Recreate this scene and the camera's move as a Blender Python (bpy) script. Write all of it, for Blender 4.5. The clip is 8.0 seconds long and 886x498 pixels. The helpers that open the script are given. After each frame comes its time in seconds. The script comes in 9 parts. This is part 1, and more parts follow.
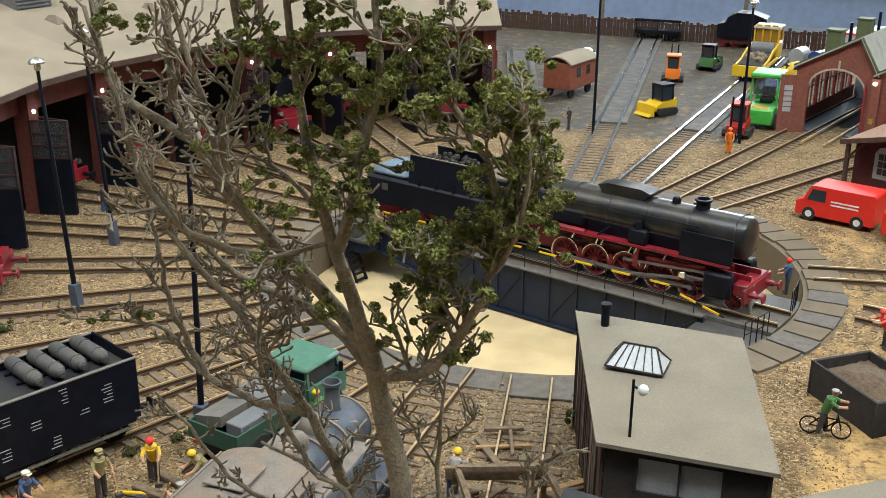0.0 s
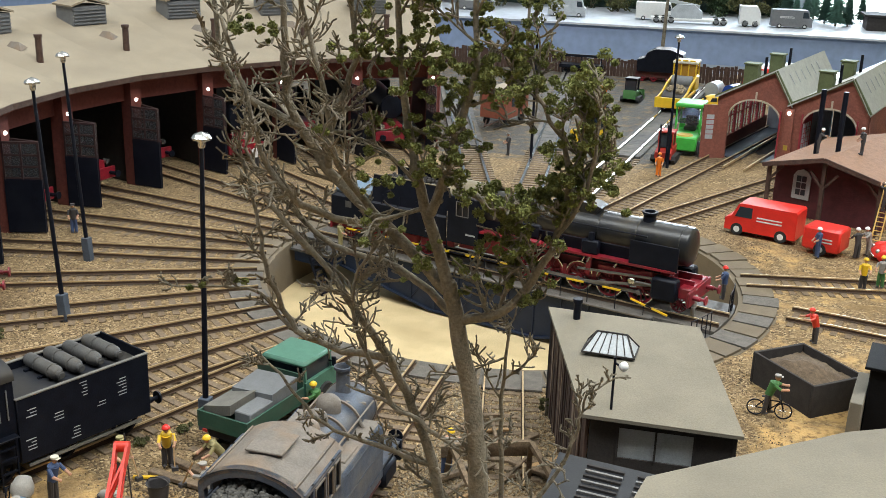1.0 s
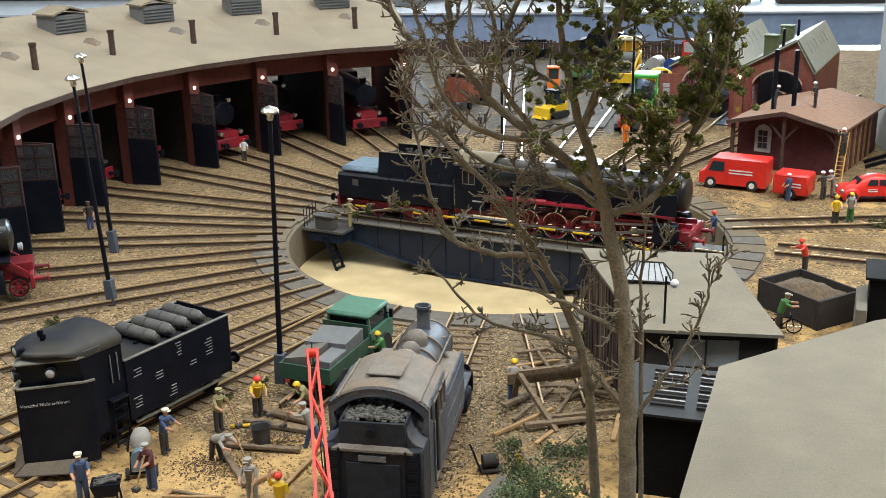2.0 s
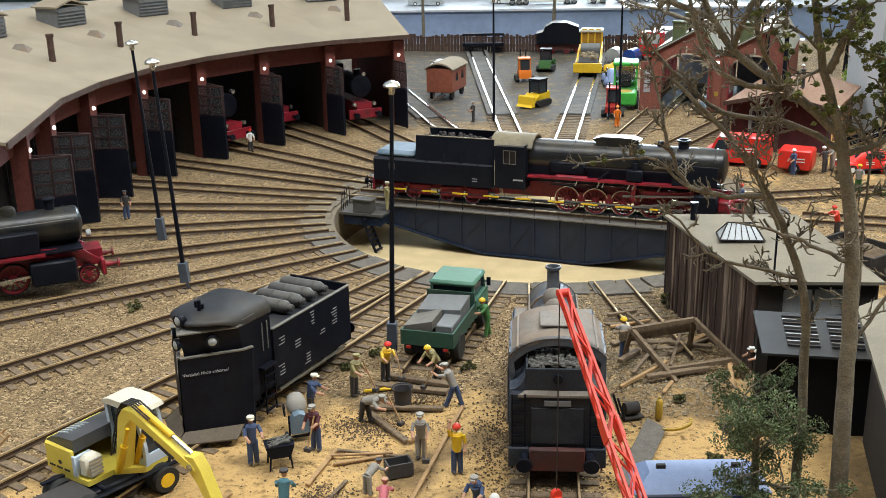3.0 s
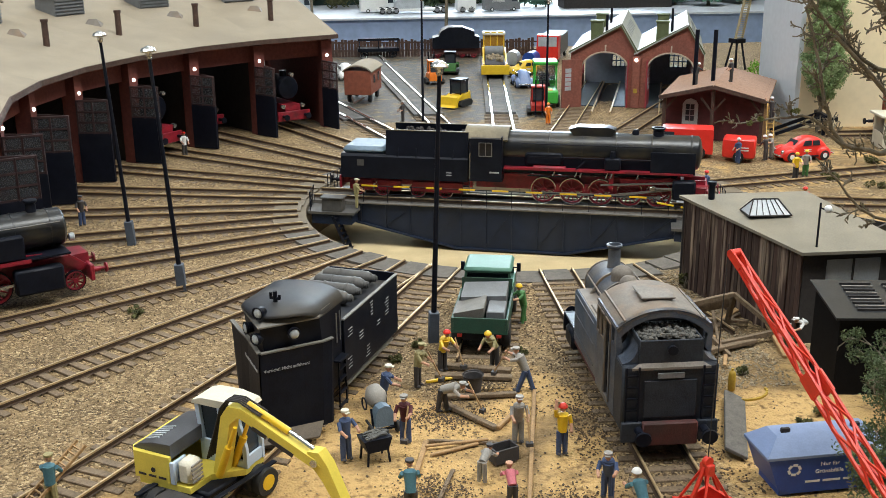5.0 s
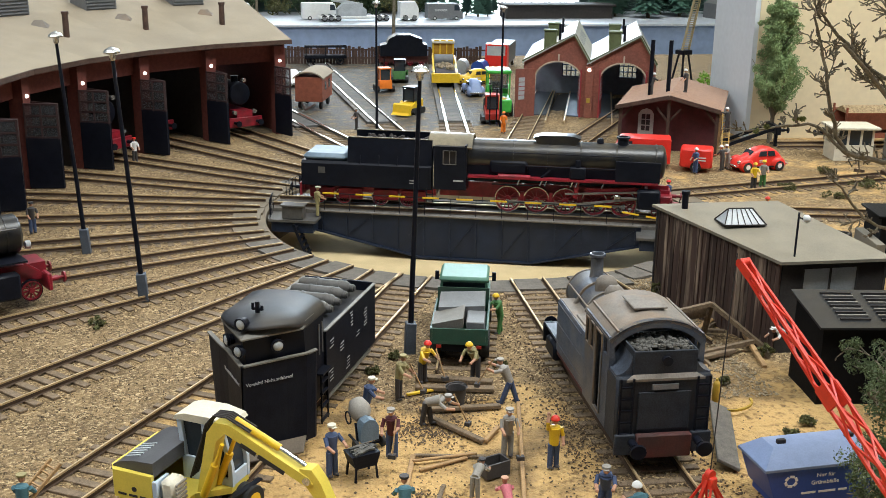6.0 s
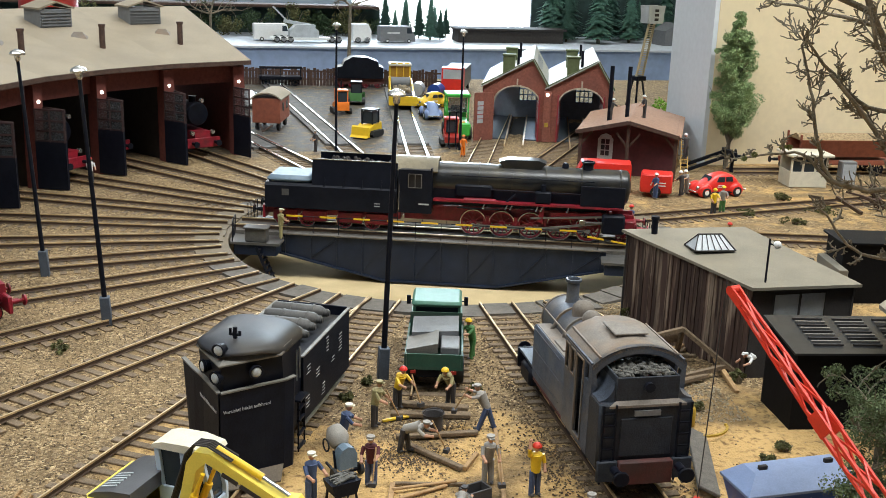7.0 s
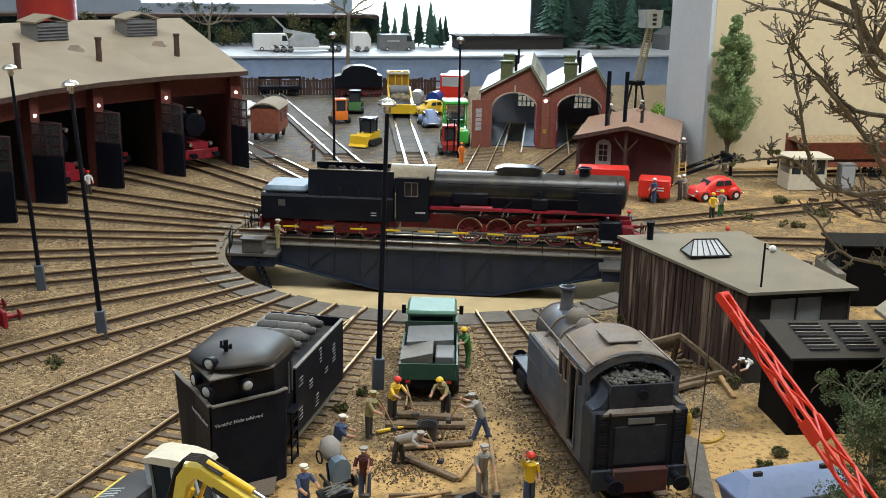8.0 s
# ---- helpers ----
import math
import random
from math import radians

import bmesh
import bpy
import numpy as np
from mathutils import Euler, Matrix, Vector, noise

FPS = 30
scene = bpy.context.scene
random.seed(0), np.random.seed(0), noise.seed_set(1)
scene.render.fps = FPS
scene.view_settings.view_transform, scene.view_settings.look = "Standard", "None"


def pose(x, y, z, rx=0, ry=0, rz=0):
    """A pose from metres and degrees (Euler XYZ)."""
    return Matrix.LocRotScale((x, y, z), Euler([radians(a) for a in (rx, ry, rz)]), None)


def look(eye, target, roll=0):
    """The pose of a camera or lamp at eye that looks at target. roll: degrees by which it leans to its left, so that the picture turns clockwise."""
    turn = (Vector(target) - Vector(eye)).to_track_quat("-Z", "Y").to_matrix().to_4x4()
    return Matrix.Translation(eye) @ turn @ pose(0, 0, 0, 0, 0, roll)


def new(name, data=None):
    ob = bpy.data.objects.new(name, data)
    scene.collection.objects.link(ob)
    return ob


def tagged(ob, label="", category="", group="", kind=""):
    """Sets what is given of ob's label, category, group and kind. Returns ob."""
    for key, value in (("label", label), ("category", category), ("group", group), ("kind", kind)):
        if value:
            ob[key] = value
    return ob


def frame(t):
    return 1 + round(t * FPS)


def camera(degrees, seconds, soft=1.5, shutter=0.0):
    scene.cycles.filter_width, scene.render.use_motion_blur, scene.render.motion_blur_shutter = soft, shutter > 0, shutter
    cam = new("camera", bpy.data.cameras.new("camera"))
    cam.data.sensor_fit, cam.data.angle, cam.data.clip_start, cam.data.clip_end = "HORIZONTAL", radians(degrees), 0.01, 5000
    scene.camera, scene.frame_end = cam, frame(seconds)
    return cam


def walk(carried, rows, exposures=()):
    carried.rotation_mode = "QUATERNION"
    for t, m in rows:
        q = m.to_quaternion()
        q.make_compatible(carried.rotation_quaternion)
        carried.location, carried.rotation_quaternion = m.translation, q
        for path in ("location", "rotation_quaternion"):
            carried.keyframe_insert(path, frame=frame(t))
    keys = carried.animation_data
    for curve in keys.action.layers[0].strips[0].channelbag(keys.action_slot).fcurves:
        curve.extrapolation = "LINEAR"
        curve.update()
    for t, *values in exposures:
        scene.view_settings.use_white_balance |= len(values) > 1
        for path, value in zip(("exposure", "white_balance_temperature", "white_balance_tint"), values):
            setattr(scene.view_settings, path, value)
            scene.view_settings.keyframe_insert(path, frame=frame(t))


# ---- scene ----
# A model railway at scale 1:87. Plan numbers below are millimetres; MM turns them into metres.
MM = 0.001
LENS = 45.1
cam = camera(LENS, 8.0, soft=0.8, shutter=0.0)
# seconds, eye x y z in metres, yaw, pitch, roll in degrees
PATH = [
    (0, 0.3102, 0.4675, 0.2006, 19.011, -20.481, 0.371),
    (0.5, 0.3014, 0.4449, 0.1970, 16.210, -18.864, 1.235),
    (1, 0.2941, 0.4207, 0.2007, 13.869, -18.428, 1.667),
    (1.2, 0.2893, 0.4081, 0.2005, 12.892, -18.212, 1.525),
    (2.3, 0.2318, 0.3606, 0.1887, 8.266, -18.390, -1.901),
    (2.5, 0.2155, 0.3591, 0.1863, 7.454, -18.447, -1.868),
    (3, 0.1641, 0.3343, 0.1871, 3.280, -18.214, -1.123),
    (3.5, 0.1198, 0.3253, 0.1787, -1.146, -17.280, 0.652),
    (4, 0.0898, 0.3261, 0.1744, -4.091, -17.156, 0.631),
    (4.5, 0.0822, 0.3359, 0.1733, -4.954, -17.463, -0.124),
    (5.8, 0.0623, 0.3525, 0.1704, -9.069, -17.190, 0.279),
    (6, 0.0590, 0.3553, 0.1697, -9.902, -16.958, 0.743),
    (6.5, 0.0518, 0.3575, 0.1696, -11.726, -16.351, 1.441),
    (7, 0.0481, 0.3607, 0.1695, -12.926, -15.709, 1.876),
    (7.5, 0.0502, 0.3610, 0.1704, -12.964, -15.393, 1.512),
    (8, 0.0530, 0.3612, 0.1701, -12.633, -15.348, 0.989),
]
walk(cam, [(t, pose(x, y, z, 90 + p, 0, w) @ pose(0, 0, 0, 0, 0, r)) for t, x, y, z, w, p, r in PATH],
     [(0, 0.0), (3, 0.0), (4, -0.06), (4.5, 0.0), (6, 0.0), (7, 0.0), (7.5, -0.12), (8, -0.26)])

# ---- light: a hall with ceiling luminaires and a bright window at its far end ----
world = bpy.data.worlds.new("hall_air")
scene.world = world
world.use_nodes = True
world.node_tree.nodes["Background"].inputs[0].default_value = (0.75, 0.85, 1.0, 1)
world.node_tree.nodes["Background"].inputs[1].default_value = 0.25
scene.view_settings.exposure = 0.0


def area(name, x, y, z, sx, sy, watts, colour, target):
    d = bpy.data.lights.new(name, "AREA")
    d.shape, d.size, d.size_y, d.energy, d.color = "RECTANGLE", sx, sy, watts, colour
    ob = new(name, d)
    ob.matrix_world = look((x, y, z), target)
    return ob


LAMP_WHITE = (0.93, 0.97, 0.97)
area("ceiling_lamp_light", 0.0, 0.35, 1.55, 1.2, 0.35, 12.5, LAMP_WHITE, (0.0, 0.7, 0))
area("ceiling_lamp_light", -1.0, 0.5, 1.55, 1.2, 0.35, 15, LAMP_WHITE, (-0.6, 0.6, 0))
area("ceiling_lamp_light", 1.1, 0.45, 1.55, 1.2, 0.35, 31, LAMP_WHITE, (0.95, 1.2, 0.25))
area("ceiling_lamp_light", 0.5, 1.8, 1.55, 1.2, 0.35, 11, LAMP_WHITE, (0.5, 1.9, 0))
area("window_light", 0.9, 4.1, 0.65, 0.65, 1.4, 68, (0.66, 0.84, 1.0), (0.2, 0.8, 0))

# ---- materials ----


def mat(name, base, rough=0.75, metal=0.0, var=0.25, scale=250.0, fine=1800.0, bump=0.15, dirt=None, amount=0.0, spec=0.5, emit=0.0, dscale=60.0, drange=(0.45, 0.7)):
    m = bpy.data.materials.new(name)
    m.use_nodes = True
    nt = m.node_tree
    n, l = nt.nodes, nt.links
    b = n["Principled BSDF"]
    b.inputs["Roughness"].default_value = rough
    b.inputs["Metallic"].default_value = metal
    b.inputs["Specular IOR Level"].default_value = spec
    tc = n.new("ShaderNodeTexCoord")
    oi = n.new("ShaderNodeObjectInfo")
    mul = n.new("ShaderNodeMath")
    mul.operation = "MULTIPLY"
    mul.inputs[1].default_value = 7.3
    l.new(oi.outputs["Random"], mul.inputs[0])
    add = n.new("ShaderNodeVectorMath")
    l.new(tc.outputs["Object"], add.inputs[0])
    l.new(mul.outputs[0], add.inputs[1])

    def noisy(s, detail):
        t = n.new("ShaderNodeTexNoise")
        t.inputs["Scale"].default_value, t.inputs["Detail"].default_value = s, detail
        l.new(add.outputs[0], t.inputs["Vector"])
        return t

    a, f = noisy(scale, 4), noisy(fine, 3)
    both = n.new("ShaderNodeMath")
    both.operation = "ADD"
    l.new(a.outputs["Fac"], both.inputs[0])
    l.new(f.outputs["Fac"], both.inputs[1])
    ramp = n.new("ShaderNodeMapRange")
    ramp.inputs["From Min"].default_value, ramp.inputs["From Max"].default_value = 0.7, 1.3
    l.new(both.outputs[0], ramp.inputs["Value"])
    mix = n.new("ShaderNodeMix")
    mix.data_type = "RGBA"
    lo = [c * (1 - var) for c in base]
    hi = [min(1, c * (1 + var)) for c in base]
    mix.inputs["A"].default_value, mix.inputs["B"].default_value = (*lo, 1), (*hi, 1)
    l.new(ramp.outputs[0], mix.inputs["Factor"])
    out = mix.outputs["Result"]
    if dirt:
        d = noisy(dscale, 5)
        r2 = n.new("ShaderNodeMapRange")
        r2.inputs["From Min"].default_value, r2.inputs["From Max"].default_value = drange
        r2.inputs["To Max"].default_value = amount
        l.new(d.outputs["Fac"], r2.inputs["Value"])
        mx = n.new("ShaderNodeMix")
        mx.data_type = "RGBA"
        l.new(r2.outputs[0], mx.inputs["Factor"])
        l.new(out, mx.inputs["A"])
        mx.inputs["B"].default_value = (*dirt, 1)
        out = mx.outputs["Result"]
    l.new(out, b.inputs["Base Color"])
    if emit:
        l.new(out, b.inputs["Emission Color"])
        b.inputs["Emission Strength"].default_value = emit
    if bump:
        bp = n.new("ShaderNodeBump")
        bp.inputs["Strength"].default_value, bp.inputs["Distance"].default_value = bump, 0.0006
        l.new(both.outputs[0], bp.inputs["Height"])
        l.new(bp.outputs[0], b.inputs["Normal"])
    return m


def streaked(name, dark, pale):
    """Boards with grain and peeling streaks that run up and down."""
    m = bpy.data.materials.new(name)
    m.use_nodes = True
    n, l = m.node_tree.nodes, m.node_tree.links
    b = n["Principled BSDF"]
    b.inputs["Roughness"].default_value = 0.85
    tc, mp = n.new("ShaderNodeTexCoord"), n.new("ShaderNodeMapping")
    mp.inputs["Scale"].default_value = (1.0, 1.0, 0.09)
    l.new(tc.outputs["Object"], mp.inputs["Vector"])
    grain, wear, info = n.new("ShaderNodeTexNoise"), n.new("ShaderNodeTexNoise"), n.new("ShaderNodeObjectInfo")
    grain.inputs["Scale"].default_value, grain.inputs["Detail"].default_value = 900, 6
    wear.inputs["Scale"].default_value, wear.inputs["Detail"].default_value = 330, 8
    l.new(mp.outputs[0], grain.inputs["Vector"])
    l.new(mp.outputs[0], wear.inputs["Vector"])
    r = n.new("ShaderNodeMapRange")
    r.inputs["From Min"].default_value, r.inputs["From Max"].default_value = 0.5, 0.74
    l.new(wear.outputs["Fac"], r.inputs["Value"])
    mix = n.new("ShaderNodeMix")
    mix.data_type = "RGBA"
    mix.inputs["A"].default_value, mix.inputs["B"].default_value = (*dark, 1), (*pale, 1)
    l.new(r.outputs[0], mix.inputs["Factor"])
    hsv, mul = n.new("ShaderNodeHueSaturation"), n.new("ShaderNodeMath")
    mul.operation = "MULTIPLY_ADD"
    mul.inputs[1].default_value, mul.inputs[2].default_value = 0.8, 0.6
    l.new(info.outputs["Random"], mul.inputs[0])
    l.new(mul.outputs[0], hsv.inputs["Value"])
    l.new(mix.outputs["Result"], hsv.inputs["Color"])
    l.new(hsv.outputs[0], b.inputs["Base Color"])
    bp = n.new("ShaderNodeBump")
    bp.inputs["Strength"].default_value, bp.inputs["Distance"].default_value = 0.5, 0.0004
    l.new(grain.outputs["Fac"], bp.inputs["Height"])
    l.new(bp.outputs[0], b.inputs["Normal"])
    return m


def glass(name, tint=(0.8, 0.9, 0.95), rough=0.05):
    m = bpy.data.materials.new(name)
    m.use_nodes = True
    b = m.node_tree.nodes["Principled BSDF"]
    b.inputs["Base Color"].default_value = (*tint, 1)
    b.inputs["Roughness"].default_value = rough
    b.inputs["Transmission Weight"].default_value = 0.9
    b.inputs["IOR"].default_value = 1.15
    return m


SAND = mat("yellow_sand", (0.6, 0.47, 0.26), 0.95, var=0.15, scale=60, fine=1500, bump=0.35, dirt=(0.36, 0.26, 0.13), amount=0.45, dscale=35)
STONE = mat("ballast_stone", (0.31, 0.222, 0.122), 0.9, var=0.5, scale=500, fine=2500, bump=0.3)
STONE_DARK = mat("dark_ballast_stone", (0.11, 0.076, 0.046), 0.9, var=0.45, scale=500, fine=2500, bump=0.3)
RUST = mat("rusty_rail_side", (0.06, 0.034, 0.018), 0.8, var=0.3)
STEEL = mat("rail_head_steel", (0.62, 0.46, 0.26), 0.42, metal=0.55, var=0.25, scale=90, bump=0.05)
SLEEPER = mat("weathered_sleeper", (0.17, 0.12, 0.074), 0.85, var=0.4, scale=500, bump=0.35)
PLANK_GREY = mat("grey_deck_plank", (0.125, 0.112, 0.096), 0.85, var=0.3, scale=300, bump=0.3)
RING = mat("pit_ring_concrete", (0.165, 0.13, 0.086), 0.9, var=0.2, scale=120, bump=0.25, dirt=(0.11, 0.09, 0.065), amount=0.6)
BRICK_RED = mat("dark_red_brick", (0.155, 0.04, 0.03), 0.85, var=0.3, scale=400, bump=0.3)
BRICK_LIGHT = mat("red_brick_gable", (0.255, 0.085, 0.058), 0.85, var=0.28, scale=500, bump=0.35, dirt=(0.14, 0.06, 0.05), amount=0.5, dscale=45)
ROOF_FELT = mat("beige_roof_felt", (0.29, 0.24, 0.17), 0.9, var=0.12, scale=40, fine=1500, bump=0.25, dirt=(0.2, 0.165, 0.12), amount=0.5, dscale=18)
ROOF_GREY = mat("grey_felt_roof", (0.215, 0.19, 0.142), 0.85, var=0.14, scale=60, fine=1700, bump=0.25, dirt=(0.15, 0.13, 0.1), amount=0.6, dscale=24)
ROOF_BROWN = mat("brown_tile_roof", (0.28, 0.16, 0.1), 0.85, var=0.2, scale=300, bump=0.3)
ROOF_PALE = mat("pale_grey_green_roof_sheet", (0.4, 0.4, 0.35), 0.6, var=0.14, scale=200, bump=0.2)
ROOF_SLATE = mat("light_slate_roof", (0.42, 0.42, 0.4), 0.5, var=0.15, scale=300, bump=0.2)
# near-black for dark paint, and for walls whose shade is in the colour
DARK = mat("dark_paint_and_shade", (0.035, 0.03, 0.028), 0.9, var=0.3)
BLACK = mat("black_loco_paint", (0.0065, 0.008, 0.014), 0.42, var=0.3, bump=0.08, dirt=(0.017, 0.019, 0.026), amount=0.35, dscale=70, spec=0.16)
BLACK_WORN = mat("dull_black_paint", (0.0065, 0.008, 0.0145), 0.48, var=0.3, bump=0.1, dirt=(0.016, 0.018, 0.025), amount=0.4, dscale=60, spec=0.14)
BOILER = mat("boiler_black_sheen", (0.012, 0.0125, 0.014), 0.32, var=0.3, bump=0.06, dirt=(0.085, 0.067, 0.036), amount=0.5, dscale=60, spec=0.5)
GIRDER = mat("blue_black_girder", (0.012, 0.02, 0.042), 0.45, var=0.35, scale=120, bump=0.2, dirt=(0.034, 0.04, 0.056), amount=0.4, dscale=40, spec=0.25)
RED = mat("loco_red", (0.27, 0.012, 0.025), 0.42, var=0.3, bump=0.05, dirt=(0.05, 0.02, 0.02), amount=0.6, dscale=90)
RED_BRIGHT = mat("bright_red_paint", (0.72, 0.03, 0.02), 0.35, var=0.1, bump=0.03)
ORANGE_RED = mat("crane_red_plastic", (0.62, 0.035, 0.016), 0.45, var=0.12, bump=0.05)
ORANGE = mat("orange_paint", (0.8, 0.2, 0.02), 0.4, var=0.1)
YELLOW = mat("yellow_paint", (0.75, 0.48, 0.02), 0.38, var=0.1, bump=0.03)
LEMON = mat("lemon_plastic", (0.72, 0.58, 0.09), 0.4, var=0.07, bump=0.03)
GREEN = mat("bright_green_paint", (0.06, 0.42, 0.06), 0.4, var=0.15)
TEAL = mat("truck_green_paint", (0.028, 0.085, 0.06), 0.5, var=0.15, bump=0.05, dirt=(0.1, 0.09, 0.07), amount=0.4, spec=0.3)
TEAL_LIGHT = mat("pale_green_cab_paint", (0.08, 0.19, 0.135), 0.5, var=0.12, bump=0.05, spec=0.3)
BLUE = mat("skip_blue_plastic", (0.02, 0.07, 0.33), 0.4, var=0.12, bump=0.05)
BLUE_PALE = mat("pale_blue_lid", (0.2, 0.27, 0.45), 0.45, var=0.1, bump=0.05)
WHITE = mat("white_paint", (0.75, 0.75, 0.73), 0.5, var=0.06, bump=0.05)
GREY = mat("grey_paint", (0.16, 0.165, 0.17), 0.55, var=0.15)
GREY_LOCO = mat("grimy_grey_loco_paint", (0.066, 0.079, 0.105), 0.45, var=0.35, bump=0.15, dirt=(0.2, 0.17, 0.13), amount=0.5, dscale=75, spec=0.25)
PLINTH = mat("blue_grey_plinth", (0.06, 0.075, 0.1), 0.6, var=0.2)
DOOR_DARK = mat("sooty_red_door_frame", (0.035, 0.014, 0.014), 0.8, var=0.3)
MUSTARD = mat("dull_mustard_paint", (0.42, 0.27, 0.03), 0.55, var=0.2)
PITCH = mat("matt_black_board", (0.007, 0.007, 0.008), 0.7, var=0.2, spec=0.1)
RUBBLE = mat("pale_limestone_rubble", (0.27, 0.215, 0.14), 0.9, var=0.5, scale=500, fine=2500, bump=0.3)
DECK_STEEL = mat("dull_deck_steel", (0.075, 0.073, 0.07), 0.6, var=0.25, bump=0.1, dirt=(0.13, 0.11, 0.085), amount=0.4)
DUSTY_TAN = mat("tan_dusted_roof_paint", (0.2, 0.165, 0.1), 0.5, var=0.25, bump=0.1, dirt=(0.07, 0.06, 0.045), amount=0.5, dscale=70)
STONE_TRIM = mat("pale_stone_trim", (0.48, 0.41, 0.31), 0.85, var=0.2, bump=0.15)
LADDER_WOOD = mat("yellow_ladder_wood", (0.58, 0.36, 0.1), 0.7, var=0.2)
AMBER_PANE = mat("amber_cab_pane", (0.38, 0.2, 0.03), 0.25, var=0.3, scale=120, spec=0.5)
STENCIL = mat("faded_white_stencil", (0.4, 0.41, 0.42), 0.6, var=0.2)
# darker blue-grey for the tank engine's bunker and rear panels
GREY_DARK = mat("dark_blue_grey_paint", (0.028, 0.033, 0.043), 0.55, var=0.3, bump=0.15, dirt=(0.055, 0.055, 0.057), amount=0.4, dscale=60, spec=0.2)
RED_FADED = mat("faded_rusty_red", (0.085, 0.018, 0.014), 0.7, var=0.3, bump=0.15, dirt=(0.04, 0.032, 0.03), amount=0.6, dscale=90)
SATIN_BLACK = mat("satin_black_roof_paint", (0.022, 0.024, 0.03), 0.48, var=0.15, bump=0.05, dirt=(0.075, 0.064, 0.048), amount=0.55, dscale=50, spec=0.3)
LEDGE_GREY = mat("dusty_grey_edge", (0.16, 0.15, 0.13), 0.6, var=0.2, bump=0.1)
SKID = mat("muddy_brown_steel", (0.1, 0.075, 0.05), 0.7, var=0.25, bump=0.15)
GREY_ROOF = mat("dusty_cab_roof", (0.19, 0.165, 0.14), 0.7, var=0.2, bump=0.15, dirt=(0.27, 0.165, 0.085), amount=0.5, dscale=80, spec=0.3)
COAL = mat("coal", (0.09, 0.085, 0.075), 0.75, var=0.5, scale=700, bump=0.6)
CHROME = mat("lamp_metal", (0.6, 0.6, 0.58), 0.25, metal=0.9, var=0.1)
TYRE = mat("black_rubber", (0.02, 0.02, 0.02), 0.8, var=0.2)
WOOD = mat("bare_wood", (0.36, 0.22, 0.1), 0.8, var=0.25, scale=300, bump=0.2)
WOOD_DARK = streaked("weathered_dark_boards", (0.055, 0.031, 0.024), (0.34, 0.26, 0.19))
WOOD_FENCE = mat("brown_fence_wood", (0.075, 0.042, 0.03), 0.85, var=0.35, scale=250, bump=0.3)
BARK = mat("grey_brown_bark", (0.2, 0.172, 0.125), 0.9, var=0.35, scale=350, bump=0.6)
LEAF = mat("dark_green_flock", (0.098, 0.098, 0.034), 0.9, var=0.5, scale=300, bump=0.3)
LEAF_TREE = mat("yellow_green_flock", (0.17, 0.185, 0.05), 0.9, var=0.6, scale=260, bump=0.3)
LEAF_DARK = mat("deep_green_flock", (0.03, 0.055, 0.02), 0.9, var=0.5, scale=300, bump=0.3)
LEAF_POPLAR = mat("grey_green_flock", (0.26, 0.36, 0.16), 0.9, var=0.4, scale=300, bump=0.3)
LEAF_BRIGHT = mat("fresh_green_flock", (0.16, 0.33, 0.03), 0.9, var=0.4, scale=300, bump=0.3)
RAIL_BRIGHT = mat("polished_rail_head", (0.9, 0.9, 0.88), 0.16, metal=1.0, var=0.06, bump=0.0)
SLAB = mat("tarred_track_slab", (0.12, 0.115, 0.11), 0.85, var=0.3, scale=150, bump=0.3, dirt=(0.22, 0.19, 0.15), amount=0.5, dscale=40, spec=0.2)
LEAF_PINE = mat("grey_green_needle", (0.1, 0.135, 0.06), 0.9, var=0.4, scale=300, bump=0.3)
FIR = mat("blue_green_fir", (0.04, 0.1, 0.075), 0.9, var=0.4, scale=200, bump=0.3)
LAMP_ON = mat("lit_lamp_glass", (1.0, 0.95, 0.85), 0.4, var=0.0, bump=0.0, emit=6.0)
PANE_MILKY = mat("milky_dusty_pane", (0.42, 0.45, 0.47), 0.35, var=0.2, scale=90, bump=0.05)
OLIVE = mat("olive_green_paint", (0.1, 0.12, 0.05), 0.7, var=0.2)
DOOR_RED = mat("door_frame_red", (0.3, 0.03, 0.04), 0.6, var=0.2)
WALL_BLUEGREY = mat("blue_grey_wall_paint", (0.4, 0.45, 0.52), 0.8, var=0.15)
MAROON = mat("dark_maroon_boards", (0.09, 0.02, 0.025), 0.8, var=0.3, scale=300, bump=0.25)
RUST_BODY = mat("rust_brown_paint", (0.26, 0.075, 0.04), 0.7, var=0.25, bump=0.2)
RED_DARK = mat("deep_red_paint", (0.4, 0.03, 0.02), 0.45, var=0.15)
LADDER_BEIGE = mat("beige_ladder_plastic", (0.42, 0.35, 0.22), 0.6, var=0.15)
HOOD = mat("dark_grey_plastic_hood", (0.07, 0.07, 0.075), 0.4, var=0.15, bump=0.05)
CREAM = mat("cream_paint", (0.66, 0.62, 0.5), 0.6, var=0.1)
KHAKI = mat("khaki_cloth_paint", (0.3, 0.26, 0.12), 0.7, var=0.2)
SKY_PLASTIC = mat("pale_blue_white_plastic", (0.5, 0.6, 0.72), 0.4, var=0.06)
BLUE_GREY = mat("blue_grey_enamel_and_reflection", (0.14, 0.2, 0.26), 0.5, var=0.2)
SHEET_BLACK = mat("satin_black_sheet", (0.022, 0.023, 0.026), 0.36, var=0.2, bump=0.08, spec=0.3)
SHEET_LIGHT = mat("bent_sheet_edge", (0.16, 0.15, 0.14), 0.35, var=0.2)
GLASS = glass("clear_pane")
GLASS_SOOT = glass("sooty_clear_pane", (0.35, 0.36, 0.38), 0.15)
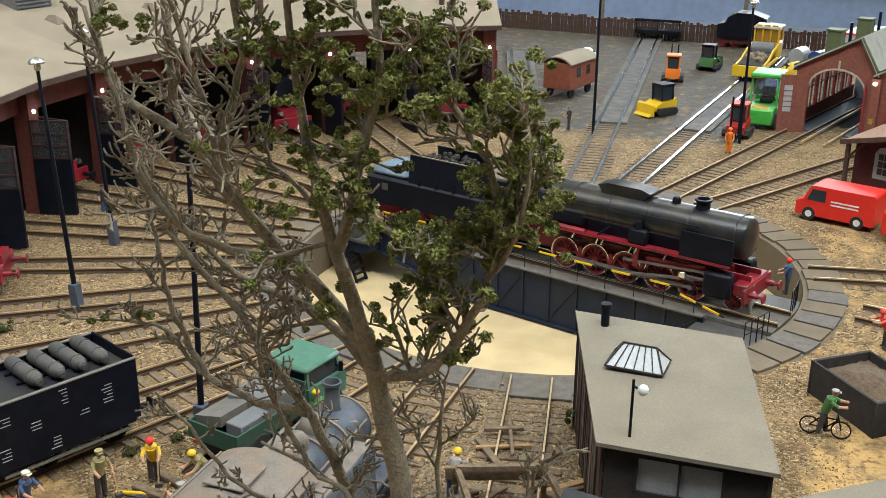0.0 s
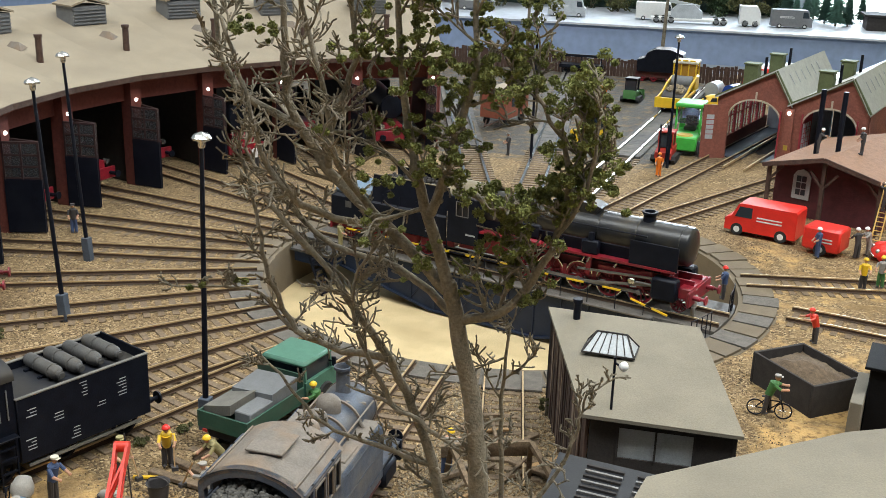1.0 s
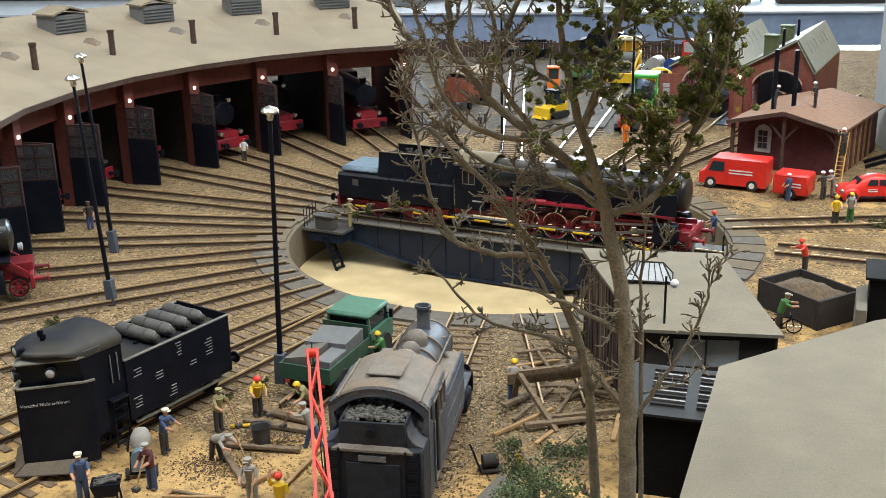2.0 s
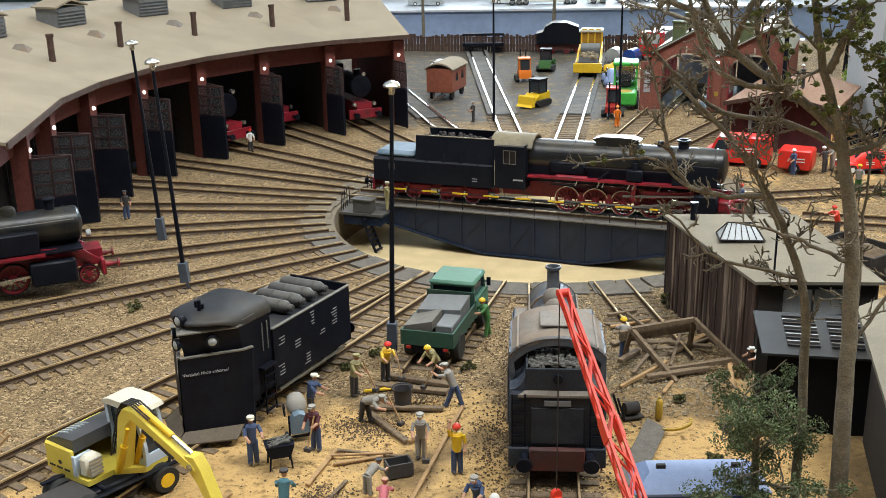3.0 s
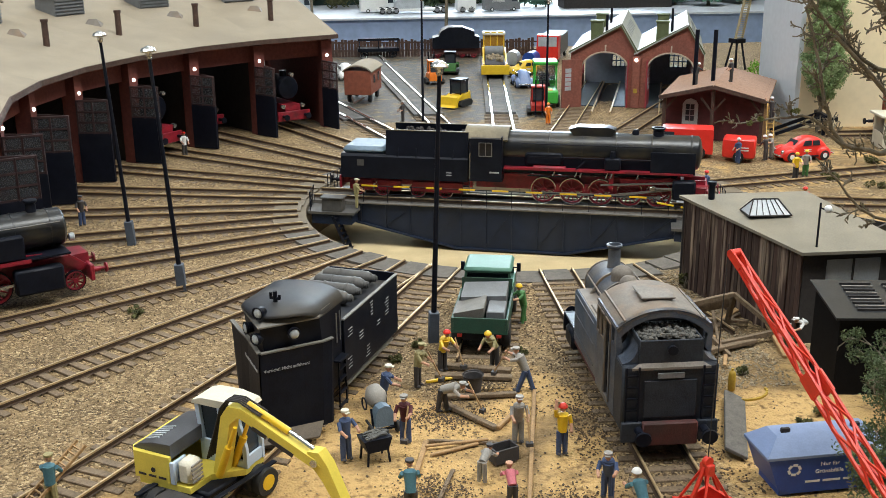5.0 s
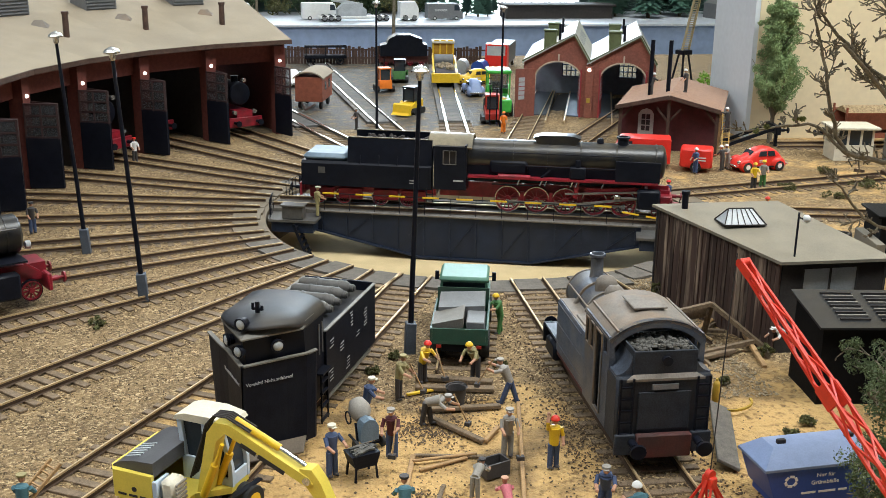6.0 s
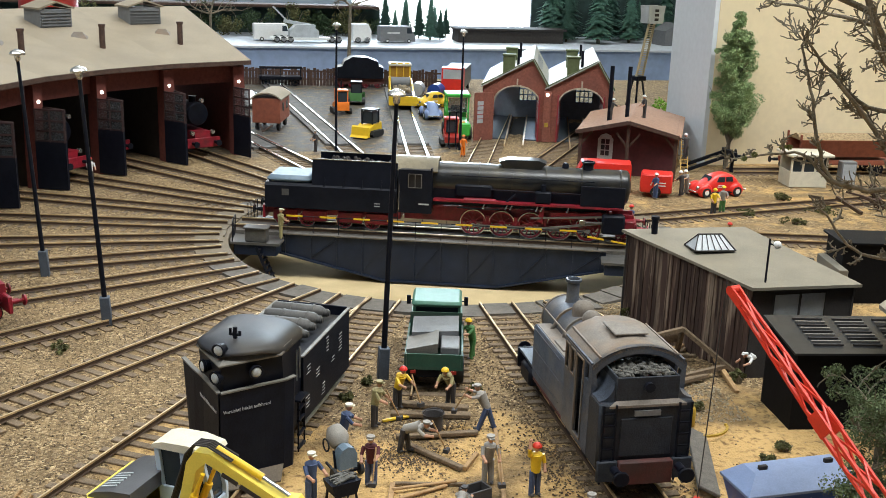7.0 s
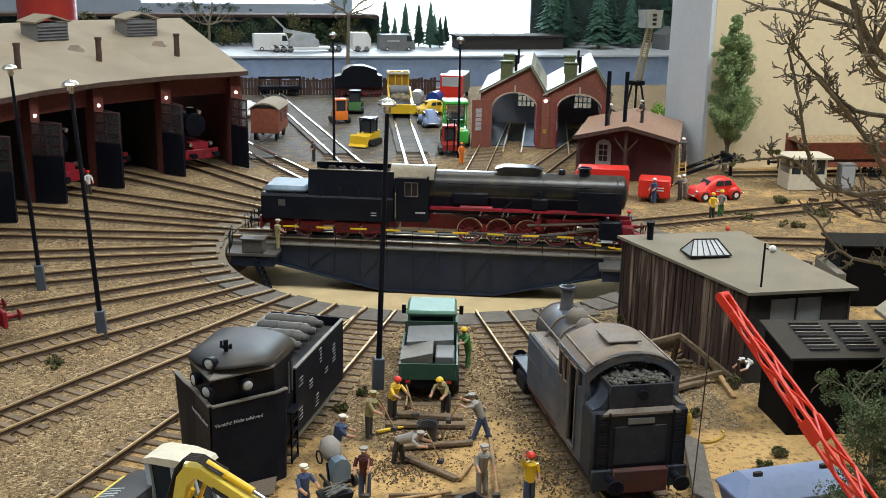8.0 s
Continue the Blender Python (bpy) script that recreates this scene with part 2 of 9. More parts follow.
GLASS_DARK = mat("dark_window_glass", (0.03, 0.04, 0.05), 0.12, var=0.1, bump=0.0)
PLASTER = mat("beige_plaster_wall", (0.8, 0.68, 0.45), 0.9, var=0.05, scale=8, fine=200, bump=0.1, dirt=(0.72, 0.6, 0.39), amount=0.4, dscale=4)
PLASTER_BLUE = mat("pale_blue_plaster", (0.68, 0.73, 0.78), 0.9, var=0.05, scale=8, fine=200, bump=0.1)
HALL_WALL = mat("hall_wall_paint", (0.42, 0.46, 0.52), 0.9, var=0.05, scale=2, fine=30, bump=0.0)
HALL_FLOOR = mat("hall_floor", (0.2, 0.19, 0.18), 0.6, var=0.1, scale=3, fine=40, bump=0.0)
BOARD_BLUE = mat("blue_grey_board", (0.3, 0.39, 0.58), 0.5, var=0.12, scale=10, fine=80, bump=0.05)
FOREST = mat("painted_forest_backdrop", (0.03, 0.055, 0.05), 0.9, var=0.6, scale=14, fine=60, bump=0.0)
BOARD_PALE = mat("pale_grey_board", (0.6, 0.63, 0.68), 0.5, var=0.1, scale=10, fine=80, bump=0.05)
FIR_PALE = mat("pale_frosted_fir", (0.09, 0.2, 0.15), 0.9, var=0.4, scale=200, bump=0.3)
SKIN = mat("flesh_paint", (0.5, 0.27, 0.17), 0.7, var=0.1)
JEANS = mat("blue_cloth_paint", (0.05, 0.08, 0.17), 0.7, var=0.2)
DARK_CLOTH = mat("dark_cloth_paint", (0.05, 0.045, 0.045), 0.7, var=0.2)
SHIRT_GREY = mat("grey_cloth_paint", (0.3, 0.28, 0.25), 0.7, var=0.15)
SHIRT_TEAL = mat("teal_cloth_paint", (0.06, 0.16, 0.2), 0.7, var=0.15)
SHIRT_GREEN = mat("green_cloth_paint", (0.06, 0.18, 0.05), 0.7, var=0.15)
PINK = mat("pink_cloth_paint", (0.55, 0.15, 0.18), 0.7, var=0.15)
WINDOW_SKY = mat("bright_window_sky", (0.95, 0.98, 1.0), 0.9, var=0.02, scale=2, fine=6, bump=0.0, emit=5.0)

# ---- building helpers ----
CX, CY, RIN, ROUT = 190.0, 978.0, 131.0, 151.0


def polar(a, r):
    return CX + r * math.cos(radians(a)), CY + r * math.sin(radians(a))


def finish(ob_name, bm, material, smooth=False):
    bmesh.ops.scale(bm, vec=(MM, MM, MM), verts=bm.verts)
    bmesh.ops.recalc_face_normals(bm, faces=bm.faces)
    me = bpy.data.meshes.new(ob_name)
    bm.to_mesh(me)
    bm.free()
    for m in material if isinstance(material, (list, tuple)) else [material]:
        me.materials.append(m)
    if smooth:
        me.shade_smooth()
        me.set_sharp_from_angle(angle=radians(38))
    return me


def part(name, bm, material, parent=None, label="", smooth=True):
    """One mesh object, under a thing or a part; its bmesh is in millimetres of the thing's own frame."""
    ob = new(name, finish(name, bm, material, smooth))
    if parent is not None:
        ob.parent = parent
    return tagged(ob, label)


def root(name, x, y, z=0.0, turn=0.0, label="", category="", group="", kind="", tilt=0.0):
    ob = new(name)
    ob.empty_display_size = 0.005
    ob.matrix_basis = pose(x * MM, y * MM, z * MM, tilt, 0, turn)
    return tagged(ob, label, category, group, kind)


def place(ob, x, y, z=0.0, turn=0.0, label="", category="", group="", kind=""):
    ob.matrix_basis = pose(x * MM, y * MM, z * MM, 0, 0, turn)
    return tagged(ob, label, category, group, kind)


def B():
    return bmesh.new()


def box(bm, x0, x1, y0, y1, z0, z1, bev=0.0, mi=0):
    vs = [bm.verts.new(p) for p in ((x0, y0, z0), (x1, y0, z0), (x1, y1, z0), (x0, y1, z0), (x0, y0, z1), (x1, y0, z1), (x1, y1, z1), (x0, y1, z1))]
    fs = [bm.faces.new([vs[i] for i in q]) for q in ((0, 3, 2, 1), (4, 5, 6, 7), (0, 1, 5, 4), (1, 2, 6, 5), (2, 3, 7, 6), (3, 0, 4, 7))]
    for f in fs:
        f.material_index = mi
    if bev:
        es = list({e for f in fs for e in f.edges})
        r = bmesh.ops.bevel(bm, geom=es, offset=bev, segments=1, affect="EDGES")
        for f in r["faces"]:
            f.material_index = mi
    return vs


def cyl(bm, p, q, r0, r1=None, n=12, mi=0, cap=True):
    """A round bar from p to q, tapering from r0 to r1."""
    r1 = r0 if r1 is None else r1
    p, q = Vector(p), Vector(q)
    d = (q - p).normalized()
    u = d.cross(Vector((0, 0, 1)) if abs(d.z) < 0.9 else Vector((1, 0, 0))).normalized()
    w = d.cross(u)
    rings = []
    for c, r in ((p, r0), (q, r1)):
        rings.append([bm.verts.new(c + (u * math.cos(k * 2 * math.pi / n) + w * math.sin(k * 2 * math.pi / n)) * r) for k in range(n)])
    for k in range(n):
        f = bm.faces.new((rings[0][k], rings[0][(k + 1) % n], rings[1][(k + 1) % n], rings[1][k]))
        f.material_index = mi
    if cap:
        for ring in rings:
            bm.faces.new(ring).material_index = mi


def bar(bm, p, q, w, h, mi=0):
    """A square bar from p to q, w wide and h high."""
    p, q = Vector(p), Vector(q)
    d = (q - p).normalized()
    u = d.cross(Vector((0, 0, 1)) if abs(d.z) < 0.95 else Vector((0, 1, 0))).normalized() * w / 2
    v = d.cross(u).normalized() * h / 2
    a = [bm.verts.new(c + s * u + t * v) for c in (p, q) for s, t in ((-1, -1), (1, -1), (1, 1), (-1, 1))]
    for q4 in ((0, 1, 2, 3), (4, 7, 6, 5), (0, 4, 5, 1), (1, 5, 6, 2), (2, 6, 7, 3), (3, 7, 4, 0)):
        bm.faces.new([a[i] for i in q4]).material_index = mi


def prism(bm, pts, a, b, axis="y", mi=0):
    """A profile of (u, v) points drawn out from a to b along an axis; u, v are the other two axes in order."""
    def at(u, v, w):
        return {"x": (w, u, v), "y": (u, w, v), "z": (u, v, w)}[axis]
    r0 = [bm.verts.new(at(u, v, a)) for u, v in pts]
    r1 = [bm.verts.new(at(u, v, b)) for u, v in pts]
    n = len(pts)
    for k in range(n):
        bm.faces.new((r0[k], r0[(k + 1) % n], r1[(k + 1) % n], r1[k])).material_index = mi
    bm.faces.new(r0).material_index = mi
    bm.faces.new(r1).material_index = mi


def lathe(bm, prof, x=0.0, y=0.0, n=16, mi=0, axis="z", z=0.0):
    """Turns (radius, height) points about an upright axis, or about the x axis."""
    rings = []
    for r, h in prof:
        ring = []
        for k in range(n):
            c, s = math.cos(k * 2 * math.pi / n) * r, math.sin(k * 2 * math.pi / n) * r
            ring.append(bm.verts.new((x + c, y + s, z + h) if axis == "z" else (x + h, y + c, z + s)))
        rings.append(ring)
    for a, b in zip(rings, rings[1:]):
        for k in range(n):
            bm.faces.new((a[k], a[(k + 1) % n], b[(k + 1) % n], b[k])).material_index = mi
    bm.faces.new(rings[0]).material_index = mi
    bm.faces.new(rings[-1]).material_index = mi


def ball(bm, x, y, z, rx, ry=None, rz=None, mi=0, n=8, m=6):
    ry, rz = ry or rx, rz or rx
    top, bot = bm.verts.new((x, y, z + rz)), bm.verts.new((x, y, z - rz))
    rings = [[bm.verts.new((x + rx * math.sin(j * math.pi / m) * math.cos(k * 2 * math.pi / n), y + ry * math.sin(j * math.pi / m) * math.sin(k * 2 * math.pi / n), z + rz * math.cos(j * math.pi / m))) for k in range(n)] for j in range(1, m)]
    for k in range(n):
        bm.faces.new((top, rings[0][k], rings[0][(k + 1) % n])).material_index = mi
        bm.faces.new((bot, rings[-1][(k + 1) % n], rings[-1][k])).material_index = mi
        for a, b in zip(rings, rings[1:]):
            bm.faces.new((a[k], b[k], b[(k + 1) % n], a[(k + 1) % n])).material_index = mi


def simple(name, material, shapes, parent=None, label=""):
    """A part from a list of calls: simple("x", MAT, [(box, (…))])."""
    bm = B()
    for fn, args in shapes:
        fn(bm, *args)
    return part(name, bm, material, parent, label)


# ---- structure: hall, ground, pit ----


def hall():
    bm = B()
    box(bm, -3000, 3000, -2500, 4300, -960, -900)
    tagged(part("floor", bm, HALL_FLOOR), "grey hall floor under the layout tables", "floor", kind="structure")
    bm = B()
    box(bm, -3000, 3000, -2500, 4300, 1700, 1760)
    tagged(part("ceiling", bm, WHITE), "plain white hall ceiling", "ceiling", kind="structure")
    for name, x0, x1, y0, y1 in (("wall_west", -3060, -3000, -2500, 4300), ("wall_east", 3000, 3060, -2500, 4300), ("wall_south", -3000, 3000, -2560, -2500)):
        bm = B()
        box(bm, x0, x1, y0, y1, -900, 1700)
        tagged(part(name, bm, HALL_WALL), "plain painted hall wall", "wall", kind="structure")
    bm = B()
    for x0, x1, z0, z1 in ((-3000, -150, -900, 1700), (500, 570, -900, 1700), (1235, 3000, -900, 1700), (-150, 500, -900, 0), (-150, 500, 1400, 1700), (570, 1235, -900, -380), (570, 1235, 1400, 1700)):
        box(bm, x0, x1, 4200, 4300, z0, z1)
    tagged(part("wall_north", bm, HALL_WALL), "hall end wall with two large window openings", "wall", kind="structure")
    bm = B()
    box(bm, -250, 1350, 4330, 4340, -450, 1450)
    tagged(part("backdrop", bm, WINDOW_SKY), "bright overcast sky outside the window", "sky", kind="structure")


hall()


def bumpy(x, y):
    return 0.5 * noise.noise((x * 0.02, y * 0.02, 0)) + 0.35 * noise.noise((x * 0.11, y * 0.11, 3))


def ground():
    xs = list(range(-1500, -300, 60)) + list(range(-300, 640, 5)) + list(range(640, 1500, 43))
    ys = list(range(-350, 560, 40)) + list(range(560, 1100, 4)) + list(range(1100, 1790, 10))
    verts, faces, keep = [], [], {}
    sand, tar = [], []
    for j, y in enumerate(ys):
        for i, x in enumerate(xs):
            verts.append((x * MM, y * MM, bumpy(x, y) * MM - 0.0004))
            n = noise.noise((x * 0.012, y * 0.012, 7))
            edge = 10 if y > 665 else 10 - min(70, (665 - y) * 1.9)
            s = min(1, max(0, (752 + 45 * n - y) / 60)) * min(1, max(0, (x - edge + 30 * n) / 30)) * min(1, max(0, (330 - x) / 30))
            band = max(0, 1 - abs(x - (190 - (CY - y) * 0.026)) / 26)
            s *= 1 - min(1, band * 1.3)
            if x > 310 and y < 1230:
                s = max(s, (0.4 + 0.4 * n + 0.12 * (y < 880)) * min(1, (x - 310) / 22))
            sand.append(s)
            tar.append(min(1, max(0, (y - 1190 + 60 * n) / 90)) * min(1, max(0, (300 + 0.1 * (y - 1200) - x) / 50)) * 0.64)
    w = len(xs)
    for j in range(len(ys) - 1):
        for i in range(w - 1):
            x, y = (xs[i] + xs[i + 1]) / 2, (ys[j] + ys[j + 1]) / 2
            if math.hypot(x - CX, y - CY) > ROUT - 5:
                a = j * w + i
                faces.append((a, a + 1, a + w + 1, a + w))
    me = bpy.data.meshes.new("ground")
    me.from_pydata(verts, [], faces)
    for nm, vals in (("sand", sand), ("tar", tar)):
        at = me.attributes.new(nm, "FLOAT", "POINT")
        at.data.foreach_set("value", vals)
    me.materials.append(GROUND)
    me.shade_smooth()
    ob = new("ground", me)
    tagged(ob, "layout ground of brown gravel, ochre sand and dark tarred yard", "ground", kind="structure")


def ground_material():
    m = bpy.data.materials.new("gravel_sand_and_tar")
    m.use_nodes = True
    nt = m.node_tree
    n, l = nt.nodes, nt.links
    b = n["Principled BSDF"]
    b.inputs["Roughness"].default_value = 0.95
    b.inputs["Specular IOR Level"].default_value = 0.25
    tc = n.new("ShaderNodeTexCoord")

    def noisy(scale, detail=5):
        t = n.new("ShaderNodeTexNoise")
        t.inputs["Scale"].default_value, t.inputs["Detail"].default_value = scale, detail
        l.new(tc.outputs["Object"], t.inputs["Vector"])
        return t.outputs["Fac"]

    def remap(fac, a, c, lo=0.0, hi=1.0):
        r = n.new("ShaderNodeMapRange")
        r.inputs["From Min"].default_value, r.inputs["From Max"].default_value = a, c
        r.inputs["To Min"].default_value, r.inputs["To Max"].default_value = lo, hi
        l.new(fac, r.inputs["Value"])
        return r.outputs[0]

    def blend(fac, a, c):
        x = n.new("ShaderNodeMix")
        x.data_type = "RGBA"
        l.new(fac, x.inputs["Factor"])
        for v, k in ((a, "A"), (c, "B")):
            if isinstance(v, tuple):
                x.inputs[k].default_value = (*v, 1)
            else:
                l.new(v, x.inputs[k])
        return x.outputs["Result"]

    # every grain of gravel has its own tone
    vor = n.new("ShaderNodeTexVoronoi")
    vor.inputs["Scale"].default_value = 1150
    l.new(tc.outputs["Object"], vor.inputs["Vector"])
    sep = n.new("ShaderNodeSeparateColor")
    l.new(vor.outputs["Color"], sep.inputs[0])
    ramp = n.new("ShaderNodeValToRGB")
    e = ramp.color_ramp.elements
    e[0].position, e[0].color = 0.0, (0.05, 0.034, 0.018, 1)
    e[1].position, e[1].color = 1.0, (0.58, 0.44, 0.25, 1)
    for p, c in ((0.35, (0.165, 0.11, 0.057, 1)), (0.7, (0.3, 0.205, 0.107, 1))):
        q = e.new(p)
        q.color = c
    l.new(sep.outputs[0], ramp.inputs["Fac"])
    dirt = blend(remap(noisy(35), 0.4, 0.65), (0.27, 0.185, 0.093), (0.12, 0.081, 0.043))
    out = blend(remap(noisy(130), 0.3, 0.62, 0.15, 0.9), dirt, ramp.outputs["Color"])
    for nm, colour, dark in (("sand", (0.54, 0.35, 0.145), (0.2, 0.12, 0.05)), ("tar", (0.09, 0.08, 0.066), (0.04, 0.036, 0.031))):
        at = n.new("ShaderNodeAttribute")
        at.attribute_name = nm
        k = n.new("ShaderNodeMath")
        k.operation = "MULTIPLY_ADD"
        l.new(noisy(95, 8), k.inputs[0])
        k.inputs[1].default_value = 1.3
        l.new(at.outputs["Fac"], k.inputs[2])
        fac = remap(k.outputs[0], 1.0, 1.3)
        c = blend(remap(noisy(420, 6), 0.33, 0.5), dark, colour)
        if nm == "sand":
            c = blend(remap(noisy(60, 4), 0.45, 0.7), c, colour)
            c = blend(remap(noisy(26, 6), 0.5, 0.62, 0.0, 0.85), c, (0.17, 0.112, 0.056))
        out = blend(fac, out, c)
        if nm == "tar":
            l.new(remap(fac, 0, 1, 0.95, 0.7), b.inputs["Roughness"])
    l.new(out, b.inputs["Base Color"])
    bp = n.new("ShaderNodeBump")
    bp.inputs["Strength"].default_value, bp.inputs["Distance"].default_value = 0.8, 0.0005
    h = n.new("ShaderNodeMath")
    h.operation = "SUBTRACT"
    l.new(noisy(900, 3), h.inputs[0])
    l.new(vor.outputs["Distance"], h.inputs[1])
    l.new(h.outputs[0], bp.inputs["Height"])
    l.new(bp.outputs[0], b.inputs["Normal"])
    return m


GROUND = ground_material()
ground()


def wedge(bm, a0, a1, r0, r1, z0, z1, n=3, mi=0):
    """A piece of a ring about the turntable's centre."""
    lo, hi = [], []
    for k in range(n + 1):
        a = a0 + (a1 - a0) * k / n
        for r in (r0, r1):
            x, y = polar(a, r)
            lo.append(bm.verts.new((x, y, z0)))
            hi.append(bm.verts.new((x, y, z1)))
    for k in range(n):
        i = 2 * k
        for q in ((hi[i], hi[i + 1], hi[i + 3], hi[i + 2]), (lo[i], lo[i + 2], lo[i + 3], lo[i + 1]), (lo[i], hi[i], hi[i + 2], lo[i + 2]), (lo[i + 1], lo[i + 3], hi[i + 3], hi[i + 1])):
            bm.faces.new(q).material_index = mi
    bm.faces.new((lo[0], lo[1], hi[1], hi[0])).material_index = mi
    bm.faces.new((lo[-2], hi[-2], hi[-1], lo[-1])).material_index = mi


def pit():
    bm = B()
    lathe(bm, [(0.5, -29.5), (110, -29.5), (126, -28.5), (RIN, -26.5)], CX, CY, 72)
    tagged(part("pit_floor", bm, SAND), "ochre sand floor of the turntable pit", "pit floor", kind="structure")
    bm = B()
    n = 96
    rings = []
    for r, z in ((RIN - 1, -33), (RIN - 1, -0.6), (RIN + 2, -0.4), (ROUT, -0.4), (ROUT, -6)):
        rings.append([bm.verts.new((*polar(k * 360 / n, r), z)) for k in range(n)])
    for a, b in zip(rings, rings[1:]):
        for k in range(n):
            bm.faces.new((a[k], a[(k + 1) % n], b[(k + 1) % n], b[k]))
    ring = tagged(part("pit_wall", bm, RING), "concrete turntable pit wall and rim", "pit wall", kind="structure")
    # dark deck planks and pale slabs on the rim
    rnd = random.Random(4)
    for k in range(60):
        a = 4.5 + 6 * k
        near = 205 < a % 360 < 300
        bm = B()
        g = 0.35
        wedge(bm, a - 3 + g, a + 3 - g, RIN + 1.5 + rnd.uniform(-1, 1), ROUT - 1 + rnd.uniform(-1.5, 1), -0.5, 0.7 + rnd.uniform(-0.2, 0.35))
        part("slab", bm, PLANK_GREY if near or rnd.random() < 0.15 else RING, ring, smooth=False)


pit()

ANGLES = [94.5 + 12 * k for k in range(-7, 23)]


def rail_mesh(length, x0=0.0, head=0.34):
    meshes = []
    for s in (-1, 1):
        bm = B()
        y = s * 8.25
        prism(bm, [(y - 0.75, 0.3), (y + 0.75, 0.3), (y + 0.3, 0.8), (y + 0.45, 2.0), (y - 0.45, 2.0), (y - 0.3, 0.8)], x0, length, "x", 0)
        prism(bm, [(y - head, 2.0), (y + head, 2.0), (y + head, 2.7), (y - head, 2.7)], x0, length, "x", 1)
        meshes.append(bm)
    return meshes


_sleeper = []


def sleeper_mesh():
    if not _sleeper:
        bm = B()
        box(bm, -1.6, 1.6, -15, 15, -1.2, 0.32, 0.2)
        _sleeper.append(finish("sleeper", bm, SLEEPER))
    return _sleeper[0]


def track(x, y, turn, x0, x1, sleepers="none", label="", step=7.0):
    r = root("track", x, y, 0, turn, label or "rusty model rails on weathered sleepers in gravel", "railway track", "tracks round the turntable", "structure")
    for bm in rail_mesh(x1, x0, 0.34 if sleepers != "slab" else 0.9):
        part("rail", bm, [RUST, STEEL] if sleepers != "slab" else [SLAB, RAIL_BRIGHT], r, smooth=False)
    if sleepers == "slab":
        for k in range(int((x1 - 310) / 14)):
            bm = B()
            box(bm, 310 + k * 14, 323.4 + k * 14, -7.2, 7.2, -0.6, 1.5, 0.2)
            part("slab", bm, SLAB, r, smooth=False)
        for s in (-1, 1):
            bm = B()
            box(bm, 310, x1, s * 11.5 - 2.2, s * 11.5 + 2.2, -0.6, 1.7, 0.2)
            part("slab_edge", bm, SLAB, r, smooth=False)
        x1, sleepers = 310, "joined"
    n = int((x1 - x0) / step)
    if sleepers == "each":
        rnd = random.Random(int(turn * 10))
        for k in range(n):
            o = new("sleeper", sleeper_mesh())
            o.parent = r
            o.matrix_basis = pose((x0 + 3 + k * step + rnd.uniform(-0.5, 0.5)) * MM, rnd.uniform(-0.6, 0.6) * MM, rnd.uniform(-0.15, 0.1) * MM, 0, 0, rnd.uniform(-2, 2))
    elif sleepers in ("joined", "buried"):
        bm = B()
        for k in range(n):
            c = x0 + 3 + k * step
            box(bm, c - 1.6, c + 1.6, -15, 15, -1.4, 0.02 if sleepers == "joined" else -0.25)
        o = part("sleepers", bm, SLEEPER, r, smooth=False)
        tagged(o, kind="stuff")
    return r


for a in ANGLES:
    a %= 360
    x0, x1, sl = ROUT - 16, 0, "joined"
    if 112 < a < 204:
        x1, sl = 470, "buried"
    elif a > 204 and a < 240:
        x1, sl = 640, "each" if a > 226 else "joined"
    elif abs(a - 106.5) < 1:
        x1, sl = 620, "slab"
    elif abs(a - 94.5) < 1:
        x1, sl = 735, "slab"
    elif abs(a - 82.5) < 1:
        x1, sl = 700, "slab"
    elif 55 < a < 72:
        x1 = 560
    elif abs(a - 10.5) < 1:
        x1 = 800
    else:
        continue
    track(CX, CY, a, x0, x1, sl)
for a, x1 in ((244.9, 420), (256.5, 250), (268.5, 470)):
    track(CX, CY, a, ROUT - 16, x1, "each")
track(345, 959, 346, 0, 700, "joined")


BRIDGE_TURN = -18.0


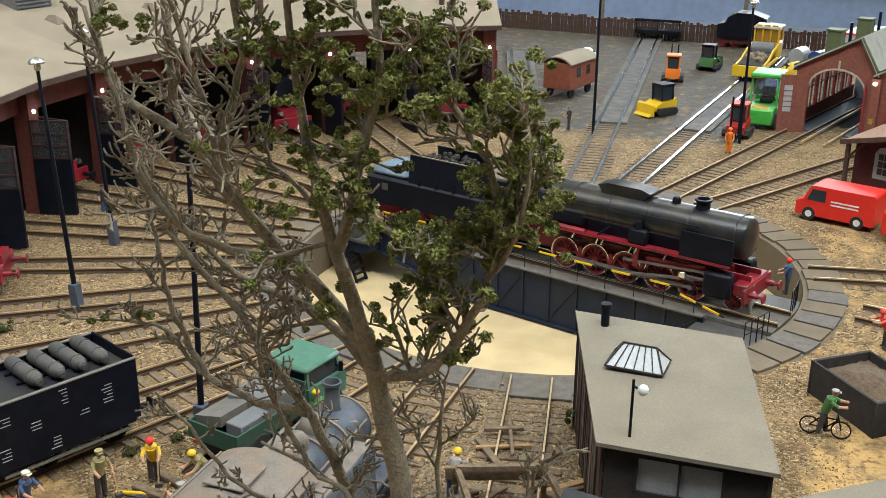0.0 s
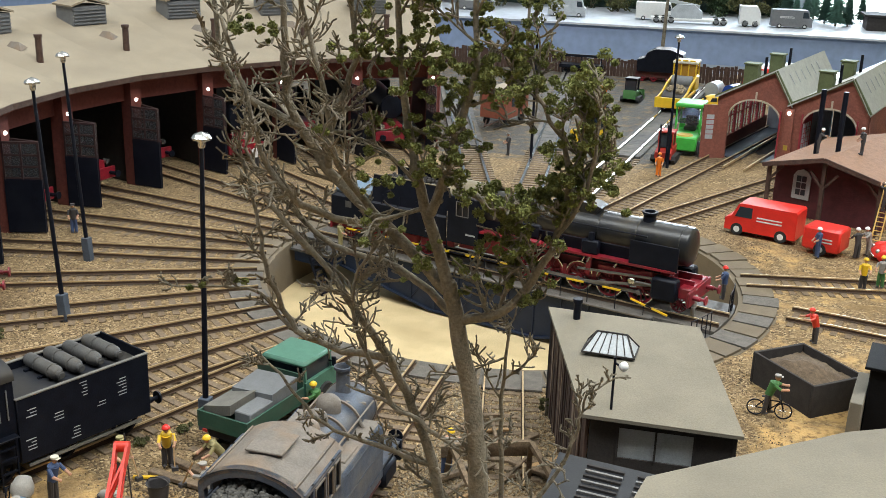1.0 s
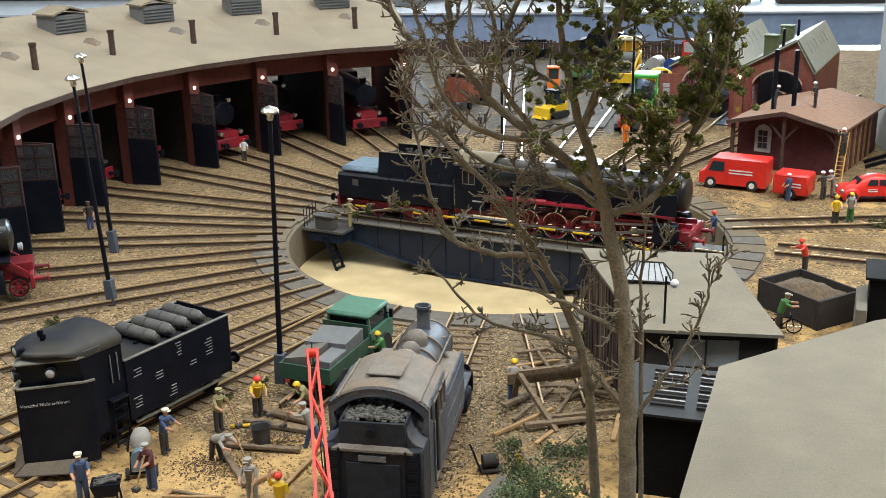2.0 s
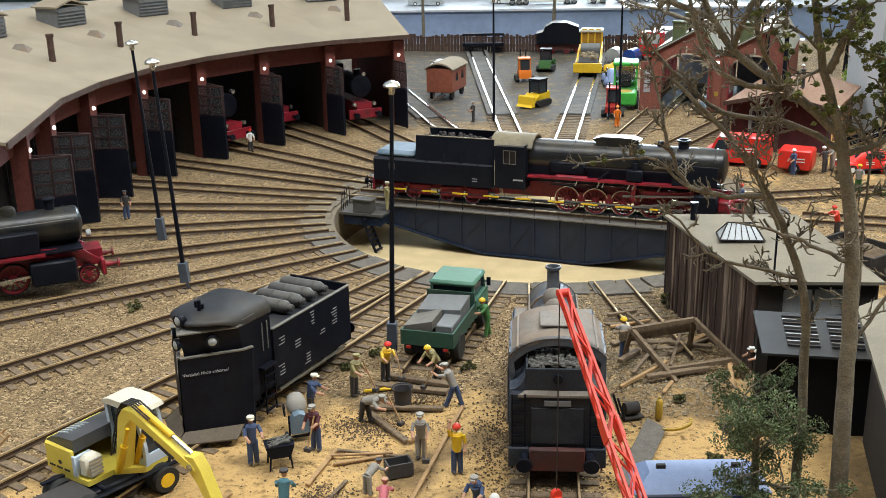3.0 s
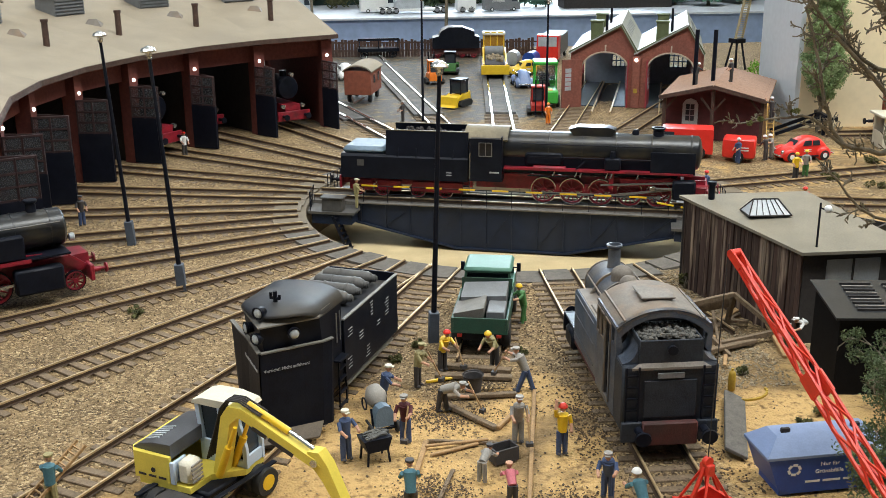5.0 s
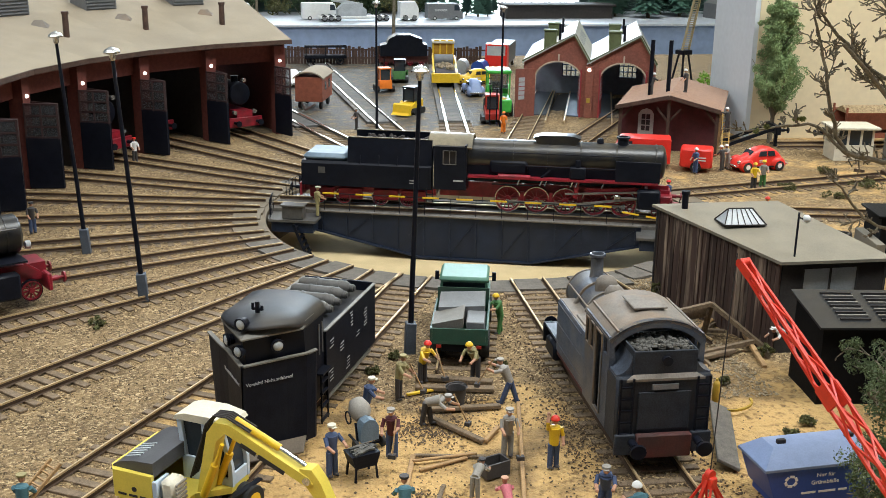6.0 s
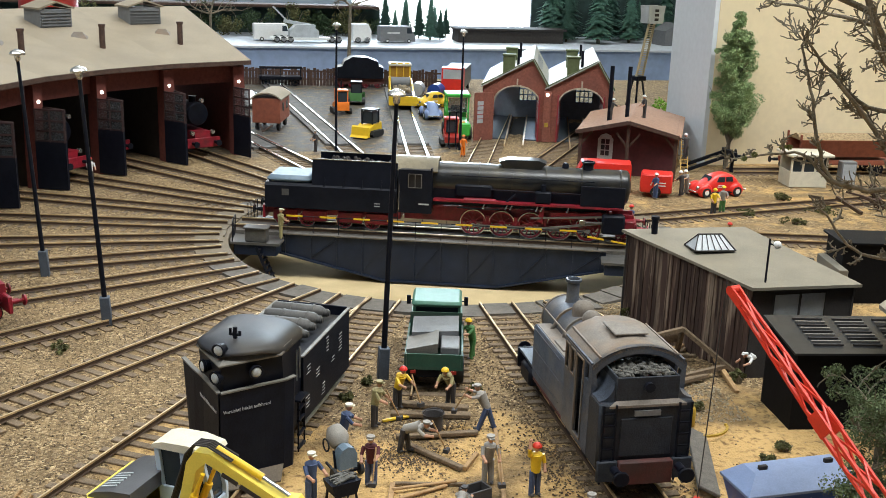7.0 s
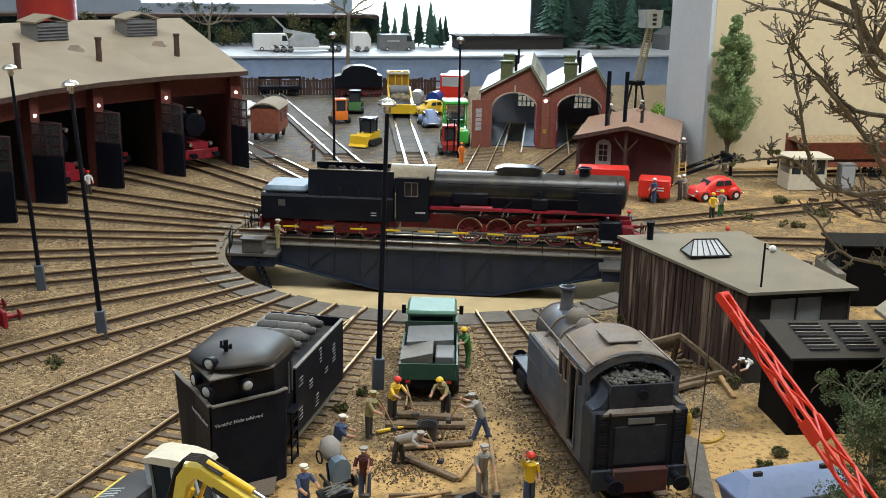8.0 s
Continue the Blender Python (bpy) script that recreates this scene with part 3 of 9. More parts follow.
def bridge():
    r = root("turntable_bridge", CX, CY, 0, BRIDGE_TURN, "blue-black riveted fish-belly turntable bridge with striped handrails", "turntable")
    L = 129.0
    G = 98.0
    top = 1.6

    def depth(x):
        x = abs(x)
        if x < 34:
            return -25.0
        if x > G:
            return -11.0
        return -11 - (G - x) / (G - 34) * 14

    for s in (-1, 1):
        y = s * 18.5
        stops = [-G, -84, -66, -50, -34, 0, 34, 50, 66, 84, G]
        bm = B()
        prism(bm, [(-G, top - 1)] + [(x, depth(x)) for x in stops] + [(G, top - 1)], y - 0.5, y + 0.5, "y")
        g = part("girder", bm, GIRDER, r, "blue-black riveted girder web")
        for k in range(-6, 7):
            x = k * G / 6.2
            bm = B()
            bar(bm, (x, y + s * 0.9, top - 1.4), (x, y + s * 0.9, depth(x) + 0.5), 0.9, 0.8)
            part("stiffener", bm, GIRDER, g, smooth=False)
        for k in (-5, -3, -1, 1, 3, 5):
            x = k * G / 6.2
            bm = B()
            bar(bm, (x, y + s * 0.6, depth(x) + 2), (x + G / 6.2, y + s * 0.6, top - 3), 1.0, 0.35)
            part("plate_seam", bm, GIRDER, g, smooth=False)
        for i, j in zip(stops, stops[1:]):
            bm = B()
            bar(bm, (i, y + s * 0.7, depth(i)), (j, y + s * 0.7, depth(j)), 3.0, 1.0)
            part("lower_flange", bm, GIRDER, g, smooth=False)
        bm = B()
        box(bm, -G, G, y - 2.2, y + 2.2, top - 1.0, top, 0.2)
        part("upper_flange", bm, PLANK_GREY, g, "dusty grey upper flange", smooth=False)
        bm = B()
        box(bm, -G, G, s * 15.4 - 0.8, s * 15.4 + 0.8, -2, -0.4, 0.2)
        part("walkway", bm, PLANK_GREY, r, smooth=False)
        for k in range(-6, 7):
            bm = B()
            cyl(bm, (k * 15.5, y, top - 0.2), (k * 15.5, y, 12), 0.22, n=6)
            part("handrail_post", bm, BLACK, r)
        bm = B()
        cyl(bm, (-96, y, 12), (96 if s > 0 else 84, y, 12), 0.3, n=6)
        cyl(bm, (-96, y, 7), (96, y, 7), 0.16, n=6)
        part("handrail", bm, BLACK_WORN, r)
        if s < 0:
            for p, q in (((84, y, 12), (85, y - 1, 9.6)), ((85, y - 1, 9.6), (112, -30, 8.4))):
                bm = B()
                cyl(bm, p, q, 0.3, n=6)
                part("handrail", bm, BLACK_WORN, r)
            for k in (0.05, 0.55):
                p, q = Vector((85, y - 1, 9.6)), Vector((112, -30, 8.4))
                bm = B()
                bar(bm, p.lerp(q, k), p.lerp(q, k + 0.35), 0.7, 0.9)
                part("warning_sleeve", bm, YELLOW, r, "yellow warning sleeve", smooth=False)
        for k in range(9 if s < 0 else 0):
            bm = B()
            bar(bm, (-94 + k * 20.5, y, 12), (-84 + k * 20.5, y, 12), 0.7, 0.9)
            part("warning_sleeve", bm, YELLOW, r, "yellow warning sleeve", smooth=False)
    bm = B()
    box(bm, -L, L, -14.5, 14.5, -2, 0.1)
    part("deck", bm, PLANK_GREY, r, smooth=False)
    for bm in rail_mesh(L, -L):
        part("rail", bm, [RUST, STEEL], r, smooth=False)
    for s in (-1, 1):
        bm = B()
        n = 14
        arc = [(s * L * math.cos(radians(-15 + 30 * k / n)), L * math.sin(radians(-15 + 30 * k / n))) for k in range(n + 1)]
        prism(bm, [(s * 95, -33)] + arc + [(s * 95, 33)], -3.6, -2.1, "z")
        part("end_platform", bm, DECK_STEEL, r, "dull grey end platform", smooth=False)
        bm = B()
        prism(bm, [(s * 97, -32)] + [(u * 0.985, w * 0.96) for u, w in arc] + [(s * 97, 32)], -10, -3.7, "z")
        part("end_girder", bm, GIRDER, r, smooth=False)
        last = None
        for k in range(n + 1):
            if abs(k - n / 2) < 3:
                last = None
                continue
            q = (s * (L - 1.5) * math.cos(radians(-15 + 30 * k / n)), (L - 1.5) * math.sin(radians(-15 + 30 * k / n)))
            bm = B()
            cyl(bm, (*q, -2.2), (*q, 10), 0.26, n=6)
            if last:
                for z in (4, 10):
                    cyl(bm, (*last, z), (*q, z), 0.22, n=6)
            part("end_railing", bm, BLACK, r)
            last = q
    bm = B()
    box(bm, -116, -103, -32, -25, -2, 6, 0.4)
    box(bm, -117, -102, -33, -24.6, 6, 7, 0.2)
    part("control_box", bm, DECK_STEEL, r, "grey control box")
    bm = B()
    bar(bm, (-108, -36, -4), (-97, -36, -31), 0.8, 1.6)
    bar(bm, (-108, -28, -4), (-97, -28, -31), 0.8, 1.6)
    for k in range(8):
        box(bm, -108 + k * 1.4, -106 + k * 1.4, -36, -28, -6 - k * 3.2, -5.4 - k * 3.2)
    part("pit_ladder", bm, BLACK_WORN, r, smooth=False)
    return r


bridge()


def lamp(x, y, h, lean=0.0, plinth=True):
    r = root("yard_lamp", x, y, 0, 0, "tall black yard lamp post with mushroom hood" + (" on a blue-grey plinth" if plinth else ""), "lamp post", "yard lamps")
    r.matrix_basis = pose(x * MM, y * MM, 0, 0, lean, 0)
    if plinth:
        bm = B()
        box(bm, -2.2, 2.2, -2.2, 2.2, -2, 13, 0.3)
        part("plinth", bm, PLINTH, r, "blue-grey plinth")
    bm = B()
    cyl(bm, (0, 0, -1), (0, 0, h - 3), 1.25, 0.8, 10)
    part("pole", bm, BLACK, r)
    bm = B()
    lathe(bm, [(0.9, -4), (1.4, -3.4), (1.5, -1.2), (3.5, -0.9), (3.6, -0.2), (2.9, 0.9), (1.1, 1.7), (0.3, 2.0)], 0, 0, 14, z=h - 2)
    part("hood", bm, CHROME, r, "shiny metal hood")
    return r


lamp(116.5, 761.5, 118, 1.8)
lamp(2.5, 841.5, 117, -3.0)
lamp(-34.5, 922, 116, -3.0)
lamp(158, 1262, 108, plinth=False)
lamp(267, 1262, 104, plinth=False)

# ---- roundhouse ----
EAVE, RF, RB = 76.0, 297.0, 440.0
STALLS = [112.5 + 12 * k for k in range(0, 9)]


def roundhouse():
    r = root("roundhouse", 0, 0, 0, 0, "dark red brick roundhouse with beige felt roof and open doors", "engine shed")

    def pt(a, rad, z):
        x, y = polar(a, rad)
        return Vector((x, y, z))

    for k, a in enumerate(STALLS[:-1]):
        # pier between two doors
        p, q = pt(a, RF, 0), pt(a, RF + 7, 0)
        bm = B()
        vs = [pt(a + d / rr * 57.3, rr, 0) for d, rr in ((-4.5, RF - 1), (4.5, RF - 1), (4.5, RF + 9), (-4.5, RF + 9))]
        prism(bm, [(v.x, v.y) for v in vs], -1, 72, "z")
        part("pier", bm, BRICK_RED, r, smooth=False)
        bm = B()
        u = (q - p).normalized()
        l = p - u * 1.2 + Vector((0, 0, 60))
        ball(bm, l.x, l.y, l.z, 1.3, mi=0)
        part("wall_lamp", bm, LAMP_ON, r, "small lit wall lamp")
        # dividing wall inside; beyond the first, interior shade is put into the colour
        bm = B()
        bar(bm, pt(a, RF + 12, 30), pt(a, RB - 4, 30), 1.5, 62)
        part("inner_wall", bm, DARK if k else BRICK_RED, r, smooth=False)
    for a, b in zip(STALLS, STALLS[1:]):
        m = (a + b) / 2
        bm = B()
        p, q = pt(a, RF, 64), pt(b, RF + (14 if b > 200 else 0), 64)
        back = (pt(m, RF + 8, 0) - pt(m, RF, 0)) + Vector((0, 0, 3.5))
        bar(bm, p + back, q + back, 4, 17)
        part("lintel", bm, BRICK_RED, r, smooth=False)
        # roof panel with thickness
        bm = B()
        out = 14 if b > 200 else 0
        a0 = a - 1.6 if a == STALLS[0] else a
        lo = [pt(a0, RF - 7, EAVE), pt(b, RF - 7 + out, EAVE), pt(b, RB, EAVE + 34), pt(a0, RB, EAVE + 34)]
        v0 = [bm.verts.new(v) for v in lo]
        v1 = [bm.verts.new(v + Vector((0, 0, 1.6))) for v in lo]
        bm.faces.new(v0[::-1])
        bm.faces.new(v1)
        for i in range(4):
            bm.faces.new((v0[i], v0[(i + 1) % 4], v1[(i + 1) % 4], v1[i]))
        part("roof_panel", bm, ROOF_FELT, r, smooth=False)
        bm = B()
        bar(bm, pt(a0, RF - 7.5, EAVE - 0.3), pt(b, RF - 7.5 + out, EAVE - 0.3), 1.2, 3.4)
        part("fascia", bm, WOOD_FENCE, r, smooth=False)
        # rear wall with a window opening
        bm = B()
        bar(bm, pt(a, RB, 9), pt(b, RB, 9), 2, 20)
        bar(bm, pt(a, RB, 82), pt(b, RB, 82), 2, 46)
        for w in (0.0, 0.5, 1.0):
            c = pt(a, RB, 40).lerp(pt(b, RB, 40), w)
            bar(bm, c - Vector((0, 0, 22)), c + Vector((0, 0, 22)), 8, 3)
        part("rear_wall", bm, BRICK_RED, r, smooth=False)
        # stove pipe, skylight
        f = (RF + 48 - RF + 7) / (RB - RF + 7)
        z = EAVE + 34 * f
        bm = B()
        drift = max(0.0, (m - 130) * 0.07)
        c = pt(m + drift, RF + 36, EAVE + 34 * 43 / 150)
        cyl(bm, c - Vector((0, 0, 3)), c + Vector((0, 0, 18)), 2.3, 2.2, 12)
        cyl(bm, c + Vector((0, 0, 18)), c + Vector((0, 0, 20)), 2.7, 2.7, 12)
        part("smoke_pipe", bm, WOOD_FENCE, r, "brown stove pipe")
        bm = B()
        c = pt(m + 0.3 + drift * 0.5, RF + 64, EAVE + 34 * 71 / 150)
        for s in (0,):
            vs = [bm.verts.new(c + Vector(v)) for v in ((-7, -4, 0), (7, -4, 0), (7, 4, 2), (-7, 4, 2))]
            tp = [bm.verts.new(c + Vector(v)) for v in ((-3, 0, 6), (3, 0, 6))]
            bm.faces.new((vs[0], vs[1], tp[1], tp[0]))
            bm.faces.new((vs[2], vs[3], tp[0], tp[1]))
            bm.faces.new((vs[1], vs[2], tp[1]))
            bm.faces.new((vs[3], vs[0], tp[0]))
            bm.faces.new(vs[::-1])
        part("skylight", bm, GREY_ROOF, r, "grey glazed skylight", smooth=False)
        # ridge ventilator with slats
        c = pt(m + 0.6, RF + 100, EAVE + 24)
        v = new("ventilator")
        v.parent = r
        v.matrix_basis = pose(c.x * MM, c.y * MM, c.z * MM, 0, 0, m + 90)
        bm = B()
        box(bm, -14, 14, -11, 11, -6, 14)
        part("housing", bm, GREY, v, smooth=False)
        bm = B()
        for j in range(6):
            bar(bm, (-13.5, 11.5, -1 + j * 2.5), (13.5, 11.5, -1 + j * 2.5), 1.4, 0.9)
        part("slat_panel", bm, GREY, v, smooth=False)
        bm = B()
        prism(bm, [(-16, 14), (0, 19), (16, 14), (16, 15.3), (0, 20.4), (-16, 15.3)], -13, 13, "y")
        part("cap", bm, ROOF_FELT, v, smooth=False)
        # door leaves swung open
        for s in (-1, 1):
            if s > 0 and b > 200:
                continue
            e = pt(m + s * 5.1, RF - 0.5, 0)
            o = pt(m + s * 5.1, RF - 0.5 - 22, 0)
            o = o + (pt(m, RF, 0) - pt(m + s * 5, RF, 0)).normalized() * (-4)
            d = new("door")
            d.parent = r
            bm = B()
            bar(bm, (*e.xy, 17), (*o.xy, 17), 1.2, 33)
            part("leaf", bm, BLACK_WORN, d, smooth=False)
            bm = B()
            for w in (0.03, 0.5, 0.97):
                c = e.lerp(o, w)
                bar(bm, (*c.xy, 33), (*c.xy, 56), 1.2, 1.2)
            for z in (34, 41, 48, 55.5):
                bar(bm, (*e.xy, z), (*o.xy, z), 1.0, 1.2)
            g = B()
            bar(g, (*e.xy, 44.7), (*o.xy, 44.7), 0.5, 21)
            part("pane", g, GLASS_SOOT, d, "sooty dark window pane", smooth=False)
            part("glazing_lattice", bm, DOOR_DARK, d, smooth=False)
    # end wall
    bm = B()
    a = STALLS[0]
    bar(bm, pt(a - 0.7, RF, 8), pt(a - 0.7, RB, 8), 3, 18)
    bar(bm, pt(a - 0.7, RF, 66), pt(a - 0.7, RB, 66), 3, 18)
    for k in range(6):
        c = pt(a - 0.7, RF + 3 + k * (RB - RF - 6) / 5, 37)
        bar(bm, c - Vector((0, 0, 20.5)), c + Vector((0, 0, 20.5)), 6, 3)
    part("end_wall", bm, BRICK_RED, r, "red brick end wall with tall windows", smooth=False)
    for k in range(5):
        p0, p1 = pt(a - 0.7, RF + 7 + k * (RB - RF - 6) / 5, 37), pt(a - 0.7, RF - 1 + (k + 1) * (RB - RF - 6) / 5, 37)
        bm = B()
        bar(bm, p0, p1, 0.5, 40)
        o = part("end_pane", bm, GLASS, r, smooth=False)
        o.visible_shadow = False


roundhouse()


def quad_slab(bm, pts, thick, mi=0):
    """A slab on four corner points, thickened downwards."""
    hi = [bm.verts.new(p) for p in pts]
    lo = [bm.verts.new((p[0], p[1], p[2] - thick)) for p in pts]
    bm.faces.new(hi).material_index = mi
    bm.faces.new(lo[::-1]).material_index = mi
    n = len(pts)
    for i in range(n):
        bm.faces.new((hi[i], lo[i], lo[(i + 1) % n], hi[(i + 1) % n])).material_index = mi


def hut():
    r = root("workshop_hut", 0, 0, 0, 0, "dark weathered board hut with a flat grey felt roof", "hut")
    FL, FR, BR, BL = Vector((264.5, 737, 40.5)), Vector((316, 739, 39.5)), Vector((299.5, 812, 46)), Vector((240, 819.5, 44.3))
    bm = B()
    quad_slab(bm, [FL, FR, BR, BL], 1.3)
    part("roof", bm, ROOF_GREY, r, "flat grey felt roof", smooth=False)
    cx = (FL + FR + BR + BL) / 4
    def inn(p, d=2.6):
        v = Vector((cx.x - p.x, cx.y - p.y, 0)).normalized()
        return p + v * d
    fl, fr, br, bl = [inn(p) for p in (FL, FR, BR, BL)]
    rnd = random.Random(8)
    n = 34
    for k in range(n):
        a, b = fl.lerp(bl, (k + 0.06) / n), fl.lerp(bl, (k + 0.94) / n)
        u = (bl - fl).normalized()
        o = Vector((-u.y, u.x, 0)) * rnd.uniform(-0.35, 0.35)
        bm = B()
        z0, z1 = -1.0, min(a.z, b.z) - 1.6
        w = Vector((u.y, -u.x, 0)) * 1.0
        prism(bm, [((p + o).x, (p + o).y) for p in (a, b, b + w, a + w)], z0 + rnd.uniform(0, 1.2), z1, "z")
        part("board", bm, WOOD_DARK, r, smooth=False)
    w = (br - bl).normalized()

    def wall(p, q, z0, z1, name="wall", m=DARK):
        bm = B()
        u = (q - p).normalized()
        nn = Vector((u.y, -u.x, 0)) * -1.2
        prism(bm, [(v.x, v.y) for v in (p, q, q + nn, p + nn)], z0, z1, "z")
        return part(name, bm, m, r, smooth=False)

    # front, right and rear walls: their shade is put into one near-black colour
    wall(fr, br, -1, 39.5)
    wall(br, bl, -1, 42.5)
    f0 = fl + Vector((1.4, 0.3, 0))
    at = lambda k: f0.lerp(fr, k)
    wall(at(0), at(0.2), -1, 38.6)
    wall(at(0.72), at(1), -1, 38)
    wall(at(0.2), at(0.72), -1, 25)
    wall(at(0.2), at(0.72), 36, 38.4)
    win = new("window")
    win.parent = r
    bm = B()
    d = Vector((-0.2, 0.7, 0))
    p, q = at(0.2) + d, at(0.72) + d
    quad = [bm.verts.new(v) for v in ((p.x, p.y, 25), (q.x, q.y, 25), (q.x, q.y, 36), (p.x, p.y, 36))]
    bm.faces.new(quad)
    part("pane", bm, PANE_MILKY, win, "dusty grey pane", smooth=False)
    for k in (0.2, 0.46, 0.72):
        bm = B()
        v = at(k)
        bar(bm, (v.x, v.y, 25), (v.x, v.y, 36), 0.7, 0.7)
        part("glazing_bar", bm, DARK, win, smooth=False)
    bm = B()
    cyl(bm, (252.6, 810.5, 43.5), (252.6, 810.5, 52), 1.5, 1.5, 10)
    cyl(bm, (252.6, 810.5, 51), (252.6, 810.5, 52.6), 2.0, 2.0, 10)
    part("stove_pipe", bm, BLACK, r)
    s = new("skylight")
    s.parent = r
    s.matrix_basis = pose(268.5 * MM, 785 * MM, 43.9 * MM, -2, 0, -4)
    bm = B()
    x0, x1, y0, y1, z = -9.5, 9.5, -6.5, 6.5, 0.2
    q = [(x0, y0, z), (x1, y0, z), (x1, y1, z), (x0, y1, z)]
    t = [(x0 + 4, 1, z + 6), (x1 - 4, 1, z + 6)]
    for a, b in ((q[0], q[1]), (q[1], q[2]), (q[2], q[3]), (q[3], q[0]), (q[0], t[0]), (q[3], t[0]), (q[1], t[1]), (q[2], t[1]), (t[0], t[1])):
        bar(bm, a, b, 0.5, 0.5)
    for k in range(1, 6):
        f = k / 6
        for yy in (y0, y1):
            bar(bm, (x0 + (x1 - x0) * f, yy, z), (x0 + 4 + (x1 - x0 - 8) * f, 1, z + 6), 0.3, 0.3)
    part("frame", bm, DARK, s, smooth=False)
    bm = B()
    vq = [bm.verts.new((a, b, c - 0.3)) for a, b, c in q]
    vt = [bm.verts.new((a, b, c - 0.3)) for a, b, c in t]
    for f in ((vq[0], vq[1], vt[1], vt[0]), (vq[2], vq[3], vt[0], vt[1]), (vq[1], vq[2], vt[1]), (vq[3], vq[0], vt[0]), (vq[3], vq[2], vq[1], vq[0])):
        bm.faces.new(f)
    part("pane", bm, PANE_MILKY, s, "dusty glass", smooth=False)
    l = new("roof_lamp")
    l.parent = r
    bm = B()
    cyl(bm, (273.2, 743, 40), (273.2, 743, 59.5), 0.45, 0.45, 8)
    cyl(bm, (273.2, 743, 57.5), (275.4, 742.4, 56.6), 0.35, 0.35, 6)
    part("stem", bm, BLACK, l)
    bm = B()
    ball(bm, 276.2, 742, 57, 1.7)
    part("globe", bm, WHITE, l, "white lamp globe")


hut()
# ---- the surroundings ----


def surroundings():
    # board fence along the far edge of the layout
    f = root("board_fence", 0, 1725, 0, -6, "weathered brown board fence along the yard edge", "fence")
    rnd = random.Random(3)
    bm = B()
    box(bm, -1.8, 1.8, -0.5, 0.7, -1, 22, 0.15)
    me = finish("board", bm, WOOD_FENCE)
    for k in range(150):
        o = new("board", me)
        o.parent = f
        o.matrix_basis = pose((-258 + k * 4.0) * MM, rnd.uniform(-0.4, 0.4) * MM, rnd.uniform(-4, 0.5) * MM, 0, rnd.uniform(-1.5, 1.5), 0)
    bm = B()
    box(bm, -260, 345, 0.8, 2.2, 6, 8)
    box(bm, -260, 345, 0.8, 2.2, 16, 18)
    part("rail", bm, WOOD_FENCE, f, smooth=False)
    # wall board behind the poplar, and its narrow return
    bm = B()
    box(bm, 463, 1500, 1184, 1200, -400, 1500)
    tagged(part("wall_board", bm, PLASTER), "warm beige wall board behind the poplar", "wall", kind="structure")
    bm = B()
    box(bm, 459, 463, 1184.5, 1262, -400, 1500)
    tagged(part("wall_return", bm, PLASTER_BLUE), "pale blue-white narrow wall face", "wall", kind="structure")
    # second layout across the aisle
    t = root("far_layout_table", 0, 2350, 0, 0, "second layout table with blue-grey edge across the aisle", "table")
    bm = B()
    box(bm, -2200, 2200, 0, 300, -70, -14)
    part("edge_board", bm, BOARD_BLUE, t, "blue-grey edge board")
    bm = B()
    box(bm, -2200, 2200, -6, 300, -13.6, -10)
    part("top", bm, BOARD_PALE, t, "pale grey top")
    bm = B()
    box(bm, -2200, 420, 2652, 2660, -60, 44)
    tagged(part("forest_backdrop", bm, FOREST), "dark painted forest scenery behind the second layout", "backdrop", kind="structure")
    bm = B()
    box(bm, 756, 2200, 2652, 2660, -60, 700)
    tagged(part("forest_backdrop", bm, FOREST), "dark painted forest scenery behind the second layout", "backdrop", kind="structure")


surroundings()
# ---- rolling stock ----


def wheel(bm, x, z, r, y, mi=0, spokes=10):
    """A spoked wheel in the x-z plane."""
    n = 24
    for r0, r1, w in ((r, r * 0.8, 1.8), (r * 0.3, 0.01, 2.2)):
        a = [[bm.verts.new((x + q * math.cos(k * 2 * math.pi / n), y + s * w / 2, z + q * math.sin(k * 2 * math.pi / n))) for k in range(n)] for q in (r0, r1) for s in (-1, 1)]
        for i, j in ((0, 1), (1, 3), (3, 2), (2, 0)):
            for k in range(n):
                bm.faces.new((a[i][k], a[i][(k + 1) % n], a[j][(k + 1) % n], a[j][k])).material_index = mi
    for k in range(spokes):
        t = k * 2 * math.pi / spokes
        bar(bm, (x + 0.2 * r * math.cos(t), y, z + 0.2 * r * math.sin(t)), (x + 0.86 * r * math.cos(t), y, z + 0.86 * r * math.sin(t)), 0.7, 0.7, mi)


def ring(bm, x, z, r0, r1, y, w, n=24):
    a = [[bm.verts.new((x + q * math.cos(k * 2 * math.pi / n), y + s * w / 2, z + q * math.sin(k * 2 * math.pi / n))) for k in range(n)] for q in (r0, r1) for s in (-1, 1)]
    for i, j in ((0, 1), (1, 3), (3, 2), (2, 0)):
        for k in range(n):
            bm.faces.new((a[i][k], a[i][(k + 1) % n], a[j][(k + 1) % n], a[j][k]))


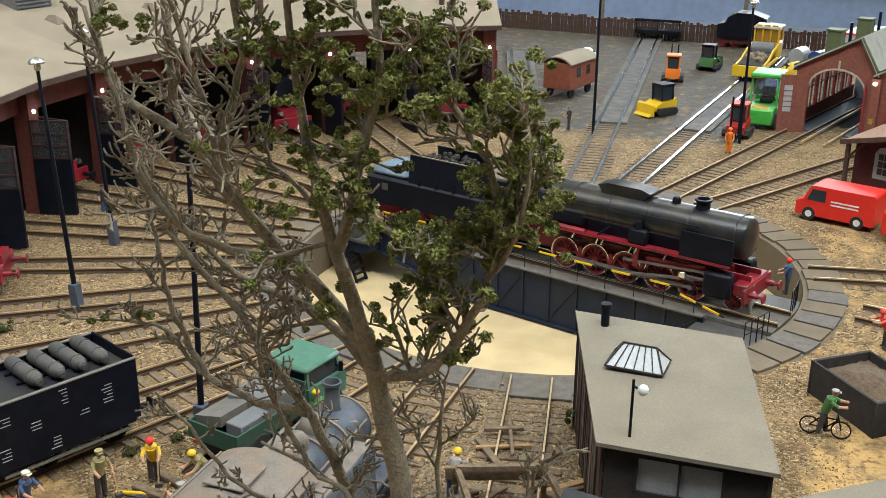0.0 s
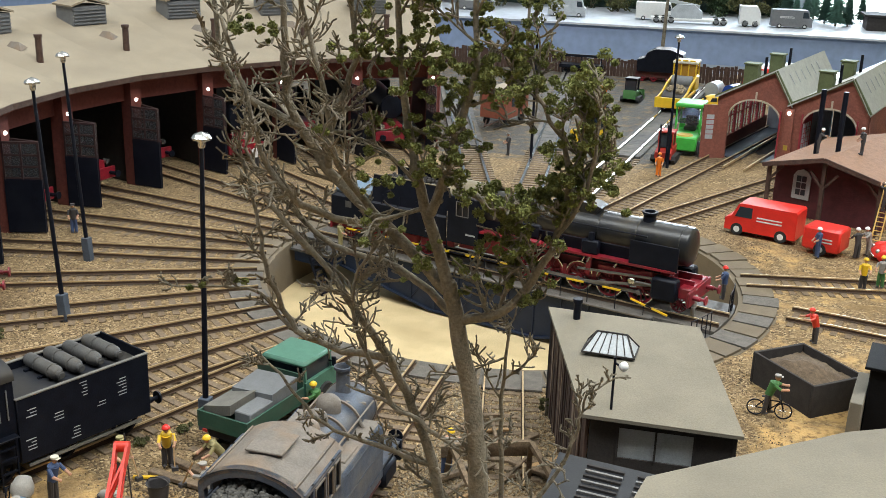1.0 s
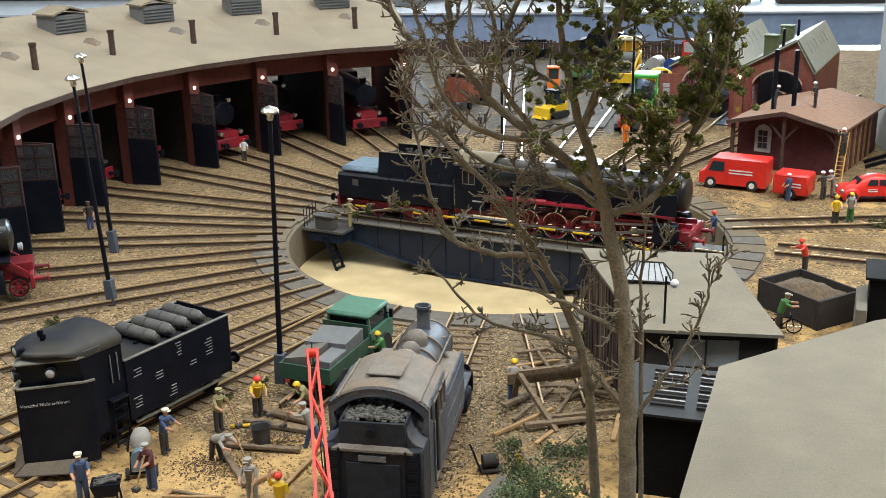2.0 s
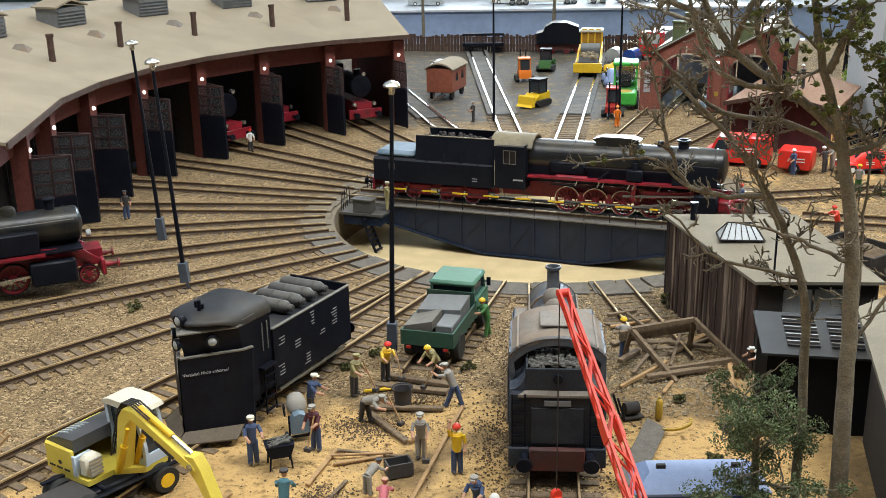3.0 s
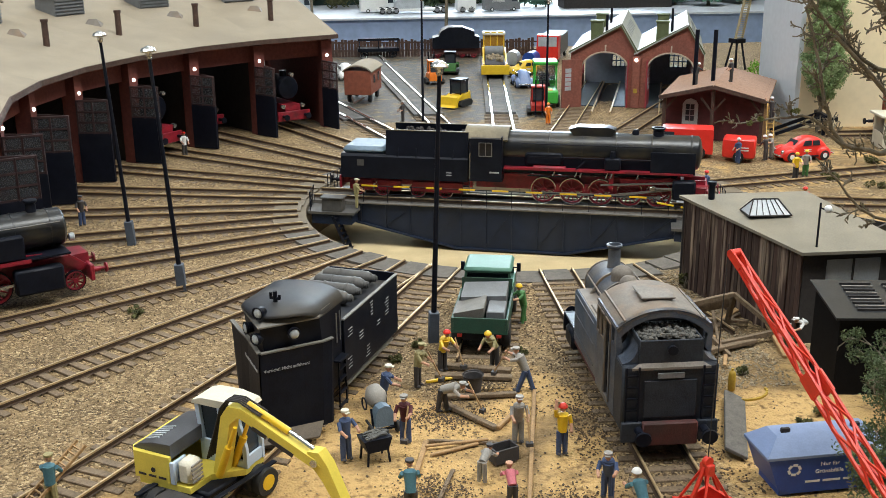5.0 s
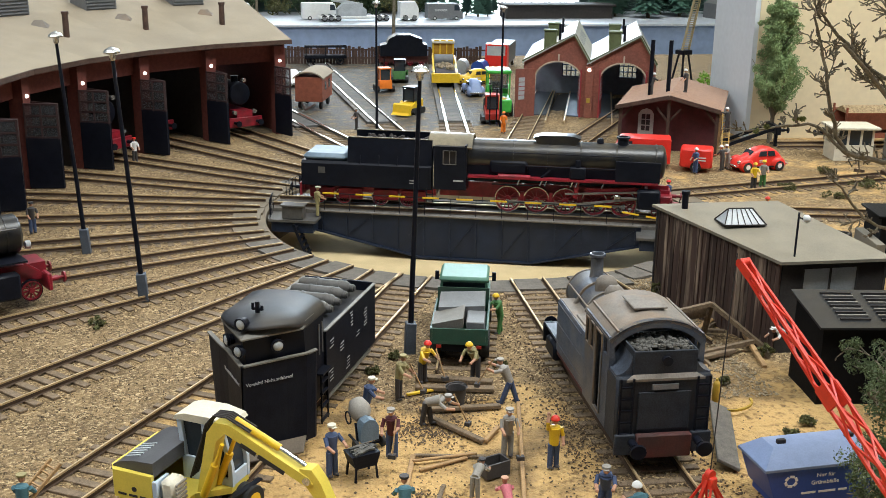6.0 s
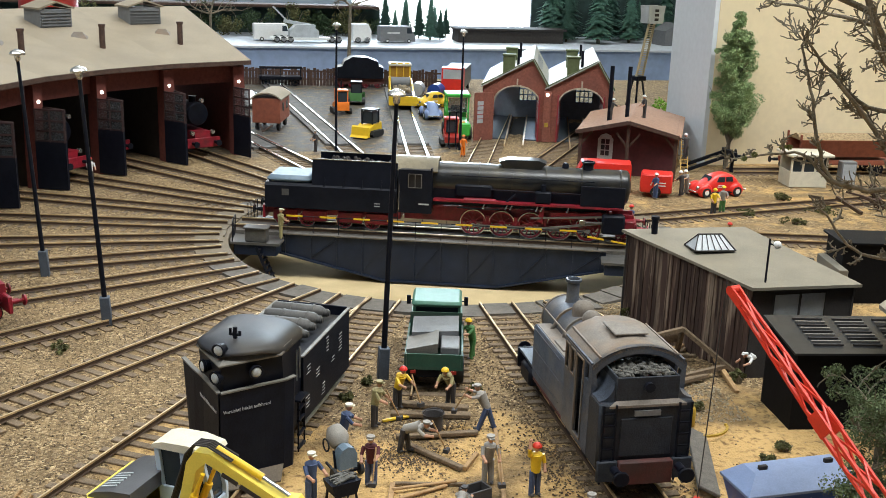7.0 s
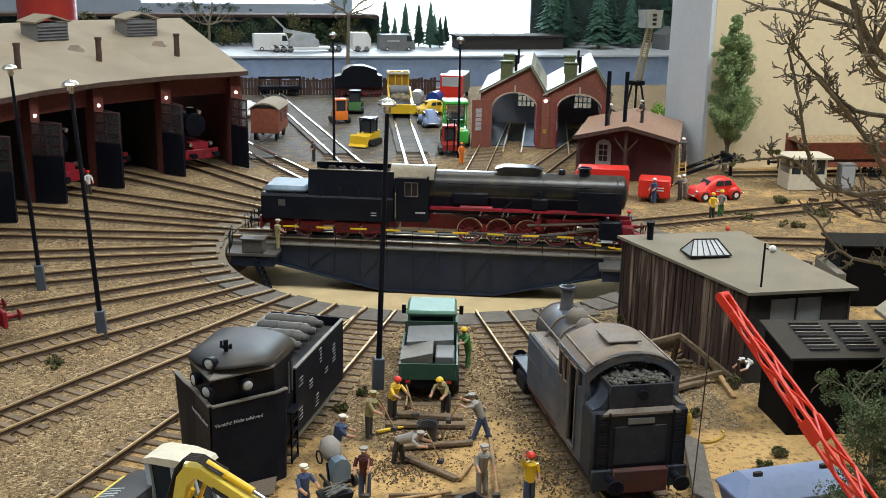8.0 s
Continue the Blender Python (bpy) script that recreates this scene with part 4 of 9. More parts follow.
def spoked_wheel(name, x, z, r, y, material, parent, spokes=12, rim=None):
    """A driving wheel with its tyre, hub, balance weight and spokes as parts."""
    bm = B()
    ring(bm, x, z, r * 0.93, r * 0.79, y, 1.8)
    w = part(name, bm, material, parent)
    bm = B()
    ring(bm, x, z, r, r * 0.93, y, 1.9)
    part("tyre", bm, rim or SHEET_LIGHT, w, "grey steel tyre")
    bm = B()
    cyl(bm, (x, y - 1.4, z), (x, y + 1.4, z), r * 0.24, r * 0.24, 14)
    part("hub", bm, material, w)
    for k in range(spokes):
        t = k * 2 * math.pi / spokes + 0.13
        bm = B()
        bar(bm, (x + 0.2 * r * math.cos(t), y, z + 0.2 * r * math.sin(t)), (x + 0.82 * r * math.cos(t), y, z + 0.82 * r * math.sin(t)), 0.7, 0.7)
        part("spoke", bm, material, w, smooth=False)
    return w


def buffers(r, x, s, z=12, mats=None):
    for y in (-10, 10):
        bm = B()
        cyl(bm, (x, y, z), (x + s * 4, y, z), 1.3, 1.3, 10)
        cyl(bm, (x + s * 4, y, z), (x + s * 6.5, y, z), 0.8, 0.8, 8)
        cyl(bm, (x + s * 6.5, y, z), (x + s * 7.3, y, z), 2.6, 2.4, 12)
        part("buffer", bm, mats or BLACK, r)


def big_loco():
    """Tender engine standing on the turntable bridge; x runs forward, z from the rail head."""
    r = root("steam_locomotive", CX + 1, CY, 3.4, BRIDGE_TURN, "large black tender steam locomotive with red wheels and frame", "locomotive")
    r.scale = (0.955, 1.0, 0.97)
    # boiler
    bm = B()
    lathe(bm, [(4, -8), (10.4, -8), (10.4, 112), (9.6, 113.2), (8.2, 114), (3, 115.2), (0.5, 115.4)], 0, 0, 28, axis="x", z=33.5)
    boiler = part("boiler", bm, BOILER, r, "sooty black boiler with bands")
    for x in (20, 41, 62, 84, 108):
        bm = B()
        lathe(bm, [(10.3, x), (10.75, x), (10.75, x + 0.8), (10.3, x + 0.8)], 0, 0, 28, axis="x", z=33.5)
        part("boiler_band", bm, BOILER, boiler)
    bm = B()
    lathe(bm, [(4.0, -1), (3.4, 1.5), (3.3, 3.6), (4.3, 4.6), (4.3, 5.4), (3.0, 5.5), (2.8, 2)], 88, 0, 18, z=43)
    part("chimney", bm, BLACK, r)
    bm = B()
    prism(bm, [(36, 41), (58, 41), (60, 44.4), (62, 46.6), (57, 48.2), (38, 48.2), (32.5, 46.6), (34.5, 44.4)], -5, 5, "y")
    bmesh.ops.bevel(bm, geom=bm.edges[:], offset=0.7 * MM, segments=2, affect="EDGES")
    part("dome_casing", bm, BOILER, r, "glossy black dome casing")
    bm = B()
    lathe(bm, [(2.2, 0), (2.2, 2.6), (1.4, 3.8), (0.1, 4)], 74, 0, 14, z=43)
    part("sand_dome", bm, BLACK, r)
    bm = B()
    box(bm, 84, 111, -14.6, -13.8, 23, 36, 0.2)
    part("smoke_deflector", bm, BLACK, r)
    bm = B()
    box(bm, 84, 111, 13.8, 14.6, 23, 36, 0.2)
    part("smoke_deflector", bm, BLACK, r)
    # running board
    bm = B()
    for s in (-1, 1):
        box(bm, -7, 110, s * 12.5 - 2.6, s * 12.5 + 2.6, 22.6, 23.3)
        box(bm, -7, 110, s * 15.2 - 0.25, s * 15.2 + 0.25, 22.2, 23.5)
    part("running_board", bm, RED, r, "red running board", smooth=False)
    bm = B()
    prism(bm, [(-8, 19), (100, 19), (104, 25), (100, 34), (-8, 34)], -9.4, 9.4, "y")
    box(bm, 6, 30, -11.5, 11.5, 24, 33, 1.5)
    part("firebox", bm, BLACK, r)
    for s in (-1, 1):
        bm = B()
        box(bm, 56, 66, s * 12.5 - 2, s * 12.5 + 2, 23.4, 31, 0.8)
        cyl(bm, (61, s * 12.5, 31), (61, s * 12.5, 35), 1.8, 1.5, 10)
        part("air_pump", bm, BLACK, r)
        for x in (24, 38, 41, 57, 60, 76):
            bm = B()
            cyl(bm, (x, s * 13.4, 18.6), (x + 1.2, s * 13.4, 21.6), 0.7, 0.5, 8)
            part("lubricator", bm, CHROME, r, "bright steel lubricator")
    bm = B()
    box(bm, -26, 118, -6.2, -5.2, 8, 17.5)
    box(bm, -26, 118, 5.2, 6.2, 8, 17.5)
    for x in (-6, 9, 27, 45, 63, 81, 104):
        box(bm, x - 1, x + 1, -5.4, 5.4, 8.5, 17)
    box(bm, 112, 119, -13, 13, 9, 15, 0.5)
    box(bm, 118, 119.5, -16, 16, 6, 14, 0.3)
    part("frame", bm, RED, r, "red main frame and buffer beam")
    buffers(r, 119.5, 1, 10, RED)
    for s in (-1, 1):
        bm = B()
        box(bm, 98, 112, s * 13 - 3.4, s * 13 + 3.4, 7, 19, 1.2)
        part("cylinder", bm, BLACK, r)
        for x in (18, 36, 54, 72, 90):
            spoked_wheel("driving_wheel", x, 8.4, 8.4, s * 8.8, RED, r, rim=CHROME)
        spoked_wheel("leading_wheel", 112, 5, 5, s * 8.8, RED, r, 10, CHROME)
        bm = B()
        bar(bm, (18, s * 11, 7), (90, s * 11, 7), 0.8, 1.6)
        bar(bm, (54, s * 12.2, 6.5), (99, s * 12.2, 13), 0.8, 1.4)
        bar(bm, (54, s * 13, 14), (98, s * 13, 17), 0.6, 1.2)
        cyl(bm, (86, s * 12.6, 13), (101, s * 12.6, 13), 0.7, n=8)
        part("rod", bm, SHEET_LIGHT, r, "grey steel rods")
        bm = B()
        prism(bm, [(66, 14.5), (70, 13.5), (88, 15), (97, 17.5), (97, 20), (88, 18.4), (66, 18)], s * 11.6 - 0.6, s * 11.6 + 0.6, "y")
        part("slide_bar_bracket", bm, RED, r, smooth=False)
        bm = B()
        prism(bm, [(59, 12), (61.5, 11), (62.5, 22), (59.5, 22)], s * 12.8 - 0.5, s * 12.8 + 0.5, "y")
        part("expansion_link", bm, RED, r, smooth=False)
        bm = B()
        box(bm, 84, 88, s * 12.6 - 1, s * 12.6 + 1, 11.3, 14.7, 0.5)
        part("crosshead", bm, RAIL_BRIGHT, r, "bright steel crosshead")
        for x in (18, 36, 54, 72, 90):
            bm = B()
            cyl(bm, (x, s * 10.4, 7), (x, s * 12.0, 7), 1.5, 1.3, 10)
            part("crank_pin", bm, SHEET_LIGHT, r)
        for x in (27, 45, 63, 81):
            bm = B()
            box(bm, x - 1.3, x + 1.3, s * 9.6 - 0.5, s * 9.6 + 0.5, 5, 13.5, 0.3)
            part("brake_hanger", bm, RED, r, smooth=False)
        for x0, x1, zz in ((8, 34, 18.4), (40, 58, 20.6)):
            bm = B()
            cyl(bm, (x0, s * 13.4, zz), (x1, s * 13.4, zz), 0.45, n=6)
            part("feed_pipe", bm, BLACK, r)
        bm = B()
        cyl(bm, (12, s * 14, 23.5), (32, s * 14, 23.5), 1.6, n=10)
        part("air_tank", bm, RED, r)
        bm = B()
        for z, x0, x1 in ((38, 4, 92), (30, 10, 98)):
            cyl(bm, (x0, s * 11.2, z), (x1, s * 11.0, z), 0.4, n=6)
        cyl(bm, (60, s * 11, 28), (60, s * 13.5, 21), 0.6, n=6)
        cyl(bm, (44, s * 11, 28), (36, s * 13.5, 21), 0.6, n=6)
        part("pipe", bm, BLACK, r)
    # cab
    cab = new("cab")
    cab.parent = r
    cab.matrix_basis = pose(-9 * MM, 0, 0)
    bm = B()
    for s in (-1, 1):
        for x0, x1, z0, z1 in ((-20, 1, 14, 30), (-20, -14, 30, 41), (-5, 1, 30, 41), (-14, -5, 38.5, 41)):
            box(bm, x0, x1, s * 15.6 - 0.5, s * 15.6 + 0.5, z0, z1)
    box(bm, 0, 1, -15, 15, 14, 42)
    part("cab_side", bm, BLACK, cab, smooth=False)
    bm = B()
    arc = [(16.5 * math.sin(t), 26 + 22 * math.cos(t)) for t in [radians(-50 + 10 * k) for k in range(11)]]
    arc = [(u, 40 + (v - 40.1) * 0.85) for u, v in arc]
    prism(bm, arc + [(u * 0.96, v - 1) for u, v in arc[::-1]], -24, 4, "x")
    part("cab_roof", bm, DUSTY_TAN, cab, "tan-dusted arched cab roof")
    # added near-black block fills the cab and stands in for its inner shade
    bm = B()
    box(bm, -19, -0.6, -14.6, 14.6, 14, 41)
    part("backhead", bm, DARK, cab, smooth=False)
    for s in (-1, 1):
        bm = B()
        for a, b in (((-13.5, s * 16.2, 30), (-13.5, s * 16.2, 38.5)), ((-5.5, s * 16.2, 30), (-5.5, s * 16.2, 38.5)), ((-13.5, s * 16.2, 30), (-5.5, s * 16.2, 30)), ((-13.5, s * 16.2, 38.5), (-5.5, s * 16.2, 38.5)), ((-9.5, s * 16.1, 30), (-9.5, s * 16.1, 38.5))):
            bar(bm, a, b, 0.35, 0.35)
        part("window_frame", bm, SHEET_LIGHT, cab, smooth=False)
        bm = B()
        box(bm, -7, -0.6, s * 16.14 - 0.06, s * 16.14 + 0.06, 19.4, 20.4)
        part("number_plate", bm, STENCIL, cab, "small plain number plate", smooth=False)
        bm = B()
        cyl(bm, (-19.4, s * 16.4, 16), (-19.4, s * 16.4, 32), 0.25, n=6)
        part("grab_rail", bm, CHROME, cab)
    # tender
    t = new("tender")
    t.parent = r
    bm = B()
    prism(bm, [(-15.5, 13), (15.5, 13), (15.5, 27), (14, 28.6), (-14, 28.6), (-15.5, 27)], -114, -30, "x")
    part("tank", bm, BLACK, t)
    bm = B()
    prism(bm, [(-14.5, 28), (14.5, 28), (12.4, 44), (11.6, 44), (13, 36), (-13, 36), (-11.6, 44), (-12.4, 44)], -84, -30, "x")
    part("coal_bunker", bm, BLACK, t)
    for s in (-1, 1):
        for x in (-76, -64, -52, -40):
            bm = B()
            bar(bm, (x, s * 15.0, 27.4), (x, s * 14.1, 33), 0.9, 0.5)
            part("bunker_rib", bm, BLACK, t, smooth=False)
        bm = B()
        box(bm, -84, -30, s * 12.2 - 0.5, s * 12.2 + 0.5, 43.8, 44.4, 0.15)
        part("bunker_rim", bm, DUSTY_TAN, t, "dusty bunker rim")
        bm = B()
        box(bm, -103, -98.5, s * 15.6 - 0.06, s * 15.6 + 0.06, 21, 25)
        part("data_panel", bm, DECK_STEEL, t, "small plain data panel", smooth=False)
        for z in (16.6, 18.2):
            bm = B()
            box(bm, -44, -40.5, s * 15.6 - 0.06, s * 15.6 + 0.06, z, z + 0.6)
            part("side_marking", bm, STENCIL, t, "small white stencil marking", smooth=False)
        bm = B()
        for z in (7, 10):
            box(bm, -33, -29, s * 15 - 1, s * 15 + 1, z, z + 0.5)
        bar(bm, (-33, s * 15.5, 5.5), (-33, s * 15.5, 14), 0.5, 0.5)
        bar(bm, (-29, s * 15.5, 5.5), (-29, s * 15.5, 14), 0.5, 0.5)
        part("step_ladder", bm, BLACK, t, smooth=False)
    bm = B()
    rnd = random.Random(5)
    for k in range(110):
        ball(bm, rnd.uniform(-82, -34), rnd.uniform(-9, 9), rnd.uniform(39, 42), rnd.uniform(1.0, 2.0), n=5, m=4)
    tagged(part("coal", bm, DARK, t, smooth=False), kind="stuff")
    # the window's pale blue reflection on this top is put into its colour
    bm = B()
    box(bm, -113.4, -84.6, -14, 14, 28, 33, 2.2)
    part("water_tank_top", bm, BLUE_GREY, t, "tank top with window reflection painted pale blue-grey")
    bm = B()
    box(bm, -114, -28, -9, 9, 8, 13)
    box(bm, -115.5, -114, -15, 15, 6, 14)
    for x in (-102, -83, -60, -42):
        box(bm, x - 8, x + 8, -11, -9.5, 4, 11, 0.5)
        box(bm, x - 8, x + 8, 9.5, 11, 4, 11, 0.5)
    part("tender_frame", bm, RED, t, "red tender frame")
    for s in (-1, 1):
        for x in (-104, -88, -64, -46):
            spoked_wheel("tender_wheel", x, 5.5, 5.5, s * 8.8, RED, r, 10, CHROME)
    buffers(r, -115.5, -1, 10, BLACK)


big_loco()


def tank_loco():
    a = 268.5
    x, y = polar(a, 268)
    r = root("tank_locomotive", x + 1, y, 2.7, a + 180, "grimy blue-grey tank locomotive with heaped coal bunker", "locomotive")
    r.scale = (1.0, 1.08, 1.0)
    # x runs towards the turntable (front)
    for s in (-1, 1):
        bm = B()
        prism(bm, [(s * 14.5, 10), (s * 14.5, 29.6), (s * 13.9, 30.5), (s * 7.5, 30.5), (s * 7.5, 10)], -23.5, 16, "x")
        t = part("side_tank", bm, GREY_LOCO, r, "blue-grey side tank with dusty top")
        bm = B()
        box(bm, -14, -3, s * 11 - 1.6, s * 11 + 1.6, 30.4, 31.3, 0.3)
        part("filler_lid", bm, GREY_ROOF, t)
        bm = B()
        box(bm, -23, 15.6, s * 10.8 - 2.7, s * 10.8 + 2.7, 30.2, 30.7)
        part("tank_top", bm, GREY_ROOF, t, "dusty tank top", smooth=False)
        bm = B()
        for z in (13, 21, 29):
            box(bm, -18, 15, s * 14.62 - 0.1, s * 14.62 + 0.1, z, z + 0.35)
        part("rivet_strip", bm, GREY_LOCO, t, smooth=False)
    bm = B()
    lathe(bm, [(8.2, -24), (8.2, 12), (8.7, 12.2), (8.7, 27), (7.6, 28.2), (3, 29.2), (0.4, 29.4)], 0, 0, 26, axis="x", z=29.5)
    b = part("boiler", bm, GREY_LOCO, r)
    for q in (0, 11.6, 26.5):
        bm = B()
        lathe(bm, [(8.3, q), (9.0, q), (9.0, q + 0.8), (8.3, q + 0.8)], 0, 0, 26, axis="x", z=29.5)
        part("boiler_band", bm, GREY_ROOF, b)
    bm = B()
    lathe(bm, [(3.0, 0), (2.35, 1.4), (2.2, 8.6), (2.9, 9.2), (2.9, 10), (2.3, 10.1), (2.0, 9.2), (1.9, 3)], 19.5, 0, 18, z=37)
    part("chimney", bm, GREY_LOCO, r)
    for q, rr, h in ((6.5, 3.9, 5.5), (-3.5, 3.3, 5), (-12, 4.1, 5.6)):
        bm = B()
        lathe(bm, [(rr, 0), (rr, h * 0.5), (rr * 0.92, h * 0.75), (rr * 0.6, h), (0.2, h * 1.12)], q, 0, 16, z=36.5)
        part("dome", bm, GREY_ROOF, r, "rusty brown dome")
    bm = B()
    for s in (-1, 1):
        cyl(bm, (-16, s * 8.6, 33.5), (24, s * 8.6, 33.5), 0.35, n=6)
        cyl(bm, (10, s * 8.4, 33), (10, s * 11.5, 28), 0.7, n=8)
    cyl(bm, (13, -3, 37), (20, -7, 34), 0.8, n=8)
    part("pipe", bm, GREY_ROOF, r)
    cab = new("cab")
    cab.parent = r
    for s in (-1, 1):
        bm = B()
        for x0, x1, z0, z1 in ((-25, -23.5, 9, 41), (-30.5, -29.3, 29, 41), (-35, -25, 9, 30), (-35, -25, 39.4, 41), (-36.5, -35, 9, 41), (-44, -36.5, 39.6, 41), (-44, -36.5, 9, 11), (-50.5, -44, 9, 34), (-50.5, -48.5, 34, 41), (-48.5, -44, 39.5, 41), (-45, -44, 34, 41)):
            box(bm, x0, x1, s * 14.4 - 0.4, s * 14.4 + 0.4, z0, z1)
        w = part("cab_side", bm, GREY_LOCO, cab, "blue-grey cab side with windows and doorway", smooth=False)
        bm = B()
        for xx in (-36.4, -44.2):
            cyl(bm, (xx, s * 15.3, 12), (xx, s * 15.3, 33), 0.22, n=6)
        part("grab_rail", bm, GREY, w)
        for x0, x1, z0 in ((-34.8, -30.7, 30.2), (-29.1, -25.2, 30.2), (-43.8, -36.7, 11.2)):
            bm = B()
            for p, q in (((x0, z0), (x0, 39.2)), ((x1, z0), (x1, 39.2)), ((x0, z0), (x1, z0)), ((x0, 39.2), (x1, 39.2))):
                bar(bm, (p[0], s * 15.0, p[1]), (q[0], s * 15.0, q[1]), 0.45, 0.5)
            part("window_frame" if z0 > 20 else "door_frame", bm, GREY_ROOF, w, "dusty pale frame", smooth=False)
    bm = B()
    box(bm, -24.4, -23.6, -14, 14, 9, 41)
    part("cab_front", bm, GREY_LOCO, cab, smooth=False)
    bm = B()
    box(bm, -44, -24, -13.5, 13.5, 9, 10)
    part("cab_floor", bm, DARK, cab, smooth=False)
    arc = [(14.9 * math.sin(t) / math.sin(radians(56)), 40.2 + 6.4 * (math.cos(t) - math.cos(radians(56))) / (1 - math.cos(radians(56)))) for t in [radians(-56 + 112 * k / 16) for k in range(17)]]
    bm = B()
    prism(bm, arc + [(u * 0.965, v - 1.1) for u, v in arc[::-1]], -51.5, -21.5, "x")
    part("cab_roof", bm, GREY_ROOF, cab, "dusty arched cab roof with rust")
    for s in (-1, 1):
        bm = B()
        box(bm, -51, -22, s * 12.2 - 0.3, s * 12.2 + 0.3, 42.4, 43.3)
        part("rain_strip", bm, GREY_ROOF, cab, smooth=False)
    bm = B()
    box(bm, -42, -31, -4.6, 4.6, 45.4, 47.2, 0.5)
    box(bm, -42.8, -30.2, -5.4, 5.4, 47.0, 47.7, 0.25)
    part("roof_vent", bm, GREY_ROOF, cab)
    # rear arch, flanks and bunker
    bm = B()
    inner = [(u * 0.9, v - 2.6) for u, v in arc]
    prism(bm, arc + [(14.8, 30)] + [(12.8, 33)] + inner[::-1] + [(-12.8, 33)] + [(-14.8, 30)], -51.5, -49.2, "x")
    part("rear_arch", bm, GREY_LOCO, cab)
    bm = B()
    box(bm, -45, -44.2, -13.8, 13.8, 10, 40)
    part("bulkhead", bm, DARK, cab, smooth=False)
    for s in (-1, 1):
        bm = B()
        curve = [(s * (9.8 + 4.6 * (1 - math.cos(radians(9 * k)))), 37.5 - 6.2 * math.sin(radians(9 * k))) for k in range(11)]
        prism(bm, [(s * 9.8, 30)] + curve + [(s * 14.6, 30)], -58.5, -45, "x")
        part("bunker_flank", bm, GREY_LOCO, r, "curved dusty bunker flank")
    bm = B()
    box(bm, -60.5, -45, -14.7, 14.7, 8, 31, 0.7)
    part("bunker_tank", bm, GREY_DARK, r)
    for q in ((-60, -59.2, -9.7, 9.7, 30, 39.5), (-59, -45, -9.7, -9, 30, 39.5), (-59, -45, 9, 9.7, 30, 39.5)):
        bm = B()
        box(bm, *q, 0.2)
        part("bunker_wall", bm, GREY_DARK, r)
    bm = B()
    quad_slab(bm, [(-61.2, -12, 30.6), (-60, -9.7, 31.8), (-60, 9.7, 31.8), (-61.2, 12, 30.6)], 0.8)
    part("bunker_ledge", bm, GREY_ROOF, r, "dusty sloping ledge", smooth=False)
    bm = B()
    rnd = random.Random(6)
    for k in range(260):
        u, w = rnd.uniform(-58.6, -46), rnd.uniform(-8.6, 8.6)
        ball(bm, u, w, 38.4 + 1.6 * (1 - (w / 9) ** 2) + rnd.uniform(-0.5, 0.6), rnd.uniform(0.6, 1.25), rnd.uniform(0.6, 1.25), rnd.uniform(0.5, 0.9), n=5, m=4)
    tagged(part("coal", bm, COAL, r, "heaped grey coal", smooth=False), kind="stuff")
    bm = B()
    box(bm, -62, 36, -7, 7, 5, 10)
    part("frame", bm, BLACK_WORN, r)
    bm = B()
    box(bm, -63.5, -61, -8.5, 8.5, 4, 12, 0.4)
    part("buffer_beam", bm, RED_FADED, r, "faded dark red buffer beam")
    bm = B()
    box(bm, -62.5, -60.8, -14.8, -8.6, 5, 12, 0.3)
    box(bm, -62.5, -60.8, 8.6, 14.8, 5, 12, 0.3)
    part("beam_end", bm, GREY_DARK, r)
    bm = B()
    box(bm, 36, 38, -14.5, 14.5, 5, 13, 0.4)
    part("buffer_beam", bm, BLACK_WORN, r)
    bm = B()
    box(bm, 16, 36, -14, 14, 12, 13)
    part("front_deck", bm, GREY_LOCO, r, smooth=False)
    buffers(r, -63.5, -1, 10, BLACK_WORN)
    buffers(r, 38, 1, 10, BLACK_WORN)
    for s in (-1, 1):
        bm = B()
        for k in range(6):
            bar(bm, (-61.4, s * 13.6, 8 + k * 4), (-61.4, s * 9.8, 8 + k * 4), 0.5, 0.5)
        for w in (13.6, 9.8):
            bar(bm, (-61.4, s * w, 4), (-61.4, s * w, 31), 0.55, 0.55)
        part("ladder", bm, BLACK_WORN, r, smooth=False)
    bm = B()
    box(bm, -61.1, -60.6, -8, 8, 13, 26, 0.2)
    part("rear_panel", bm, GREY_DARK, r, smooth=False)
    bm = B()
    box(bm, -61.3, -60.5, -4, 4, 26.8, 28.6)
    part("number_plate", bm, GREY, r, "plain number plate", smooth=False)
    bm = B()
    cyl(bm, (-60.2, 0, 36.4), (-61.6, 0, 36.4), 1.5, 1.6, 12)
    part("rear_lamp", bm, BLACK_WORN, r)
    bm = B()
    for s in (-1, 1):
        box(bm, -59, 14, s * 13.6 - 1, s * 13.6 + 1, 8.8, 9.9)
    part("running_board", bm, RED_FADED, r, "rusty red running board", smooth=False)
    for s in (-1, 1):
        for q, rr in ((-52, 5), (-34, 7), (-16, 7), (4, 7), (24, 5)):
            bm = B()
            wheel(bm, q, rr, rr, s * 8.8)
            part("wheel", bm, BLACK_WORN, r)
        bm = B()
        box(bm, 17, 30, s * 12.5 - 2.6, s * 12.5 + 2.6, 4, 11, 1)
        part("cylinder", bm, BLACK_WORN, r)
        bm = B()
        bar(bm, (-36, s * 10.8, 6), (4, s * 10.8, 6), 0.8, 1.4)
        bar(bm, (-16, s * 11.8, 6), (18, s * 11.8, 7.5), 0.8, 1.2)
        part("rod", bm, GREY, r)


tank_loco()


